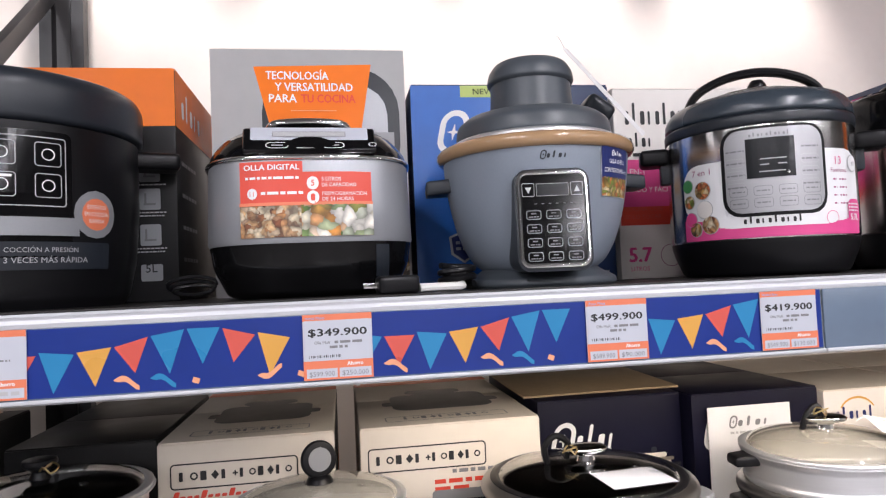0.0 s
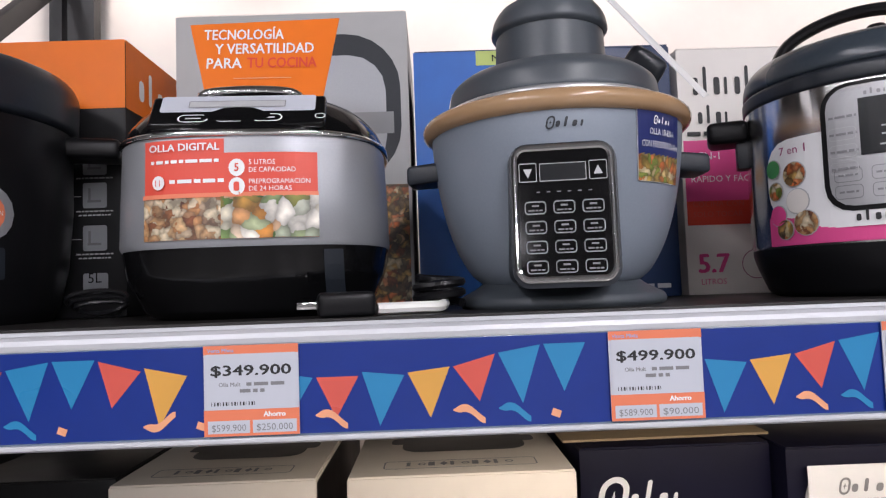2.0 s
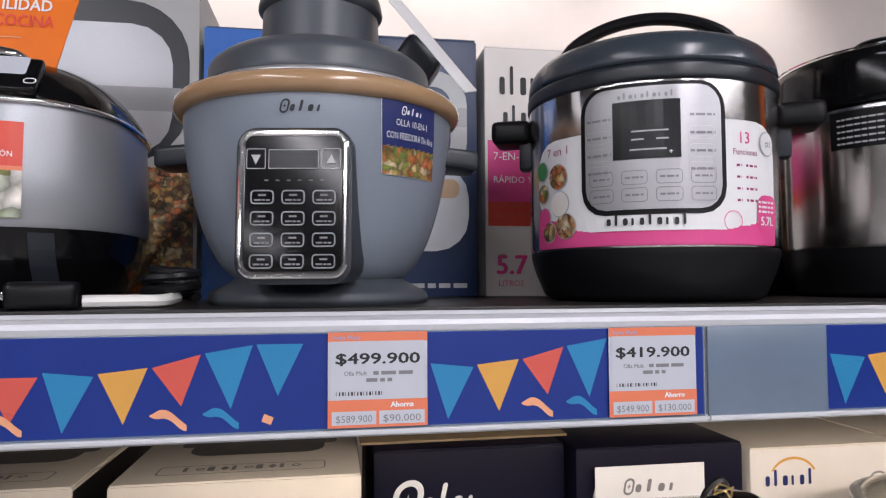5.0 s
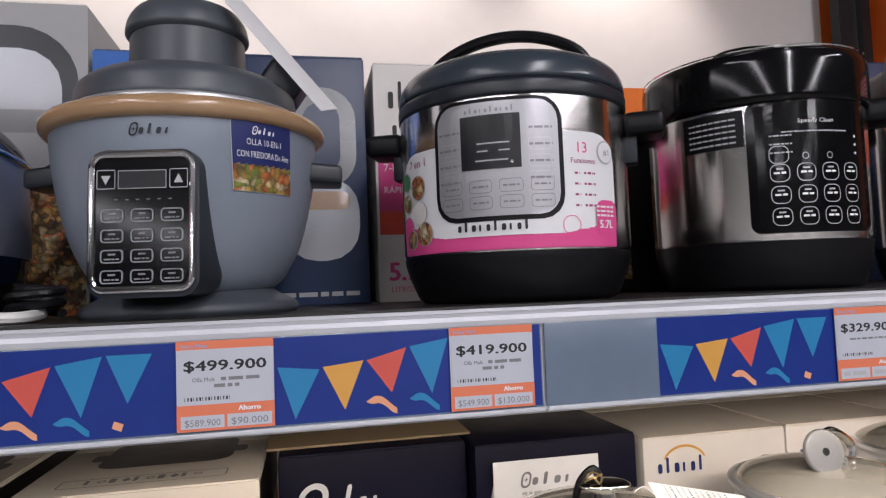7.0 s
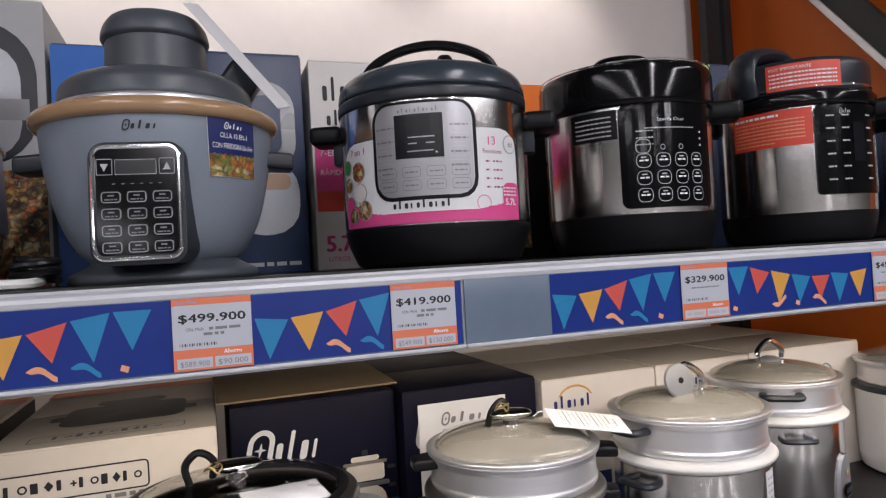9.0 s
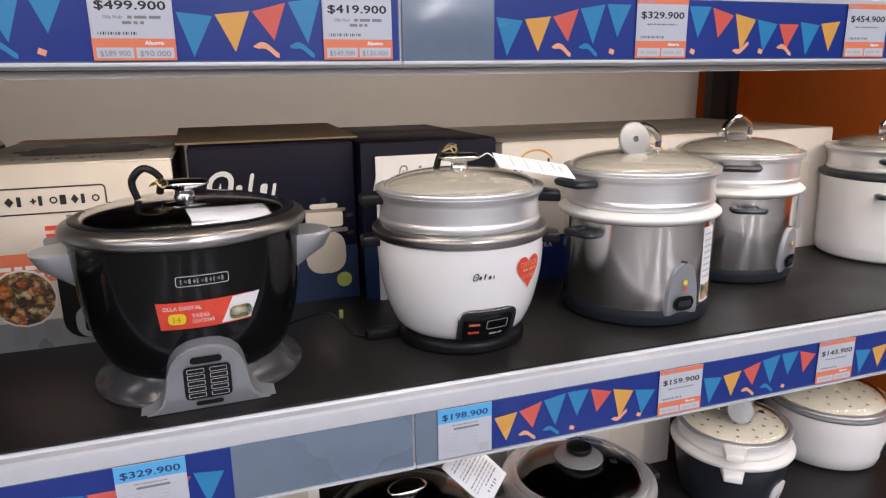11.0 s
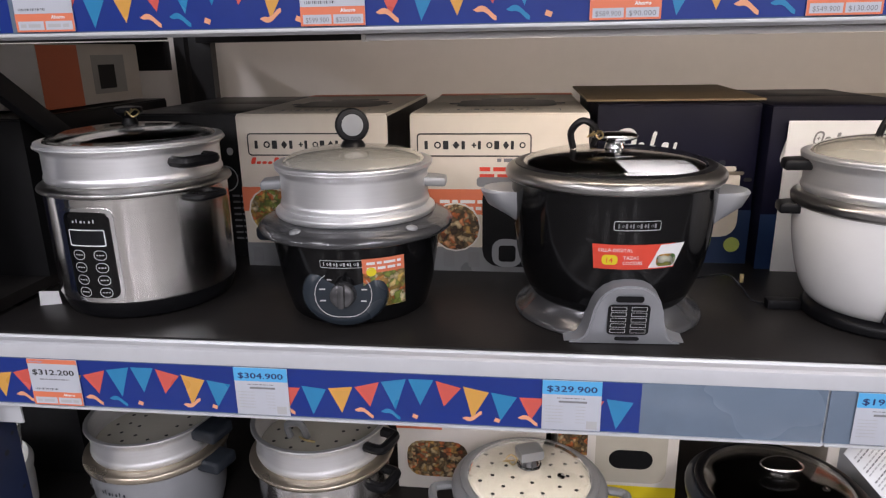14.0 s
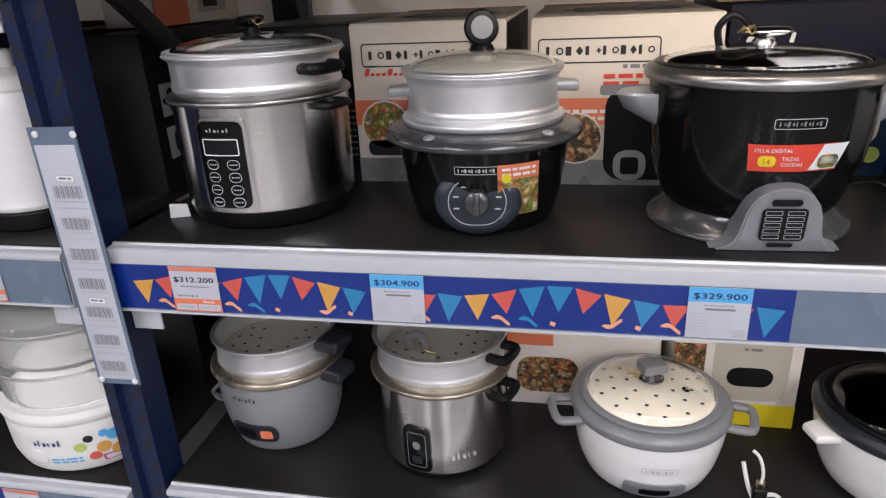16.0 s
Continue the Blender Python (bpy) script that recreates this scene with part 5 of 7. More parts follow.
def plain_black_cooker(x, y, z):
    ob = thing("pressure_cooker", "black electric pressure cooker beside the orange end panel", "pressure cooker", x, y, z)
    part("body", lathe(soft([(0.105, 0.0), (0.112, 0.004), (0.118, 0.05), (0.118, 0.205)], 0.006)), STEEL, ob)
    part("lid", lathe(soft([(0.117, 0.205), (0.124, 0.208), (0.124, 0.245), (0.110, 0.275), (0.05, 0.29), (0.002, 0.292)], 0.008)), BLACKG, ob)
    part("lid_handle", tube([(-0.06, 0, 0.275), (-0.05, 0, 0.305), (0, 0, 0.318), (0.05, 0, 0.305), (0.06, 0, 0.275)], 0.012, 10), BLACKG, ob)
    return ob


black_pressure_cooker(-0.432, 0.945, ZT)
multicooker(-0.036, 0.940, ZT)
grey_round_multicooker(0.277, 0.904, ZT)
steel_pressure_cooker(0.629, 0.915, ZT, -25)
black_steel_cooker(0.972, 0.950, ZT, -24)
red_label_cooker(1.332, 0.955, ZT, -50)
plain_black_cooker(1.690, 0.97, ZT)
paper_tag("swing_tag", "white card tag hanging on a string", (0.318, 0.868, ZT + 0.325), (0.418, 0.85, ZT + 0.20), 0.034, False, CARD, (0.8, -0.6, 0.3))

# cord and plug lying before the grey multicooker
cord = thing("cable_coil", "coiled power cord with white cable and black plug", "power cord", 0.10, 0.80, ZT)
part("cable", tube([(0.055, 0.05, 0.008), (0.05, 0.02, 0.006), (0.03, 0.012, 0.006), (-0.005, 0.002, 0.006)], 0.0052, 8), WHITEP, cord, "white cable")
part("plug", rbox(0.050, 0.026, 0.022, 0.006, pose(-0.032, -0.002, 0.0, 0, 0, 12), 3), BLACKM, cord)
for dz in (-0.005, 0.005):
    part("prong", rbox(0.018, 0.0016, 0.006, 0.0005, pose(-0.064, -0.008 + dz, 0.008, 0, 0, 12)), CHROME, cord)
part("coil", tube([(0.05 + 0.022 * math.cos(t), 0.05 + 0.014 * math.sin(t), 0.008 + 0.0016 * t) for t in [i * 0.9 for i in range(18)]], 0.0042, 7), BLACKM, cord)
cord = thing("cable_coil", "looped power cord hanging before a black carton", "power cord", -0.181, 0.86, ZT)
part("cable", tube([((0.030 - 0.0008 * t / 2) * math.cos(t), 0.008 * math.sin(t * 2) + 0.0007 * t, 0.0215 + (0.0115 - 0.0004 * t) * math.sin(t) - 0.0005 * t) for t in [i * 0.45 for i in range(42)]], 0.0021, 6), BLACKM, cord)


# ---- cartons ----
def carton(name, label, x0, x1, y0, y1, z, h, m, yaw=0, tape=None, top=None):
    """A closed carton: walls, top flaps with a seam, and tape."""
    w, d = x1 - x0, y1 - y0
    ob = thing(name, label, "carton", (x0 + x1) / 2, (y0 + y1) / 2, z, yaw)
    part("box", rbox(w, d, h, 0.003), m, ob)
    for s in (-1, 1):
        part("flap", rbox(w - 0.004, d / 2 - 0.002, 0.003, 0.001, pose(0, s * d / 4, h - 0.0005)), top or m, ob)
    if tape:
        part("tape", rbox(w * 0.98, 0.05, 0.0008, 0.0002, pose(0, 0, h + 0.0028)), tape, ob, "strip of packing tape")
    return ob


def front(w, d):
    return Flat((-w / 2, -d / 2, 0))


def side(w, d):
    return Flat((w / 2, -d / 2, 0), (0, 1, 0))


# upper shelf
b = carton("carton", "black and orange cooker carton with icons", -0.60, -0.238, 1.05, 1.36, ZT, 0.352, CARDK, top=CARDO)
k = Ink(front(0.362, 0.31), 0.0006)
k.rect(0, 0.265, 0.362, 0.353, CARDO)
for v in (0.196, 0.154, 0.100):
    k.rect(0.308, v - 0.016, 0.338, v + 0.016, SILVER, 1, 0.003)
    k.rect(0.314, v - 0.009, 0.331, v - 0.006, INKG, 2)
    k.rect(0.315, v - 0.006, 0.318, v + 0.009, INKG, 2)
    k.rect(0.284, v - 0.0015, 0.306, v - 0.0005, INKL, 1)
    for j in range(1 if v > 0.17 else 2):
        k.bars(0.300 + 0.003 * j, v - 0.021 - 0.005 * j, 0.046 - 0.006 * j, 0.0018, INKL)
k.rect(0.308, 0.031, 0.339, 0.056, SILVER, 1, 0.003)
k.text("5L", 0.3235, 0.044, 0.013, BLACKM, 4)
k.mark(0.10, 0.275, 0.12, 0.03, INKW, 5)
k.done("printing", b, "orange band and grey icons")
k = Ink(side(0.362, 0.31), 0.0006)
k.rect(0, 0.265, 0.31, 0.353, CARDO)
k.mark(0.11, 0.285, 0.15, 0.045, INKW, 5)
for i in range(4):
    k.bars(0.03, 0.21 - i * 0.05, 0.1, 0.006, INKG)
k.done("side_printing", b, "orange band and white mark")

b = carton("carton", "pale grey carton with a large photo of the cooker", -0.196, 0.120, 1.11, 1.42, ZT, 0.405, CARDG, top=CARDW)
k = Ink(front(0.316, 0.31), 0.0006)
k.rect(0.0, 0, 0.316, 0.405, CARDG)
k.ring(0.08, 0.17, 0.305, 0.375, 0.030, CHAR, 2, 0.075)
k.rect(0.098, 0.18, 0.285, 0.345, SILVER, 3, 0.05)
k.rect(0.09, 0.235, 0.295, 0.265, GREYP, 4)
k.rect(0.225, 0.0, 0.312, 0.165, FOODR, 3)
k.done("printing", b, "photo of a lidded cooker and food")

b = carton("carton", "bright blue cooker carton with a lime corner flash", 0.128, 0.478, 1.10, 1.40, ZT, 0.342, CARDDB)
k = Ink(front(0.35, 0.30), 0.0006)
k.rect(0, 0, 0.19, 0.342, CARDBL)
k.rect(0.085, 0.322, 0.165, 0.342, INKLM, 2)
k.text("NEW", 0.125, 0.327, 0.010, CARDN, 3, width=0.036)
k.mark(0.125, 0.235, 0.17, 0.058, INKW, 4, True, 0.22)
for i in range(9):
    a = i * 0.19
    k.poly([(0.075, 0.01), (0.075 + 0.10 * math.cos(a + 0.02), 0.01 + 0.10 * math.sin(a + 0.02)), (0.075 + 0.10 * math.cos(a + 0.04), 0.01 + 0.10 * math.sin(a + 0.04))], PTURQ, 2)
k.poly([(0.055, 0.085), (0.08, 0.095), (0.105, 0.085), (0.102, 0.055), (0.08, 0.04), (0.058, 0.055)], INKL, 3)
k.poly([(0.059, 0.083), (0.08, 0.091), (0.101, 0.083), (0.098, 0.057), (0.08, 0.044), (0.062, 0.057)], INKN, 4)
k.bars(0.066, 0.072, 0.03, 0.005, INKL, 2, layer=5)
k.ring(0.242, 0.16, 0.336, 0.30, 0.022, GREYP, 2, 0.045)
k.rect(0.235, 0.06, 0.338, 0.175, SILVER, 3, 0.045)
k.rect(0.25, 0.130, 0.325, 0.155, TAN, 4, 0.01)
k.bars(0.225, 0.012, 0.11, 0.006, INKL)
k.done("printing", b, "photo of the cooker and white mark")

b = carton("carton", "white cooker carton with magenta side block", 0.491, 0.800, 1.112, 1.40, ZT, 0.340, CARDW)
k = Ink(front(0.309, 0.288), 0.0006)
k.mark(0.115, 0.275, 0.19, 0.040, INK, 13)
k.mark(0.05, 0.235, 0.05, 0.026, INK, 4)
k.rect(0.004, 0.095, 0.30, 0.212, INKP, 1)
k.rect(0.004, 0.095, 0.30, 0.128, INKR, 2)
k.bars(0.01, 0.218, 0.14, 0.006, INK)
k.text("7-EN-1", 0.012, 0.185, 0.011, INKW, 3, "l")
k.text("RÁPIDO Y FÁCIL", 0.012, 0.154, 0.009, INKW, 3, "l")
k.text("COCINA CON", 0.012, 0.120, 0.008, PCORAL, 3, "l")
k.text("SOLO TOCAR", 0.012, 0.106, 0.008, PCORAL, 3, "l")
k.text("5.7", 0.016, 0.030, 0.026, INKP, 3, "l", bold=0.0012)
k.text("LITROS", 0.018, 0.014, 0.008, INKP, 3, "l")
k.ring(0.075, 0.02, 0.115, 0.06, 0.001, INKPU, 2, 0.02)
k.done("printing", b, "magenta block and capacity figures")

b = carton("carton", "orange and black cooker carton behind the pots", 0.835, 1.13, 1.13, 1.42, ZT, 0.318, CARDK, top=CARDO)
k = Ink(front(0.295, 0.29), 0.0006)
k.rect(0, 0.25, 0.295, 0.319, CARDO)
k.rect(0.0, 0.02, 0.05, 0.16, FOODR)
k.rect(0.0, 0.17, 0.05, 0.24, GREYP)
k.done("printing", b, "orange band and food photo")
b = carton("carton", "dark blue carton with a lime corner flash", 1.20, 1.60, 1.20, 1.50, ZT, 0.400, CARDDB)
k = Ink(front(0.40, 0.30), 0.0006)
k.rect(0.10, 0.370, 0.18, 0.400, INKLM)
k.text("NEW", 0.14, 0.378, 0.011, CARDN, 3, width=0.036)
k.done("printing", b, "lime corner flash")

# the folded orange sign on the multicooker
sg = thing("sign", "orange trapezoid card sign standing on the multicooker", "sign", -0.026, 0.893, ZT + 0.2205, 2)
bm = prism([(-0.056, 0.0), (0.062, 0.0), (0.080, 0.099), (-0.078, 0.093)], 0.0, 0.0015)
bm.transform(pose(0, 0, 0, -12))
part("card", bm, CARDO, sg)
r12 = radians(-12)
k = Ink(Flat((0, 0, 0), (1, 0, 0), (0, -math.sin(r12), math.cos(r12))), 0.0005)
k.text("TECNOLOGÍA", -0.062, 0.074, 0.0125, INKW, 2, "l", width=0.083, bold=0.0003)
k.text("Y VERSATILIDAD", -0.050, 0.057, 0.0125, INKW, 2, "l", width=0.103, bold=0.0003)
k.text("PARA", -0.058, 0.040, 0.0125, INKW, 2, "l", width=0.036, bold=0.0003)
k.text("TU COCINA", -0.016, 0.040, 0.0125, INKR, 2, "l", width=0.072, bold=0.0003)
k.rect(-0.03, 0.0275, 0.03, 0.0285, PEACH, 2)
k.done("lettering", sg, "white and red capital letters")

# middle shelf
b = carton("carton", "black rice cooker carton", -0.535, -0.305, 1.16, 1.60, ZM, 0.275, CARDK)
k = Ink(front(0.23, 0.44), 0.0006)
k.mark(0.16, 0.20, 0.12, 0.022, INKL, 5)
k.ring(0.165, 0.13, 0.215, 0.18, 0.002, INKL, 2, 0.025)
for i in range(8):
    k.bars(0.20, 0.12 - i * 0.012, 0.024, 0.004, INKG)
k.done("printing", b, "grey mark and small print")


def cream_carton(x0, x1, y0, y1, script):
    w, d, h = x1 - x0, y1 - y0, 0.278
    b = carton("carton", "cream rice cooker carton with orange band and food photo", x0, x1, y0, y1, ZM, h, CARDC)
    u0 = 0.019 if script else 0.012
    k = Ink(front(w, d), 0.0006)
    k.ring(u0, 0.207, u0 + 0.196, 0.247, 0.0022, INK, 2, 0.007)
    k.mark(u0 + 0.052, 0.2195, 0.080, 0.0145, INK, 5, caps=True)
    k.rect(u0 + 0.0945, 0.2255, u0 + 0.1025, 0.2280, INK, 2)
    k.rect(u0 + 0.0973, 0.2225, u0 + 0.0998, 0.2310, INK, 2.3)
    k.mark(u0 + 0.146, 0.2195, 0.084, 0.0145, INK, 6, caps=True)
    if script:
        for i in range(12):
            k.rect(0.022 + i * 0.0105, 0.192, 0.030 + i * 0.0105, 0.197 + 0.007 * ((i * 5) % 4 == 0), INKR, 2, 0.002, lean=0.3)
        k.bars(0.16, 0.19, 0.08, 0.005, INKG)
    else:
        k.bars(0.15, 0.198, 0.07, 0.006, INKG)
        k.bars(0.12, 0.182, 0.09, 0.007, INKR)
        k.bars(0.12, 0.170, 0.06, 0.007, INKR)
    k.rect(0, 0.105, w, 0.150, INKO)
    k.bars(0.05, 0.125, w * 0.5, 0.006, INKW)
    k.bars(0.05, 0.113, w * 0.4, 0.006, INKW)
    k.rect(0.0, 0.0, w, 0.045, GREYP)
    for i in range(6):
        k.rect(0.01 + i * 0.045, 0.008, 0.03 + i * 0.045, 0.036, INKG, 2, 0.003)
    cu, cv = (0.055, 0.105) if script else (0.078, 0.082)
    k.disc(cu, cv, 0.045, CARDW, 3)
    k.disc(cu, cv, 0.042, FOODM if script else FOODR, 4)
    if script:
        k.rect(0.02, 0.05, 0.10, 0.078, CHAR, 4, 0.01)
    else:
        k.rect(0.125, 0.010, 0.285, 0.165, BLACKM, 3, 0.03)
        k.rect(0.115, 0.155, 0.292, 0.172, GREYP, 4, 0.006)
        k.rect(0.142, 0.010, 0.196, 0.062, SILVER, 5, 0.02)
        k.rect(0.154, 0.020, 0.184, 0.050, BLACKM, 6, 0.006)
    k.done("printing", b, "mark in a rounded frame and food photo")
    t = Ink(Flat((-w / 2, -d / 2, h + 0.003), (1, 0, 0), (0, 1, 0)), 0.0006)
    t.rect(w * 0.22, d * 0.24, w * 0.84, d * 0.56, CARDK, 1, 0.03)
    t.rect(w * 0.16, d * 0.34, w * 0.90, d * 0.42, CARDK, 1.5, 0.01)
    t.rect(w * 0.34, d * 0.56, w * 0.72, d * 0.66, CARDK, 1, 0.02)
    t.ring(w * 0.15, d * 0.06, w * 0.85, d * 0.14, 0.002, INKG, 1, 0.008)
    t.mark(w * 0.5, d * 0.08, w * 0.5, d * 0.04, INKG, 10, caps=True)
    t.rect(0, d * 0.85, w, d * 0.98, INKO, 1)
    t.done("top_printing", b, "dark photo and mark")
    s = Ink(side(w, d), 0.0006)
    s.rect(0.0, 0.16, d, 0.275, CARDK)
    s.rect(0, 0.105, d, 0.150, INKO)
    s.rect(0, 0, d, 0.10, GREYP)
    s.done("side_printing", b)
    return b


cream_carton(-0.292, -0.018, 1.108, 1.60, True)
cream_carton(0.022, 0.325, 1.102, 1.60, False)


def navy_carton(x0, x1, y0, y1, h, only_edge=False):
    w, d = x1 - x0, y1 - y0
    b = carton("carton", "dark navy rice cooker carton with white mark", x0, x1, y0, y1, ZM, h, CARDN)
    k = Ink(front(w, d), 0.0006)
    k.mark(w * 0.30, 0.190, w * 0.46, 0.050, INKW, 4, True, 0.22)
    k.rect(0, 0.0, w, 0.10, CARDDB)
    k.rect(w * 0.66, 0.050, w * 0.92, 0.128, CARDC, 2, 0.028)
    k.rect(w * 0.64, 0.126, w * 0.94, 0.134, RIMD, 3, 0.003)
    k.rect(w * 0.67, 0.136, w * 0.91, 0.166, CARDC, 3, 0.006)
    k.rect(w * 0.65, 0.164, w * 0.93, 0.170, CHAMP, 4, 0.003)
    k.rect(w * 0.70, 0.170, w * 0.88, 0.179, CARDC, 3, 0.006)
    k.rect(w * 0.77, 0.179, w * 0.81, 0.190, CHAR, 4, 0.004)
    for vv in (0.120, 0.152):
        k.rect(w * 0.93, vv, w * 0.98, vv + 0.007, INK, 4, 0.003)
        k.rect(w * 0.60, vv, w * 0.65, vv + 0.007, INK, 4, 0.003)
    k.disc(w * 0.90, 0.036, 0.014, INKLM, 4)
    k.done("printing", b, "white mark and photo of a rice cooker")
    return b


navy_carton(0.345, 0.622, 1.180, 1.58, 0.285)
navy_carton(0.628, 0.885, 1.150, 1.58, 0.283)
fl = thing("carton_flap", "loose brown cardboard sheet on a navy carton", "cardboard", 0.48, 1.36, ZM + 0.2935)
part("sheet", rbox(0.31, 0.30, 0.004, 0.001, pose(0, 0, 0, 1.5, 0, 1)), CARDB, fl)
sg = thing("sign", "white upright card sign with a grey mark", "sign", 0.734, 1.138, ZM)
part("card", rbox(0.165, 0.0015, 0.262, 0.0004), CARD, sg)
k = Ink(Flat((0, -0.0009, 0)), 0.0004)
k.mark(0.0, 0.225, 0.085, 0.018, INKG, 4, True, 0.2)
k.bars(-0.04, 0.212, 0.08, 0.004, INKL)
k.done("printing", sg, "grey mark")
for i, (x0, x1) in enumerate(((0.897, 1.150), (1.155, 1.392), (1.397, 1.715))):
    b = carton("carton", "white steamer cooker carton with a blue and orange mark", x0, x1, 1.150 + 0.004 * i, 1.60, ZM, 0.272, CARDW, top=CARDC)
    w, d = x1 - x0, 0.45 - 0.004 * i
    k = Ink(front(w, d), 0.0006)
    k.mark(0.065, 0.218, 0.085, 0.024, INKN, 6)
    for q in range(10):
        a0, a1 = radians(25 + 13 * q), radians(38 + 13 * q)
        k.poly([(0.070 + 0.040 * math.cos(a0), 0.226 + 0.034 * math.sin(a0)), (0.070 + 0.040 * math.cos(a1), 0.226 + 0.034 * math.sin(a1)), (0.070 + 0.037 * math.cos(a1), 0.226 + 0.030 * math.sin(a1)), (0.070 + 0.037 * math.cos(a0), 0.226 + 0.030 * math.sin(a0))], PYEL, 2)
    k.rect(0.17, 0.045, 0.255, 0.150, INKL, 1, 0.01)
    k.rect(0.165, 0.150, 0.26, 0.200, CARDC, 2, 0.008)
    k.ring(0.195, 0.195, 0.232, 0.232, 0.003, INKG, 2, 0.018)
    k.rect(0.20, 0.05, 0.225, 0.10, INK, 3, 0.012)
    k.rect(0.0, 0.0, 0.14, 0.09, INKN, 1)
    k.text("ARROCERA", 0.07, 0.066, 0.011, INKW, 3)
    k.done("printing", b, "blue mark with an orange arc and photo of the cooker")

# low shelf
b = carton("carton", "white rice cooker carton with orange band and food photo", -0.02, 0.27, 1.09, 1.45, ZL, 0.262, CARDW)
k = Ink(front(0.29, 0.36), 0.0006)
k.rect(0, 0.135, 0.09, 0.16, INKO)
k.rect(0.02, 0.03, 0.14, 0.11, FOODR, 2, 0.03)
k.rect(0.16, 0.02, 0.27, 0.11, CARDK, 2, 0.02)
k.done("printing", b, "orange band and food photo")
b = carton("carton", "white rice cooker carton with a yellow foot band", 0.29, 0.510, 1.07, 1.42, ZL, 0.262, CARDW)
k = Ink(front(0.22, 0.35), 0.0006)
k.rect(0, 0.0, 0.22, 0.048, INKY)
k.rect(0.07, 0.055, 0.20, 0.20, CREAM, 1, 0.025)
k.rect(0.095, 0.085, 0.175, 0.125, BLACKM, 2, 0.02)
k.bars(0.12, 0.16, 0.03, 0.005, INKG, layer=2)
k.rect(0.0, 0.11, 0.055, 0.17, FOODR, 2)
k.done("printing", b, "photo of a white cooker over a yellow band")
b = carton("carton", "white cooker carton with orange band", 0.78, 1.02, 1.10, 1.45, ZL, 0.265, CARDW)
k = Ink(front(0.24, 0.35), 0.0006)
k.rect(0, 0.19, 0.24, 0.225, INKO)
k.disc(0.1, 0.22, 0.03, FOODM, 2)
k.rect(0.02, 0.02, 0.11, 0.16, SILVER, 1, 0.02)
k.done("printing", b, "orange band and food photo")
b = carton("carton", "navy and white steamer cooker carton", 1.03, 1.30, 1.12, 1.45, ZL, 0.262, CARDW)
k = Ink(front(0.27, 0.33), 0.0006)
k.rect(0, 0.11, 0.27, 0.262, INKN)
k.rect(0.11, 0.03, 0.20, 0.215, CARDC, 2, 0.015)
k.rect(0.10, 0.13, 0.21, 0.14, CARDW, 3)
k.rect(0.10, 0.17, 0.21, 0.18, CARDW, 3)
for i in range(4):
    k.disc(0.03, 0.235 - i * 0.025, 0.007, INKW, 2)
    k.bars(0.042, 0.232 - i * 0.025, 0.05, 0.005, INKW)
k.done("printing", b, "photo of a steamer on navy")


# ---- middle shelf ----
def steel_rice_cooker(x, y, z):
    ob = thing("rice_cooker", "stainless steel digital rice cooker with steaming basket and glass lid", "rice cooker", x, y, z, 5, "", 0.955)
    part("base", lathe(soft([(0.125, 0.0), (0.132, 0.004), (0.138, 0.020), (0.140, 0.030)], 0.005)), BLACKM, ob, "black plastic base")
    body = [(0.139, 0.030), (0.142, 0.033), (0.143, 0.196)]
    part("body", lathe(body), STEEL, ob, "brushed steel wall")
    part("collar", lathe(soft([(0.142, 0.196), (0.151, 0.199), (0.150, 0.205), (0.138, 0.212)], 0.003)), RIMD, ob, "dark metal collar")
    steamer(ob, 0.138, 0.210, 0.268, lip=0.008)
    perforated(ob, 0.125, 0.252, 0.006, CREAM)
    glass_lid(ob, 0.140, 0.268, 0.022, "round", ALU, 0, True)
    for a in (64, 262):
        loop_handle(ob, 0.143 * math.sin(radians(a)), -0.143 * math.cos(radians(a)), 0.188, a, 0.055, 0.026, 0.006)
    loop_handle(ob, 0.136 * math.sin(radians(62)), -0.136 * math.cos(radians(62)), 0.244, 62, 0.06, 0.024, 0.009)
    sk = Round(body, face=-8)
    k = Ink(sk, 0.001)
    k.rect(-0.042, 0.036, 0.044, 0.184, CHROME, 2, 0.014, True)
    k.done("panel_frame", ob, "chrome panel frame")
    k = Ink(sk, 0.001)
    k.rect(-0.036, 0.042, 0.038, 0.178, BLACKG, 3.5, 0.012, True)
    k.mark(0.001, 0.162, 0.040, 0.006, INKL, 6, layer=5)
    k.rect(-0.026, 0.128, 0.028, 0.150, SCREEN, 4.5)
    k.ring(-0.028, 0.126, 0.030, 0.152, 0.0016, INKW, 5, 0.003)
    k.done("control_panel", ob, "black key panel with outlined display")
    for i in range(2):
        for j in range(4):
            u, v = -0.016 + i * 0.034, 0.112 - j * 0.020
            k = Ink(sk, 0.001)
            k.ring(u - 0.010, v - 0.008, u + 0.010, v + 0.008, 0.0012, INKL, 5, 0.008)
            k.bars(u - 0.006, v - 0.001, 0.012, 0.002, INKL, layer=5)
            k.done("key", ob, "round outlined key")
    return ob


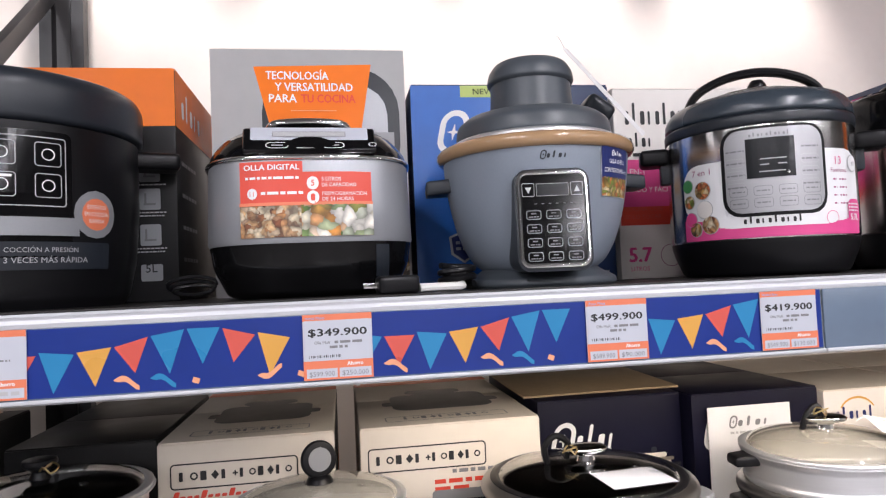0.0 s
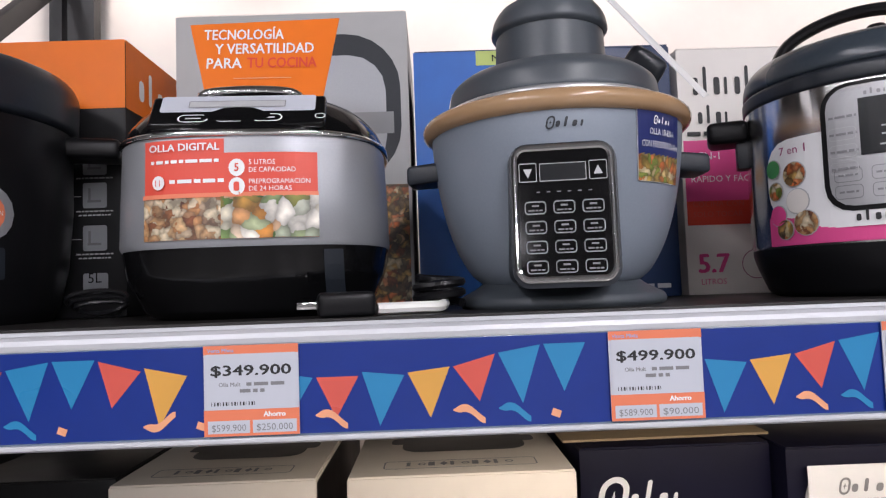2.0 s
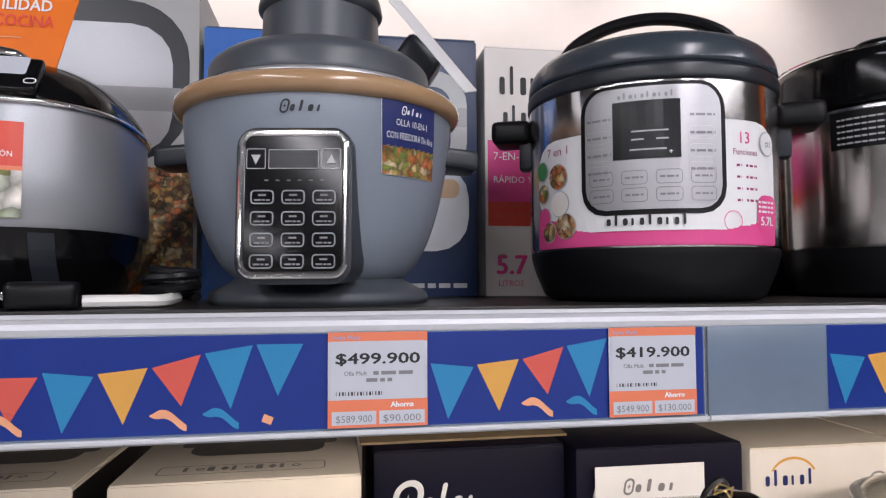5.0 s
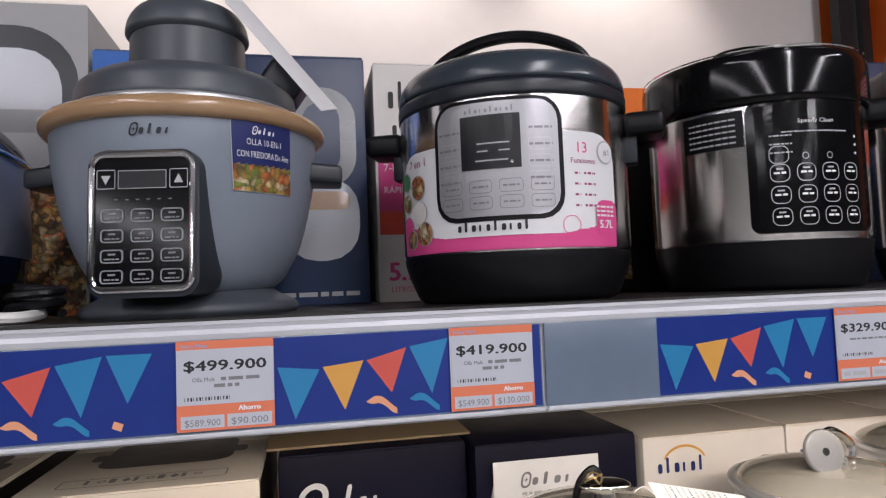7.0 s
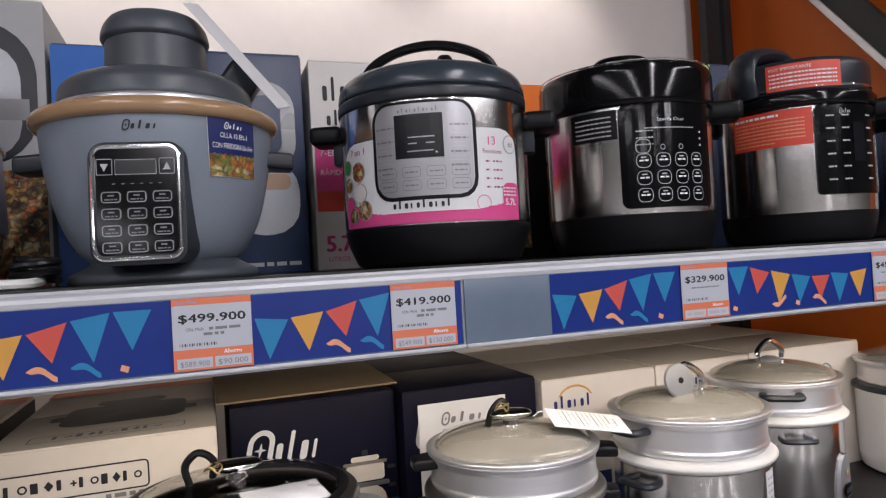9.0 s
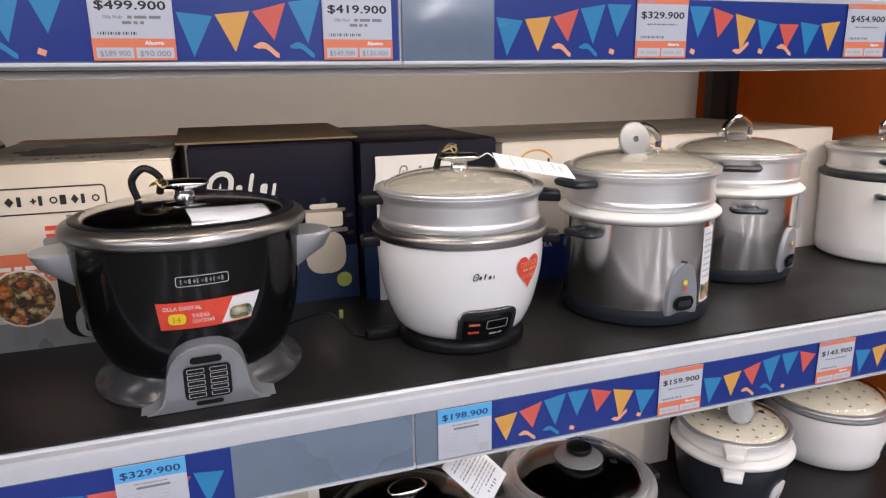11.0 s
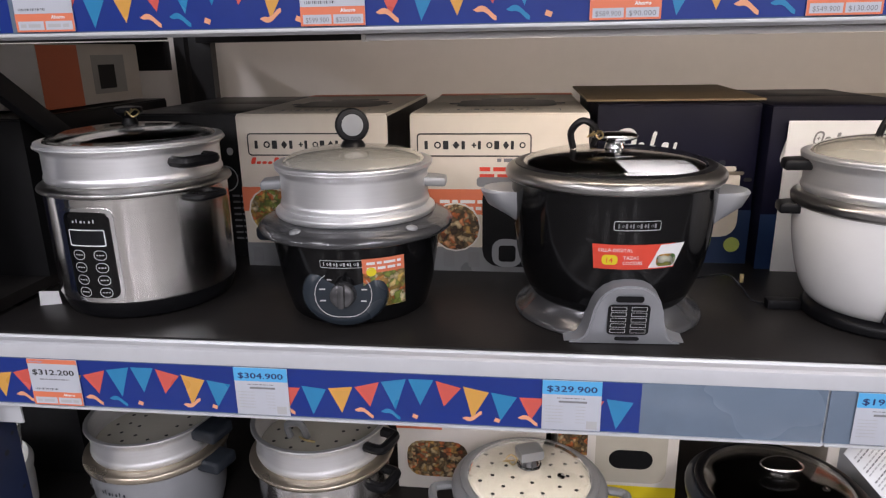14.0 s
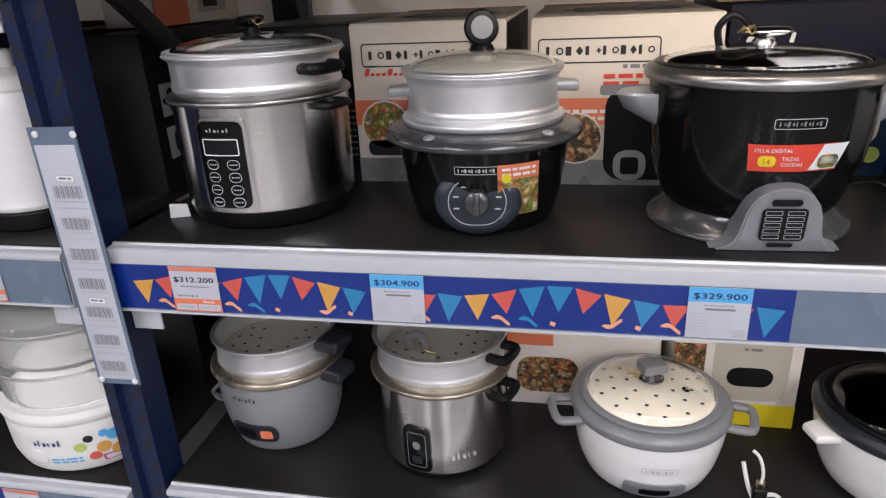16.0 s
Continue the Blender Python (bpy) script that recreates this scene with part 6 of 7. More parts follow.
def dial_rice_cooker(x, y, z):
    ob = thing("rice_cooker", "black rice cooker with dial, steaming basket and orange label", "rice cooker", x, y, z, 9)
    body = [(0.100, 0.0), (0.106, 0.004), (0.116, 0.04), (0.126, 0.10), (0.130, 0.124)]
    part("body", lathe(soft(body)), BLACKG, ob, "glossy black tapered body")
    part("flange", lathe(soft([(0.126, 0.122), (0.147, 0.128), (0.149, 0.134), (0.143, 0.142), (0.116, 0.150), (0.110, 0.148)], 0.004)), FOOTG, ob, "grey flange with lugs")
    part("inner_pot", lathe(soft([(0.108, 0.146), (0.120, 0.150), (0.122, 0.158), (0.112, 0.163)], 0.003)), ALU, ob)
    steamer(ob, 0.113, 0.160, 0.222, lip=0.005)
    perforated(ob, 0.104, 0.212, 0.003, ALU)
    glass_lid(ob, 0.115, 0.222, 0.022, "disc", ALU, 12)
    for a in (84, 274):
        ear(ob, 0.110, 0.190, a, GREYP, 0.05, 0.026, 0.014)
    for a in (40, -35):
        part("lug", lathe(soft([(0.010, 0.136), (0.009, 0.146), (0.004, 0.148)], 0.002), 14, cx=0.132 * math.sin(radians(a)), cy=-0.132 * math.cos(radians(a))), GREYP, ob)
    k = Ink(Round(body, face=-6), 0.001)
    k.ring(-0.031, 0.095, 0.031, 0.107, 0.0010, INKL, 1, 0.002)
    k.mark(0, 0.0982, 0.052, 0.0056, INKL, 11, caps=True)
    k.done("maker_plate", ob, "small silver outlined plate")
    bm = lathe(soft([(0.058, 0.0), (0.056, 0.010), (0.046, 0.016), (0.004, 0.018)], 0.004), 40, sx=1.08, sy=0.86)
    m4 = pose(-0.012, -0.104, 0.053, 82, 0, -4)
    bm.transform(m4)
    dial = part("dial_plate", bm, DIALD, ob, "dark oval dial plate")
    k = Ink(Flat(m4 @ Vector((0, 0, 0.0175)), m4.to_3x3() @ Vector((1, 0, 0)), m4.to_3x3() @ Vector((0, 1, 0))), 0.0006)
    k.ring(-0.041, -0.033, 0.041, 0.033, 0.001, INKL, 2, 0.033)
    for i in range(7):
        a = radians(200 - i * 37)
        k.rect(0.031 * math.cos(a) - 0.004, 0.026 * math.sin(a) - 0.001, 0.031 * math.cos(a) + 0.004, 0.026 * math.sin(a) + 0.001, INKL, 2)
    k.done("dial_scale", dial, "pale dial markings")
    bm = lathe(soft([(0.019, 0.0), (0.017, 0.016), (0.012, 0.018)], 0.002), 24)
    rbox(0.010, 0.034, 0.014, 0.004, pose(0, 0, 0.010), 2, bm)
    bm.transform(m4 @ pose(0, 0, 0.017))
    part("dial_knob", bm, FOOTG, dial, "dark silver knob")
    k = Ink(Round(body, face=-4), 0.0008)
    k.rect(0.024, 0.042, 0.086, 0.106, CARD, 1)
    k.rect(0.024, 0.086, 0.086, 0.108, INKO, 2)
    k.rect(0.024, 0.030, 0.086, 0.086, FOODM, 2)
    k.bars(0.03, 0.099, 0.05, 0.004, INKW, 2, 0.008, 3)
    k.disc(0.036, 0.088, 0.007, INKY, 3)
    k.done("product_label", ob, "orange label with a rice photo")
    return ob


def digital_rice_cooker(x, y, z):
    ob = thing("rice_cooker", "large black digital rice cooker with silver foot and handles", "rice cooker", x, y, z)
    part("foot", lathe(soft([(0.136, 0.0), (0.140, 0.003), (0.137, 0.009), (0.124, 0.018), (0.114, 0.030), (0.108, 0.048), (0.106, 0.058)], 0.006), sy=0.96), FOOTG, ob, "dark grey glossy splayed foot")
    body = [(0.098, 0.020), (0.116, 0.036), (0.132, 0.075), (0.141, 0.12), (0.145, 0.175), (0.146, 0.205)]
    part("body", lathe(soft(body, 0.02)), BLACKG, ob, "glossy black bowl")
    part("rim", lathe(soft([(0.143, 0.203), (0.153, 0.205), (0.156, 0.212), (0.153, 0.220), (0.140, 0.226), (0.134, 0.222), (0.134, 0.21)], 0.004)), RIMD, ob, "wide dark metal rim")
    part("inner_pot", lathe([(0.130, 0.214), (0.126, 0.10), (0.002, 0.095)], caps=False), BLACKM, ob)
    glass_lid(ob, 0.138, 0.221, 0.020, "oval", BLACKM, 0, True)
    arch = [(-0.058, 0.004, 0.244), (-0.062, 0.0, 0.268), (-0.046, -0.004, 0.284), (-0.028, -0.004, 0.272), (-0.030, 0.0, 0.250)]
    part("lid_loop", tube(arch, 0.005, 8), BLACKM, ob, "black folded lid loop")
    for a, s in ((88, 1), (272, -1)):
        bm = bmesh.new()
        rr = 0.138
        for q in range(9):
            t = -0.30 + 0.60 * q / 8
            out = 0.052 * max(0.0, math.cos(t / 0.30 * math.pi / 2)) ** 0.7 + 0.002
            for zz, o2 in ((0.140, 0.0), (0.164, out * 0.8), (0.184, out), (0.188, out * 0.92), (0.186, 0.0)):
                an = radians(a) + t
                bm.verts.new(((rr + o2) * math.sin(an), -(rr + o2) * math.cos(an), zz))
        bm.verts.ensure_lookup_table()
        for q in range(8):
            for e in range(4):
                bm.faces.new((bm.verts[q * 5 + e], bm.verts[q * 5 + 5 + e], bm.verts[q * 5 + 6 + e], bm.verts[q * 5 + 1 + e]))
        bmesh.ops.recalc_face_normals(bm, faces=bm.faces)
        part("handle", bm, SILVER, ob, "silver fin handle")
    sk = Round(body, face=4)
    k = Ink(sk, 0.0008)
    k.ring(-0.024, 0.160, 0.036, 0.173, 0.0010, INKL, 1, 0.003)
    k.mark(0.006, 0.1635, 0.050, 0.006, INKG, 11, caps=True)
    k.done("maker_plate", ob, "small silver outlined plate")
    sl = Round(body, face=4)
    sl.at = (lambda f: lambda u, v, off: f(u * 0.82, 0.124 + (v - 0.124) * 0.86, off))(sl.at)
    k = Ink(sl, 0.0008)
    k.rect(-0.056, 0.104, 0.075, 0.144, INKR, 1, lean=-0.1)
    k.rect(0.028, 0.106, 0.072, 0.143, CARD, 2, lean=0.5)
    k.rect(0.040, 0.108, 0.074, 0.128, FOODV, 3, 0.008)
    k.text("OLLA DIGITAL", -0.050, 0.133, 0.0058, INKW, 3, "l", width=0.052)
    k.rect(-0.044, 0.112, -0.020, 0.128, INKY, 3, 0.006)
    k.text("14", -0.032, 0.1155, 0.009, INKR, 4)
    k.text("TAZAS", -0.012, 0.121, 0.0058, INKW, 3, "l")
    k.text("COCIDAS", -0.012, 0.1125, 0.0058, INKW, 3, "l", width=0.03)
    k.done("product_label", ob, "red product label with a vegetable photo")
    # silver apron with the key panel, leaning back from the foot
    half = [(0.080, 0.0), (0.074, 0.003), (0.062, 0.008), (0.054, 0.016), (0.0500, 0.027), (0.0475, 0.038), (0.0450, 0.054), (0.040, 0.069), (0.031, 0.081), (0.019, 0.0885), (0.006, 0.091)]
    pts = [(-a, b) for a, b in half] + half[::-1]
    bm = prism(pts, -0.006, 0.045, 0.0)
    for v in bm.verts:
        v.co.y += 6.0 * max(0.0, abs(v.co.x) - 0.034) ** 2
    bmesh.ops.bevel(bm, geom=[e for e in bm.edges if all(v.co.y < 0.03 for v in e.verts)], offset=0.003, segments=2, affect="EDGES", clamp_overlap=True)
    bm.transform(pose(0.010, -0.140, 0.0, 7, 0, 2))
    ap = part("apron", bm, SILVER, ob, "silver apron round the keys")
    mm = pose(0.010, -0.140, 0.0, 7, 0, 2)
    k = Ink(Flat(mm @ Vector((0, -0.0062, 0)), mm.to_3x3() @ Vector((1, 0, 0)), mm.to_3x3() @ Vector((0, 0, 1))), 0.0006)
    k.rect(-0.018, 0.069, 0.018, 0.078, BLACKM, 2, 0.004)
    k.rect(-0.027, 0.021, 0.027, 0.066, BLACKM, 2, 0.006)
    k.rect(-0.016, 0.012, 0.016, 0.018, BLACKM, 2, 0.003)
    for i in range(5):
        for u in (-0.023, 0.003):
            k.ring(u, 0.024 + i * 0.0082, u + 0.020, 0.0300 + i * 0.0082, 0.0007, INKL, 3, 0.001)
    k.done("keypad", ap, "black keys in two columns")
    return ob


def white_rice_cooker(x, y, z):
    ob = thing("rice_cooker", "white rice cooker with steaming basket and red heart sticker", "rice cooker", x, y, z, -15, "", 0.97)
    part("base", lathe(soft([(0.098, 0.0), (0.103, 0.003), (0.102, 0.016), (0.090, 0.024)], 0.005)), BLACKM, ob, "black foot")
    body = [(0.086, 0.018), (0.102, 0.030), (0.116, 0.060), (0.126, 0.10), (0.131, 0.14), (0.131, 0.170)]
    part("body", lathe(soft(body, 0.02)), WHITEG, ob, "white enamelled body")
    part("collar", lathe(soft([(0.130, 0.168), (0.136, 0.172), (0.138, 0.182), (0.132, 0.188), (0.122, 0.190)], 0.004)), RIMD, ob, "dark metal collar")
    steamer(ob, 0.126, 0.188, 0.240, lip=0.004)
    perforated(ob, 0.116, 0.230, 0.003, CREAM)
    glass_lid(ob, 0.127, 0.240, 0.026, "oval", ALU)
    part("lid_loop", tube([(-0.036, 0.0, 0.268), (-0.028, 0.0, 0.292), (-0.012, 0, 0.306), (-0.004, 0, 0.290)], 0.005, 8), BLACKM, ob)
    for zz, m in ((0.158, BLACKM), (0.222, BLACKM)):
        for a in (80, 278):
            ear(ob, 0.126, zz, a, m, 0.05, 0.026, 0.016)
    sk = Round(body, face=8)
    k = Ink(sk, 0.001)
    k.rect(-0.030, 0.018, 0.062, 0.078, CHAR, 3, 0.014, True)
    k.ring(-0.030, 0.018, 0.062, 0.078, 0.003, CHROME, 3.2, 0.014, 0.001)
    k.rect(-0.022, 0.026, 0.054, 0.070, BLACKG, 4, 0.008)
    k.rect(-0.014, 0.052, 0.002, 0.056, INKO, 5)
    k.rect(-0.014, 0.038, 0.002, 0.042, INKR, 5)
    k.ring(0.012, 0.044, 0.046, 0.060, 0.001, INKL, 5, 0.003)
    k.bars(0.018, 0.034, 0.02, 0.003, INKL, layer=5)
    k.done("control_panel", ob, "black switch panel with chrome edge")
    k = Ink(sk, 0.0008)
    k.mark(0.006, 0.126, 0.036, 0.009, CHAR, 4, True, 0.25)
    k.done("maker_mark", ob, "grey maker's mark")
    k = Ink(sk, 0.0008)
    heart = []
    for i in range(28):
        t = 2 * math.pi * i / 28
        heart.append((0.086 + 0.0017 * 16 * math.sin(t) ** 3, 0.129 + 0.0018 * (13 * math.cos(t) - 5 * math.cos(2 * t) - 2 * math.cos(3 * t) - math.cos(4 * t))))
    k.poly(heart[::-1], INKR, 1.5)
    k.text("DECIDE", 0.086, 0.135, 0.008, PEACH, 3, width=0.040)
    k.bars(0.070, 0.128, 0.032, 0.004, PEACH, layer=3)
    k.text("COCINAR", 0.086, 0.117, 0.007, PEACH, 3, width=0.034)
    k.done("heart_sticker", ob, "red heart sticker")
    return ob


def steel_steamer_cooker(x, y, z, face, knob="arch", label_strip=True, s=1.0):
    ob = thing("rice_cooker", "steel rice cooker with white collar, steaming basket and glass lid", "rice cooker", x, y, z, face, "steel steamer cookers")
    part("base", lathe(soft([(0.122 * s, 0.0), (0.130 * s, 0.004), (0.134 * s, 0.020), (0.132 * s, 0.030)], 0.005)), CHAR, ob, "dark base")
    body = [(0.130 * s, 0.028), (0.132 * s, 0.031), (0.132 * s, 0.166)]
    part("body", lathe(body), STEEL, ob, "brushed steel wall")
    part("collar", lathe(soft([(0.130 * s, 0.166), (0.141 * s, 0.171), (0.144 * s, 0.177), (0.136 * s, 0.183), (0.122 * s, 0.187)], 0.004)), WHITEP, ob, "white plastic collar")
    steamer(ob, 0.131 * s, 0.186, 0.242, lip=0.006)
    perforated(ob, 0.120 * s, 0.232, 0.003, CREAM)
    glass_lid(ob, 0.134 * s, 0.242, 0.026, "arch", ALU, -face + 8)
    if knob == "disc":
        bm = lathe(soft([(0.003, -0.004), (0.027, -0.004), (0.029, 0.0), (0.027, 0.004), (0.003, 0.004)], 0.002), 28)
        bm.transform(pose(-0.03, -0.02, 0.292, 78, 0, -face))
        part("hang_disc", bm, GREYP, ob, "grey round cap on the lid loop")
        bm = lathe([(0.005, -0.0052), (0.005, 0.0052)], 14)
        bm.transform(pose(-0.03, -0.02, 0.292, 78, 0, -face))
        part("hang_disc_screw", bm, CHROME, ob)
    for a in (-86, 94) if label_strip else (-60, 118):
        loop_handle(ob, 0.129 * s * math.sin(radians(a)), -0.129 * s * math.cos(radians(a)), 0.226, a, 0.06, 0.026, 0.008, CHAR, 0.8)
        loop_handle(ob, 0.131 * s * math.sin(radians(a + 10)), -0.131 * s * math.cos(radians(a + 10)), 0.148, a + 10, 0.05, 0.022, 0.007, CHAR, 0.8)
    sk = Round(body)
    k = Ink(sk, 0.001)
    for i in range(10):
        a, b2 = i / 10, (i + 1) / 10
        wa, wb = 0.026 * math.sqrt(1 - a ** 2.4) + 0.002, 0.026 * math.sqrt(max(0, 1 - b2 ** 2.4)) + 0.002
        k.poly([(-wa, 0.022 + 0.085 * a), (wa, 0.022 + 0.085 * a), (wb, 0.022 + 0.085 * b2), (-wb, 0.022 + 0.085 * b2)], SILVER, 5)
        for sg in (-1, 1):
            k.face([sk.at(sg * wa, 0.022 + 0.085 * a, 0.005), sk.at(sg * wb, 0.022 + 0.085 * b2, 0.005), sk.at(sg * (wb + 0.004), 0.022 + 0.085 * b2, 0), sk.at(sg * (wa + 0.004), 0.022 + 0.085 * a, 0)][::sg], k.slot(SILVER))
    k.done("switch_housing", ob, "silver tapered switch housing")
    k = Ink(sk, 0.001)
    k.rect(-0.019, 0.030, 0.019, 0.054, BLACKG, 6.5, 0.012)
    k.rect(-0.012, 0.037, 0.012, 0.047, CHAR, 8, 0.003)
    k.disc(0, 0.076, 0.004, INKY, 6.5)
    k.disc(0, 0.066, 0.003, INKR, 6.5)
    k.done("switch", ob, "black switch and two pilot lamps")
    if label_strip:
        k = Ink(sk, 0.0008)
        k.rect(0.040, 0.034, 0.074, 0.158, CARD, 1)
        for i in range(8):
            k.bars(0.044, 0.145 - i * 0.010, 0.026, 0.003, INKL)
        k.rect(0.042, 0.038, 0.072, 0.064, FOODV, 2)
        k.done("side_label", ob, "white narrow product label")
    return ob


def white_drum_cooker(x, y, z):
    ob = thing("rice_cooker", "plain white drum rice cooker with steaming basket", "rice cooker", x, y, z)
    body = [(0.112, 0.0), (0.122, 0.006), (0.126, 0.03), (0.128, 0.15), (0.130, 0.175)]
    part("body", lathe(soft(body)), WHITEG, ob)
    feet(ob, 0.10)
    part("collar", lathe(soft([(0.128, 0.173), (0.134, 0.176), (0.133, 0.186), (0.12, 0.19)], 0.003)), CHAR, ob)
    steamer(ob, 0.122, 0.186, 0.236, lip=0.006)
    perforated(ob, 0.112, 0.226, 0.003, CREAM)
    glass_lid(ob, 0.124, 0.236, 0.024, "arch", ALU)
    for zz in (0.146, 0.216):
        for a in (-40, 140):
            loop_handle(ob, 0.124 * math.sin(radians(a)), -0.124 * math.cos(radians(a)), zz, a, 0.075, 0.024, 0.008, CHAR, 0.7)
    return ob


steel_rice_cooker(-0.398, 0.958, ZM)
dial_rice_cooker(-0.038, 0.945, ZM)
digital_rice_cooker(0.346, 0.945, ZM)
white_rice_cooker(0.734, 0.940, ZM)
steel_steamer_cooker(1.064, 0.955, ZM, 2, "disc", True, 0.935)
steel_steamer_cooker(1.374, 1.080, ZM, 22, "arch", False, 0.92)
white_drum_cooker(1.775, 1.060, ZM)
paper_tag("swing_tag", "white printed card tag resting on two lids", (0.772, 0.890, ZM + 0.276), (0.885, 0.872, ZM + 0.254), 0.052, True, CARD, (0.1, -0.28, 0.9))
tg = thing("leaflet", "folded white leaflet under the glass of the black cooker", "leaflet", 0.400, 0.905, ZM + 0.2235)
bm = rbox(0.100, 0.065, 0.001, 0.0003, pose(0, 0, 0, 3, 1, 8))
part("sheet", bm, TAGW, tg)
cord = thing("cable_coil", "thin power cord with a brass-tipped plug", "power cord", 0.52, 1.0, ZM)
part("cable", tube([(-0.07, 0.0, 0.02), (-0.03, -0.01, 0.035), (0.01, -0.02, 0.045), (0.03, -0.03, 0.03), (0.05, -0.03, 0.008), (0.09, -0.04, 0.004)], 0.0016, 6), BLACKM, cord)
part("plug", rbox(0.05, 0.02, 0.016, 0.005, pose(0.09, -0.04, 0)), BLACKM, cord)
part("tip", rbox(0.006, 0.004, 0.014, 0.001, pose(0.03, -0.03, 0.036)), GOLD, cord)


# ---- low shelf ----
def grey_rice_cooker(x, y, z):
    ob = thing("rice_cooker", "silver-grey rice cooker with open steaming basket", "rice cooker", x, y, z, 0, "", 1.0, 1.2)
    body = [(0.080, 0.0), (0.094, 0.006), (0.108, 0.04), (0.116, 0.09), (0.117, 0.128)]
    part("body", lathe(soft(body, 0.015)), SILVER, ob)
    part("rim", lathe(soft([(0.116, 0.126), (0.125, 0.130), (0.124, 0.138), (0.112, 0.142)], 0.003)), CHAMP, ob, "champagne metal rim")
    steamer(ob, 0.110, 0.140, 0.186, lip=0.005)
    perforated(ob, 0.103, 0.152, 0.002, CREAM)
    for zz in (0.116, 0.166):
        bm = rbox(0.055, 0.05, 0.020, 0.008, None, 3)
        bm.transform(pose(0, 0, 0, 0, 0, 75) @ pose(0, -0.130, zz))
        part("handle", bm, CHAR, ob)
    k = Ink(Round(body, face=-10), 0.001)
    k.rect(-0.044, 0.030, 0.050, 0.062, CHAR, 3, 0.014, True)
    k.rect(-0.030, 0.038, 0.010, 0.054, BLACKM, 4, 0.004)
    k.rect(0.018, 0.038, 0.040, 0.054, INKO, 4, 0.004)
    k.mark(0.0, 0.105, 0.05, 0.008, CHAR, 7)
    k.done("switch_panel", ob, "dark switch with an orange pilot lamp")
    return ob


def steel_drum_cooker(x, y, z):
    ob = thing("rice_cooker", "steel rice cooker with open steaming basket and black switch", "rice cooker", x, y, z, 0, "", 0.98, 1.19)
    part("base", lathe(soft([(0.105, 0.0), (0.110, 0.004), (0.112, 0.014)], 0.003)), BLACKM, ob)
    body = [(0.111, 0.014), (0.113, 0.016), (0.117, 0.148)]
    part("body", lathe(body), STEEL, ob, "brushed steel wall")
    part("rim", lathe(soft([(0.116, 0.146), (0.126, 0.150), (0.128, 0.156), (0.112, 0.162)], 0.003)), CHAMP, ob, "champagne metal rim")
    steamer(ob, 0.114, 0.160, 0.208, lip=0.006)
    perforated(ob, 0.107, 0.172, 0.002, CREAM)
    part("inverted_knob", tube([(-0.05, -0.02, 0.178), (-0.055, -0.02, 0.198), (-0.03, -0.025, 0.204), (-0.02, -0.02, 0.178)], 0.006, 8), GREYP, ob)
    part("wire_tie", tube([(-0.03, -0.03, 0.184), (-0.015, -0.045, 0.188), (0.0, -0.04, 0.183)], 0.0018, 6), GOLD, ob, "twisted brass tie")
    for zz in (0.130, 0.192):
        loop_handle(ob, 0.114 * math.sin(radians(70)), -0.114 * math.cos(radians(70)), zz, 70, 0.05, 0.026, 0.008)
    sk = Round(body, face=-12)
    k = Ink(sk, 0.001)
    k.rect(-0.026, 0.020, 0.024, 0.096, BLACKG, 4, 0.010, True)
    k.ring(-0.018, 0.028, 0.016, 0.088, 0.001, INKG, 5, 0.006)
    k.disc(-0.001, 0.066, 0.007, INKG, 5)
    k.rect(-0.010, 0.034, 0.008, 0.048, CHAR, 5, 0.003)
    k.done("switch_panel", ob, "black switch plate")
    k = Ink(sk, 0.0008)
    k.mark(0.082, 0.040, 0.048, 0.012, INKL, 5)
    k.done("maker_mark", ob, "pale maker's mark")
    return ob


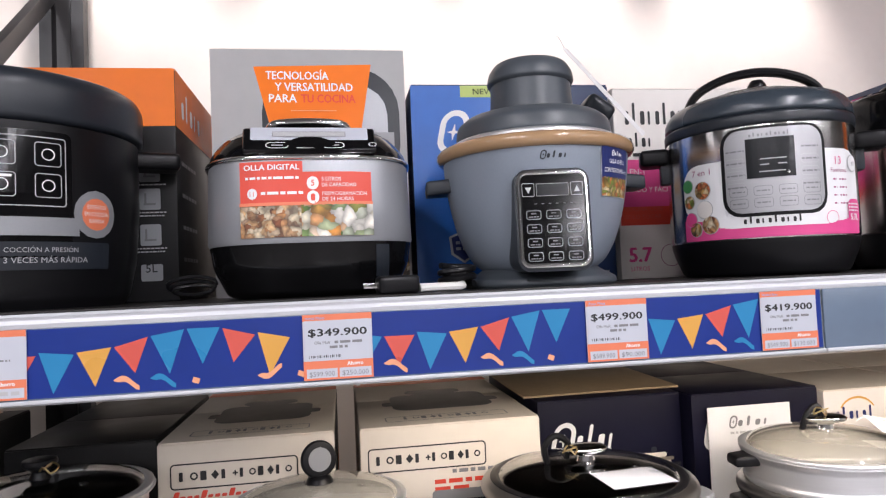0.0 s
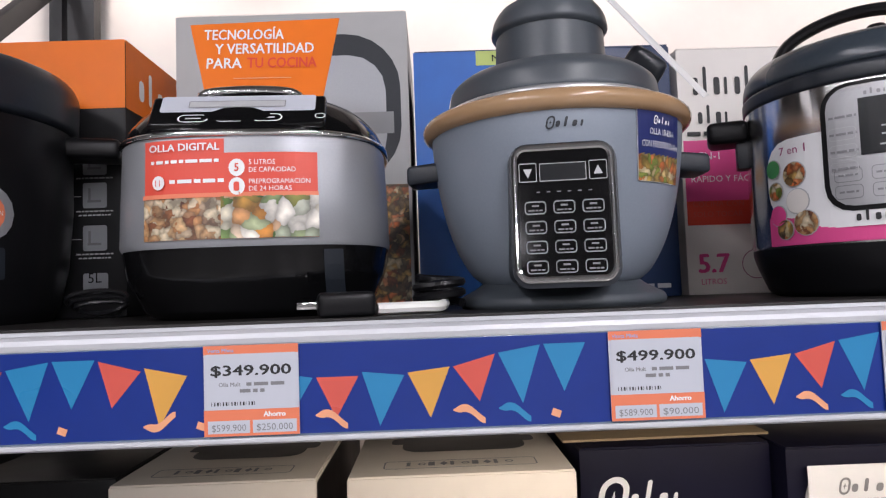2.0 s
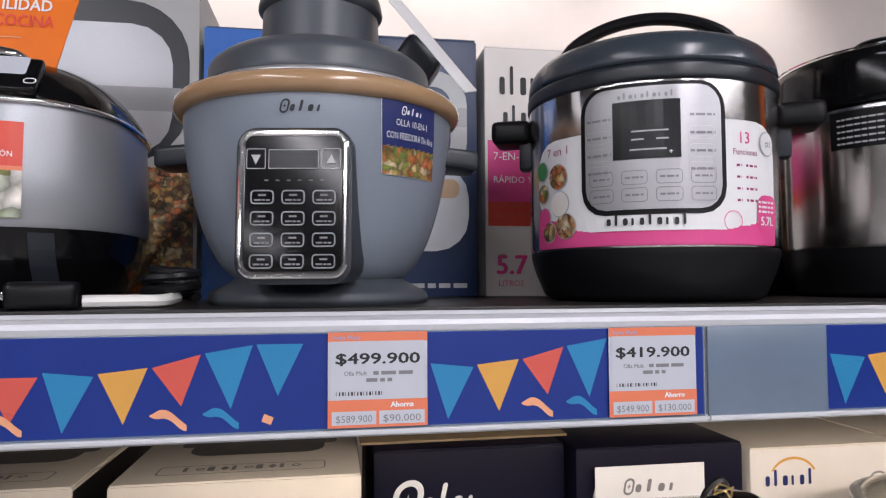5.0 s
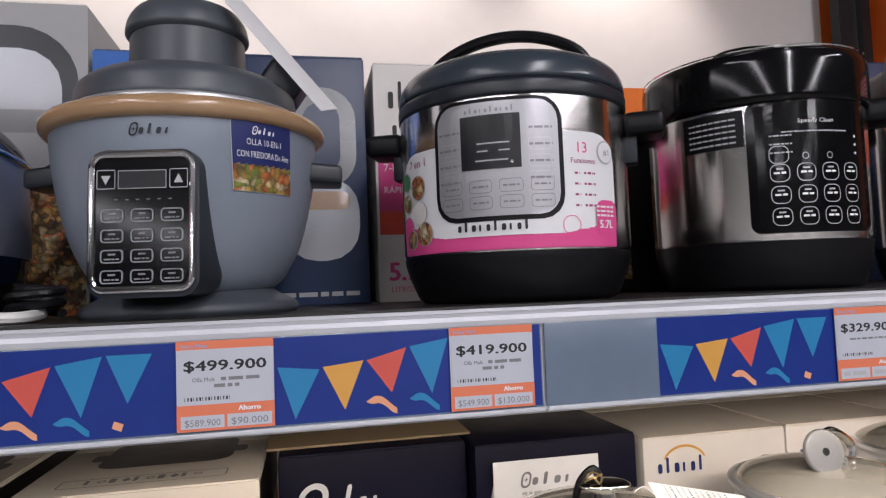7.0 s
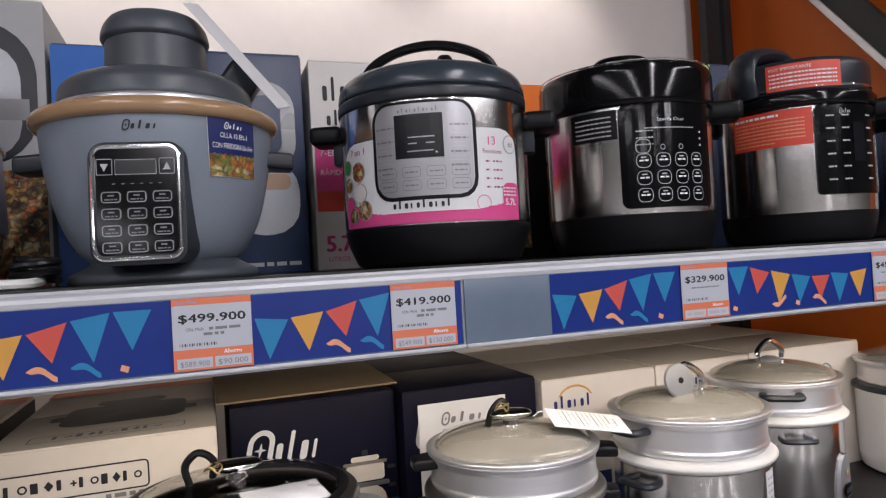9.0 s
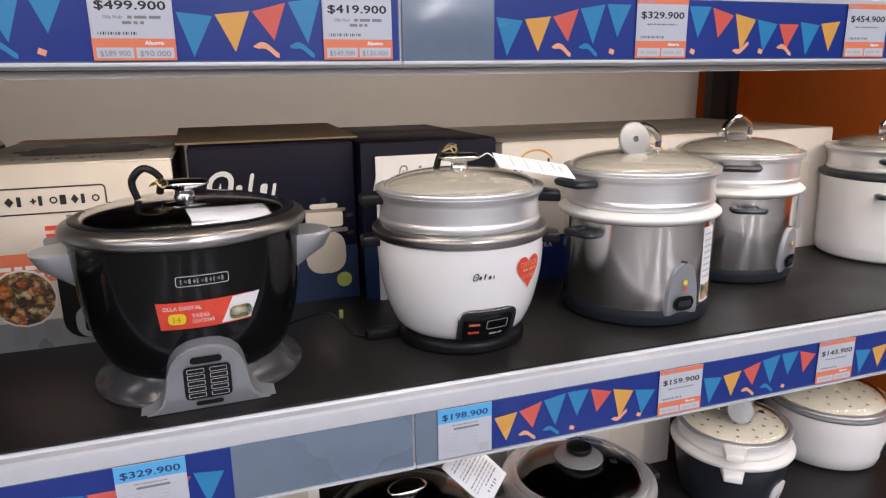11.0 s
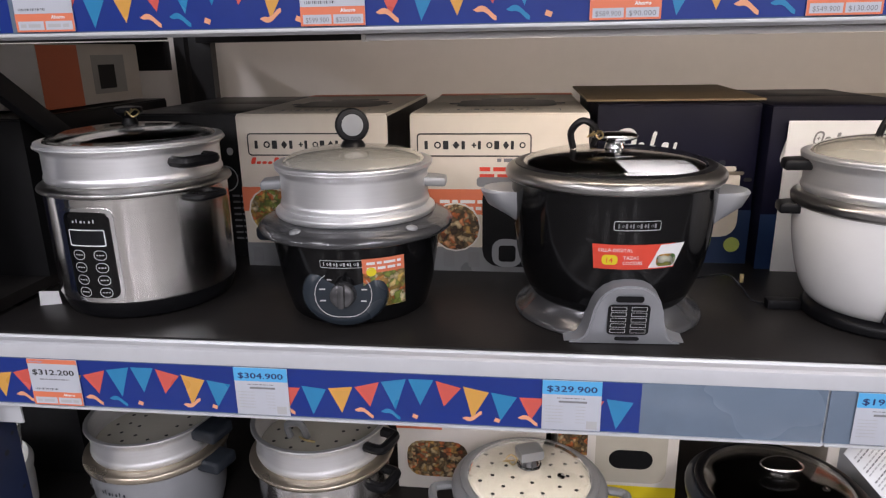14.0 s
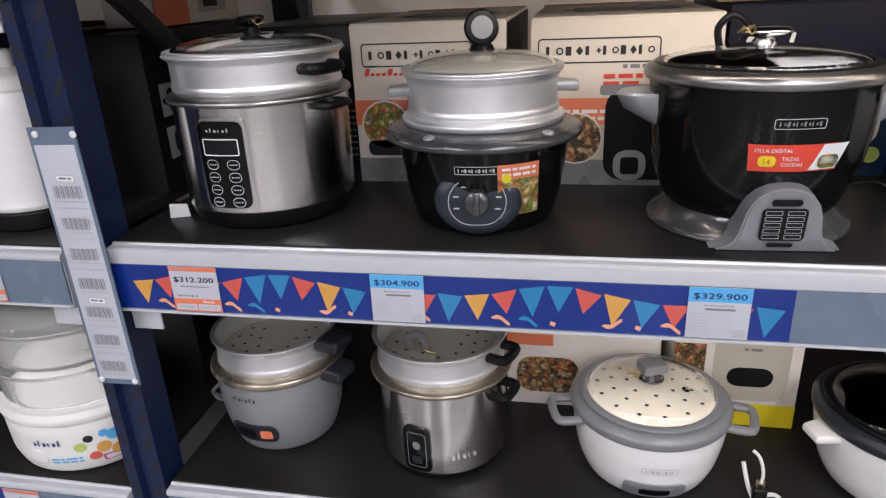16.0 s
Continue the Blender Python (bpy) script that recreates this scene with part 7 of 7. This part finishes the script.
def white_low_cooker(x, y, z, lid="holes", face=0, body_m=WHITEG, rim_m=GREYP, s=1.0):
    kinds = {"holes": "white rice cooker with grey rim and perforated pale lid", "dark": "white rice cooker with black rim and dark glass lid", "glass": "white rice cooker with steel rim and dark glass lid"}
    ob = thing("rice_cooker", kinds[lid], "rice cooker", x, y, z, face, "", 1.06)
    body = [(0.085 * s, 0.0), (0.100 * s, 0.006), (0.114 * s, 0.035), (0.124 * s, 0.085), (0.126 * s, 0.112)]
    part("body", lathe(soft(body, 0.015)), body_m, ob)
    part("rim", lathe(soft([(0.124 * s, 0.110), (0.130 * s, 0.114), (0.131 * s, 0.126), (0.122 * s, 0.134), (0.112 * s, 0.134)], 0.004)), {"holes": GREYP, "dark": CHAR, "glass": ALU}[lid], ob, "wide rim")
    if lid == "holes":
        perforated(ob, 0.110 * s, 0.130, 0.020, CREAM)
        glass_lid(ob, 0.112 * s, 0.134, 0.026, "block", GREYP, 20, True)
        for a in (78, 282):
            loop_handle(ob, 0.124 * s * math.sin(radians(a)), -0.124 * s * math.cos(radians(a)), 0.112, a, 0.06, 0.036, 0.007, GREYP)
    else:
        part("inner_pot", lathe([(0.112 * s, 0.130), (0.108 * s, 0.04), (0.002, 0.035)], caps=False), BLACKM, ob)
        glass_lid(ob, 0.114 * s, 0.134, 0.022, "oval" if lid == "dark" else "flat", BLACKM if lid == "dark" else ALU, 0, True)
        if lid == "glass":
            part("knob_plate", lathe(soft([(0.012, 0.158), (0.040, 0.162), (0.042, 0.167), (0.02, 0.172), (0.002, 0.173)], 0.003), 32), GREYP, ob, "flat grey oval knob")
        for a in (80, 280):
            ear(ob, 0.122 * s, 0.098, a, CHAR if lid == "glass" else WHITEP, 0.055, 0.03, 0.014)
    k = Ink(Round(body), 0.001)
    k.rect(-0.046, 0.012, 0.046, 0.044, SILVER, 3, 0.008, True)
    k.rect(-0.022, 0.018, 0.022, 0.034, BLACKG, 4, 0.005)
    k.ring(-0.022, 0.066, 0.030, 0.078, 0.001, INKL, 1, 0.002)
    k.mark(0.004, 0.069, 0.042, 0.006, INKL, 9, caps=True)
    k.done("switch_panel", ob, "silver switch plate")
    return ob


def dark_steamer_cooker(x, y, z, face):
    ob = thing("rice_cooker", "dark grey rice cooker with white collar and tilted perforated lid", "rice cooker", x, y, z, face, "", 0.95)
    body = [(0.085, 0.0), (0.096, 0.005), (0.106, 0.04), (0.114, 0.09), (0.115, 0.118)]
    part("body", lathe(soft(body, 0.012)), CHAR, ob)
    part("collar", lathe(soft([(0.112, 0.116), (0.124, 0.120), (0.127, 0.130), (0.116, 0.136), (0.10, 0.138)], 0.004)), WHITEP, ob)
    steamer(ob, 0.112, 0.134, 0.168, WHITEP)
    perforated(ob, 0.108, 0.164, 0.016, CREAM)
    glass_lid(ob, 0.113, 0.168, 0.022, "arch", ALU, -20, True)
    bm = lathe(soft([(0.003, -0.004), (0.028, -0.004), (0.030, 0.0), (0.028, 0.004), (0.003, 0.004)], 0.002), 28)
    bm.transform(pose(-0.02, -0.03, 0.212, 60, 0, -20))
    part("hang_disc", bm, GREYP, ob)
    for zz in (0.108, 0.154):
        ear(ob, 0.112, zz, -48, WHITEP, 0.05, 0.032, 0.016)
        ear(ob, 0.112, zz, 130, WHITEP, 0.05, 0.032, 0.016)
    k = Ink(Round(body, face=12), 0.001)
    k.rect(-0.026, 0.0, 0.028, 0.074, WHITEP, 4, 0.022, True)
    k.rect(-0.012, 0.040, 0.014, 0.048, INKL, 5, 0.003)
    k.done("switch_housing", ob, "white rounded switch housing")
    return ob


def white_slow_cooker(x, y, z, face):
    ob = thing("rice_cooker", "white rice cooker with pale perforated lid and black switch", "rice cooker", x, y, z, face)
    body = [(0.105, 0.0), (0.118, 0.006), (0.128, 0.03), (0.132, 0.09), (0.130, 0.122)]
    part("body", lathe(soft(body, 0.012)), WHITEG, ob)
    part("rim", lathe(soft([(0.128, 0.121), (0.134, 0.125), (0.132, 0.132), (0.122, 0.135)], 0.003)), GREYP, ob)
    perforated(ob, 0.120, 0.130, 0.026, CREAM)
    glass_lid(ob, 0.124, 0.132, 0.036, "arch", ALU, 40, True)
    k = Ink(Round(body), 0.001)
    for i in range(9):
        a, b2 = i / 9, (i + 1) / 9
        wa, wb = 0.028 * math.sqrt(1 - a ** 3) + 0.002, 0.028 * math.sqrt(max(0, 1 - b2 ** 3)) + 0.002
        k.poly([(-wa, 0.014 + 0.066 * a), (wa, 0.014 + 0.066 * a), (wb, 0.014 + 0.066 * b2), (-wb, 0.014 + 0.066 * b2)], CHAR, 4)
    k.bars(-0.012, 0.052, 0.024, 0.003, INKL, 2, 0.014, 5)
    k.mark(0.0, 0.098, 0.04, 0.008, INKG, 6)
    k.rect(0.045, 0.016, 0.088, 0.048, FOODV, 2, 0.01)
    k.bars(0.05, 0.094, 0.03, 0.004, INKLM, 4, 0.011)
    k.done("switch_and_print", ob, "black switch shield and small print")
    return ob


grey_rice_cooker(-0.440, 0.965, ZL)
steel_drum_cooker(-0.122, 0.948, ZL)
white_low_cooker(0.236, 0.945, ZL, "holes", 2, s=0.95)
white_low_cooker(0.642, 0.955, ZL, "dark", 6, s=1.04)
white_low_cooker(0.968, 0.955, ZL, "glass", 10, s=1.02)
dark_steamer_cooker(1.345, 0.985, ZL, 8)
white_slow_cooker(1.675, 1.050, ZL, 22)
paper_tag("swing_tag", "white printed card tag between two cookers", (0.675, 0.82, ZL + 0.325), (0.738, 0.80, ZL + 0.255), 0.062, True, CARD, (0.1, -0.75, 0.65))
cord = thing("cable_coil", "white power cord looped on the low shelf", "power cord", 0.395, 0.85, ZL)
part("cable", tube([(-0.01, 0.05, 0.05), (0.0, 0.02, 0.01), (0.02, -0.02, 0.004), (0.05, -0.01, 0.004), (0.04, 0.03, 0.004), (0.01, 0.01, 0.008), (0.03, -0.03, 0.008), (0.08, -0.01, 0.004), (0.12, 0.02, 0.004)], 0.0035, 7), WHITEP, cord)
part("plug", rbox(0.045, 0.02, 0.016, 0.005, pose(0.13, 0.0, 0, 0, 0, 20)), WHITEP, cord)
cord = thing("cable_coil", "grey power cord bundle on the low shelf", "power cord", -0.60, 1.02, ZL)
part("cable", tube([(0.028 * math.cos(t), 0.008 * math.sin(1.7 * t), 0.022 + 0.018 * math.sin(t)) for t in [i * 0.8 for i in range(20)]], 0.0035, 6), GREYP, cord)

plug = thing("power_plug", "small black plug with brass pins hanging on a white cord", "plug", 0.405, 0.865, ZL)
part("body", rbox(0.022, 0.016, 0.030, 0.005, pose(0, 0, 0.0), 3), BLACKM, plug)
for px in (-0.005, 0.005):
    part("pin", rbox(0.0025, 0.005, 0.014, 0.0006, pose(px, 0, 0.029)), GOLD, plug, "brass pin")
part("cord", tube([(0.0, 0.008, 0.012), (0.008, 0.018, 0.040), (0.002, 0.026, 0.066), (-0.008, 0.034, 0.074)], 0.0028, 7), WHITEP, plug, "white cord")

# ---- barcode strip on the post ----
st = thing("barcode_strip", "clear sleeve with a white barcode list on the rack post", "label sleeve", BAY0 - 0.062, FRONT - 0.012, 0.745, 0)
tilt4 = pose(0, 0, 0, 0, -0.8, 0)
bm = rbox(0.075, 0.003, 0.415, 0.001)
bm.transform(tilt4)
part("sleeve", bm, HOLDER, st, "blue-edged clear sleeve")
bm = rbox(0.064, 0.002, 0.380, 0.0006, pose(0, -0.0016, 0.010))
bm.transform(tilt4)
paper = part("paper", bm, TAGW, st)
k = Ink(Flat((0, -0.0028, 0)), 0.0004)
for i in range(7):
    v = 0.325 - i * 0.048
    if i % 4 == 0:
        k.rect(-0.016, v + 0.012, 0.016, v + 0.022, INKL, 1, 0.002)
        k.rect(-0.014, v + 0.013, 0.014, v + 0.021, CARD, 2, 0.002)
        k.bars(-0.010, v + 0.016, 0.02, 0.003, INKG, layer=3)
    else:
        k.bars(-0.026, v + 0.020, 0.050, 0.002, INKL)
    for j in range(17):
        k.rect(-0.024 + j * 0.0027, v - 0.012, -0.024 + j * 0.0027 + 0.0007 + 0.0009 * ((j * 7) % 3) / 2, v + 0.006, INKG, 1)
    k.bars(-0.026, v - 0.018, 0.050, 0.002, INKL)
k.done("barcode_print", paper, "grey barcodes and small print")
for sx in (-0.030, 0.030):
    for zz in (0.008, 0.405):
        bm = lathe([(0.005, 0.0), (0.005, 0.002), (0.003, 0.003)], 14)
        bm.transform(pose(sx, -0.002, zz, 90))
        part("rivet", bm, CARD, st)

# ---- neighbouring bay ----
jug = thing("vacuum_jug", "white vacuum jug with orange flowers and black base", "jug", -0.815, 0.90, 0.968)
part("base", lathe(soft([(0.072, 0.0), (0.076, 0.003), (0.076, 0.030), (0.072, 0.034)], 0.003)), BLACKM, jug)
jb = [(0.074, 0.034), (0.077, 0.040), (0.074, 0.05), (0.070, 0.12), (0.064, 0.20), (0.060, 0.222)]
part("body", lathe(soft(jb, 0.006)), WHITEG, jug)
part("shoulder", lathe(soft([(0.060, 0.222), (0.062, 0.226), (0.056, 0.246), (0.030, 0.258), (0.002, 0.26)], 0.006)), WHITEP, jug)
part("spout_button", lathe(soft([(0.013, 0.256), (0.013, 0.282), (0.008, 0.286)], 0.003), 18, cx=0.012), WHITEP, jug)
k = Ink(Round(jb, face=-15), 0.0008)
for i in range(9):
    a = i * 2.4
    k.disc(-0.01 + 0.006 * math.sqrt(i) * math.cos(a), 0.125 + 0.007 * math.sqrt(i) * math.sin(a), 0.005, (PEACH, PCORAL, PYEL)[i % 3], 1 + 0.3 * i)
k.done("flower_print", jug, "faded orange flower print")

fs = thing("food_steamer", "white food steamer with clear stacked baskets", "food steamer", -0.835, 0.905, 0.500, 0, "", 0.97)
fb = [(0.105, 0.0), (0.120, 0.006), (0.130, 0.04), (0.132, 0.10), (0.128, 0.115)]
part("base", lathe(soft(fb, 0.008), sx=1.15), WHITEP, fs)
part("tray", lathe(soft([(0.126, 0.114), (0.136, 0.118), (0.138, 0.130), (0.130, 0.140)], 0.004), sx=1.12), WHITEP, fs, "white drip tray")
for i, z0 in enumerate((0.138, 0.222)):
    g = part("basket", lathe(soft([(0.112, z0), (0.124, z0 + 0.01), (0.130, z0 + 0.076), (0.134, z0 + 0.082), (0.130, z0 + 0.084), (0.121, z0 + 0.012), (0.02, z0 + 0.006)], 0.004), sx=1.1), CLEAR, fs, "clear plastic basket")
    g.visible_shadow = False
g = part("lid", lathe(soft([(0.134, 0.306), (0.132, 0.318), (0.10, 0.345), (0.002, 0.355), (0.002, 0.352), (0.098, 0.342), (0.128, 0.317)], 0.006), sx=1.1, caps=False), CLEAR, fs, "clear domed lid")
g.visible_shadow = False
k = Ink(Round(fb, sx=1.15, face=14), 0.001)
k.mark(-0.02, 0.074, 0.05, 0.014, INKN, 6)
k.disc(-0.045, 0.045, 0.018, WHITEG, 3, True)
for i, (u, v, r, m) in enumerate(((0.045, 0.082, 0.008, INK), (0.03, 0.066, 0.010, INKLM), (0.066, 0.058, 0.012, PYEL), (0.085, 0.080, 0.012, INKC), (0.05, 0.042, 0.010, PCORAL), (0.088, 0.046, 0.012, PYEL), (0.07, 0.088, 0.008, INKC))):
    k.disc(u, v, r, m, 1 + 0.3 * i)
k.rect(0.06, 0.022, 0.10, 0.040, INKP, 1, 0.004)
k.rect(0.064, 0.025, 0.096, 0.037, CARD, 2, 0.003)
k.bars(-0.02, 0.042, 0.05, 0.004, INKC, 2)
k.done("print", fs, "dark mark and coloured dots")
b = carton("carton", "dark navy appliance carton with white mark", -1.35, -0.80, 1.12, 1.5, 0.968, 0.30, CARDN, top=CARDB)
k = Ink(front(0.55, 0.38), 0.0006)
k.mark(0.43, 0.232, 0.16, 0.045, INKW, 4, True, 0.22)
k.rect(0.505, 0.0, 0.55, 0.29, INKL, 1)
k.done("printing", b, "white mark")
b = carton("carton", "black appliance carton with small photos", -0.785, -0.66, 1.05, 1.55, 0.968, 0.29, CARDK)
k = Ink(side(0.125, 0.50), 0.0006)
for i in range(3):
    k.rect(0.03 + 0.13 * i, 0.06, 0.11 + 0.13 * i, 0.12, CARDG, 1)
    k.rect(0.05 + 0.13 * i, 0.07, 0.09 + 0.13 * i, 0.11, CARDK, 2, 0.01)
    k.rect(0.03 + 0.13 * i, 0.14, 0.11 + 0.13 * i, 0.20, CARDG if i == 0 else CHAR, 1)
    k.rect(0.05 + 0.13 * i, 0.15, 0.09 + 0.13 * i, 0.19, CARDK, 2, 0.01)
k.mark(0.27, 0.235, 0.09, 0.02, INKL, 4, True, 0.2)
k.done("side_printing", b, "small grey photos")
b = carton("carton", "black carton lying on the neighbouring low shelf", -1.3, -0.70, 1.10, 1.5, 0.50, 0.30, CARDK)
b = carton("carton", "orange and white carton on a stack", -0.80, -0.69, 1.16, 1.5, 1.265, 0.12, CARDW)
k = Ink(side(0.11, 0.34), 0.0006)
k.rect(0, 0, 0.12, 0.12, INKO)
k.rect(0.16, 0.02, 0.28, 0.10, CARDG)
k.rect(0.18, 0.03, 0.24, 0.08, CARDK, 2)
k.done("side_printing", b, "orange band and grey photo")

# ---- small things ----
note = thing("paper_note", "small folded white paper note on the shelf", "paper", -0.535, 0.885, ZM, 20)
part("sheet", prism([(-0.016, 0.0), (0.016, 0.0), (0.014, 0.022), (-0.014, 0.024)], 0.0, 0.001), CARD, note)
for tx, ty, tz in ((-0.375, 0.93, ZM + 0.296), (0.318, 0.93, ZM + 0.262), (0.715, 0.925, ZM + 0.288), (0.205, 0.925, ZL + 0.185)):
    tie = thing("twist_tie", "brass-coloured twist tie wound round a lid knob", "twist tie", tx, ty, tz, 0, "twist ties")
    part("wire", tube([(-0.012, 0.0, 0.0), (-0.004, -0.008, 0.006), (0.004, -0.006, -0.002), (0.010, 0.002, 0.004), (0.0, 0.008, 0.008), (-0.008, 0.003, 0.001), (0.006, -0.010, 0.010)], 0.0012, 6), GOLD, tie)
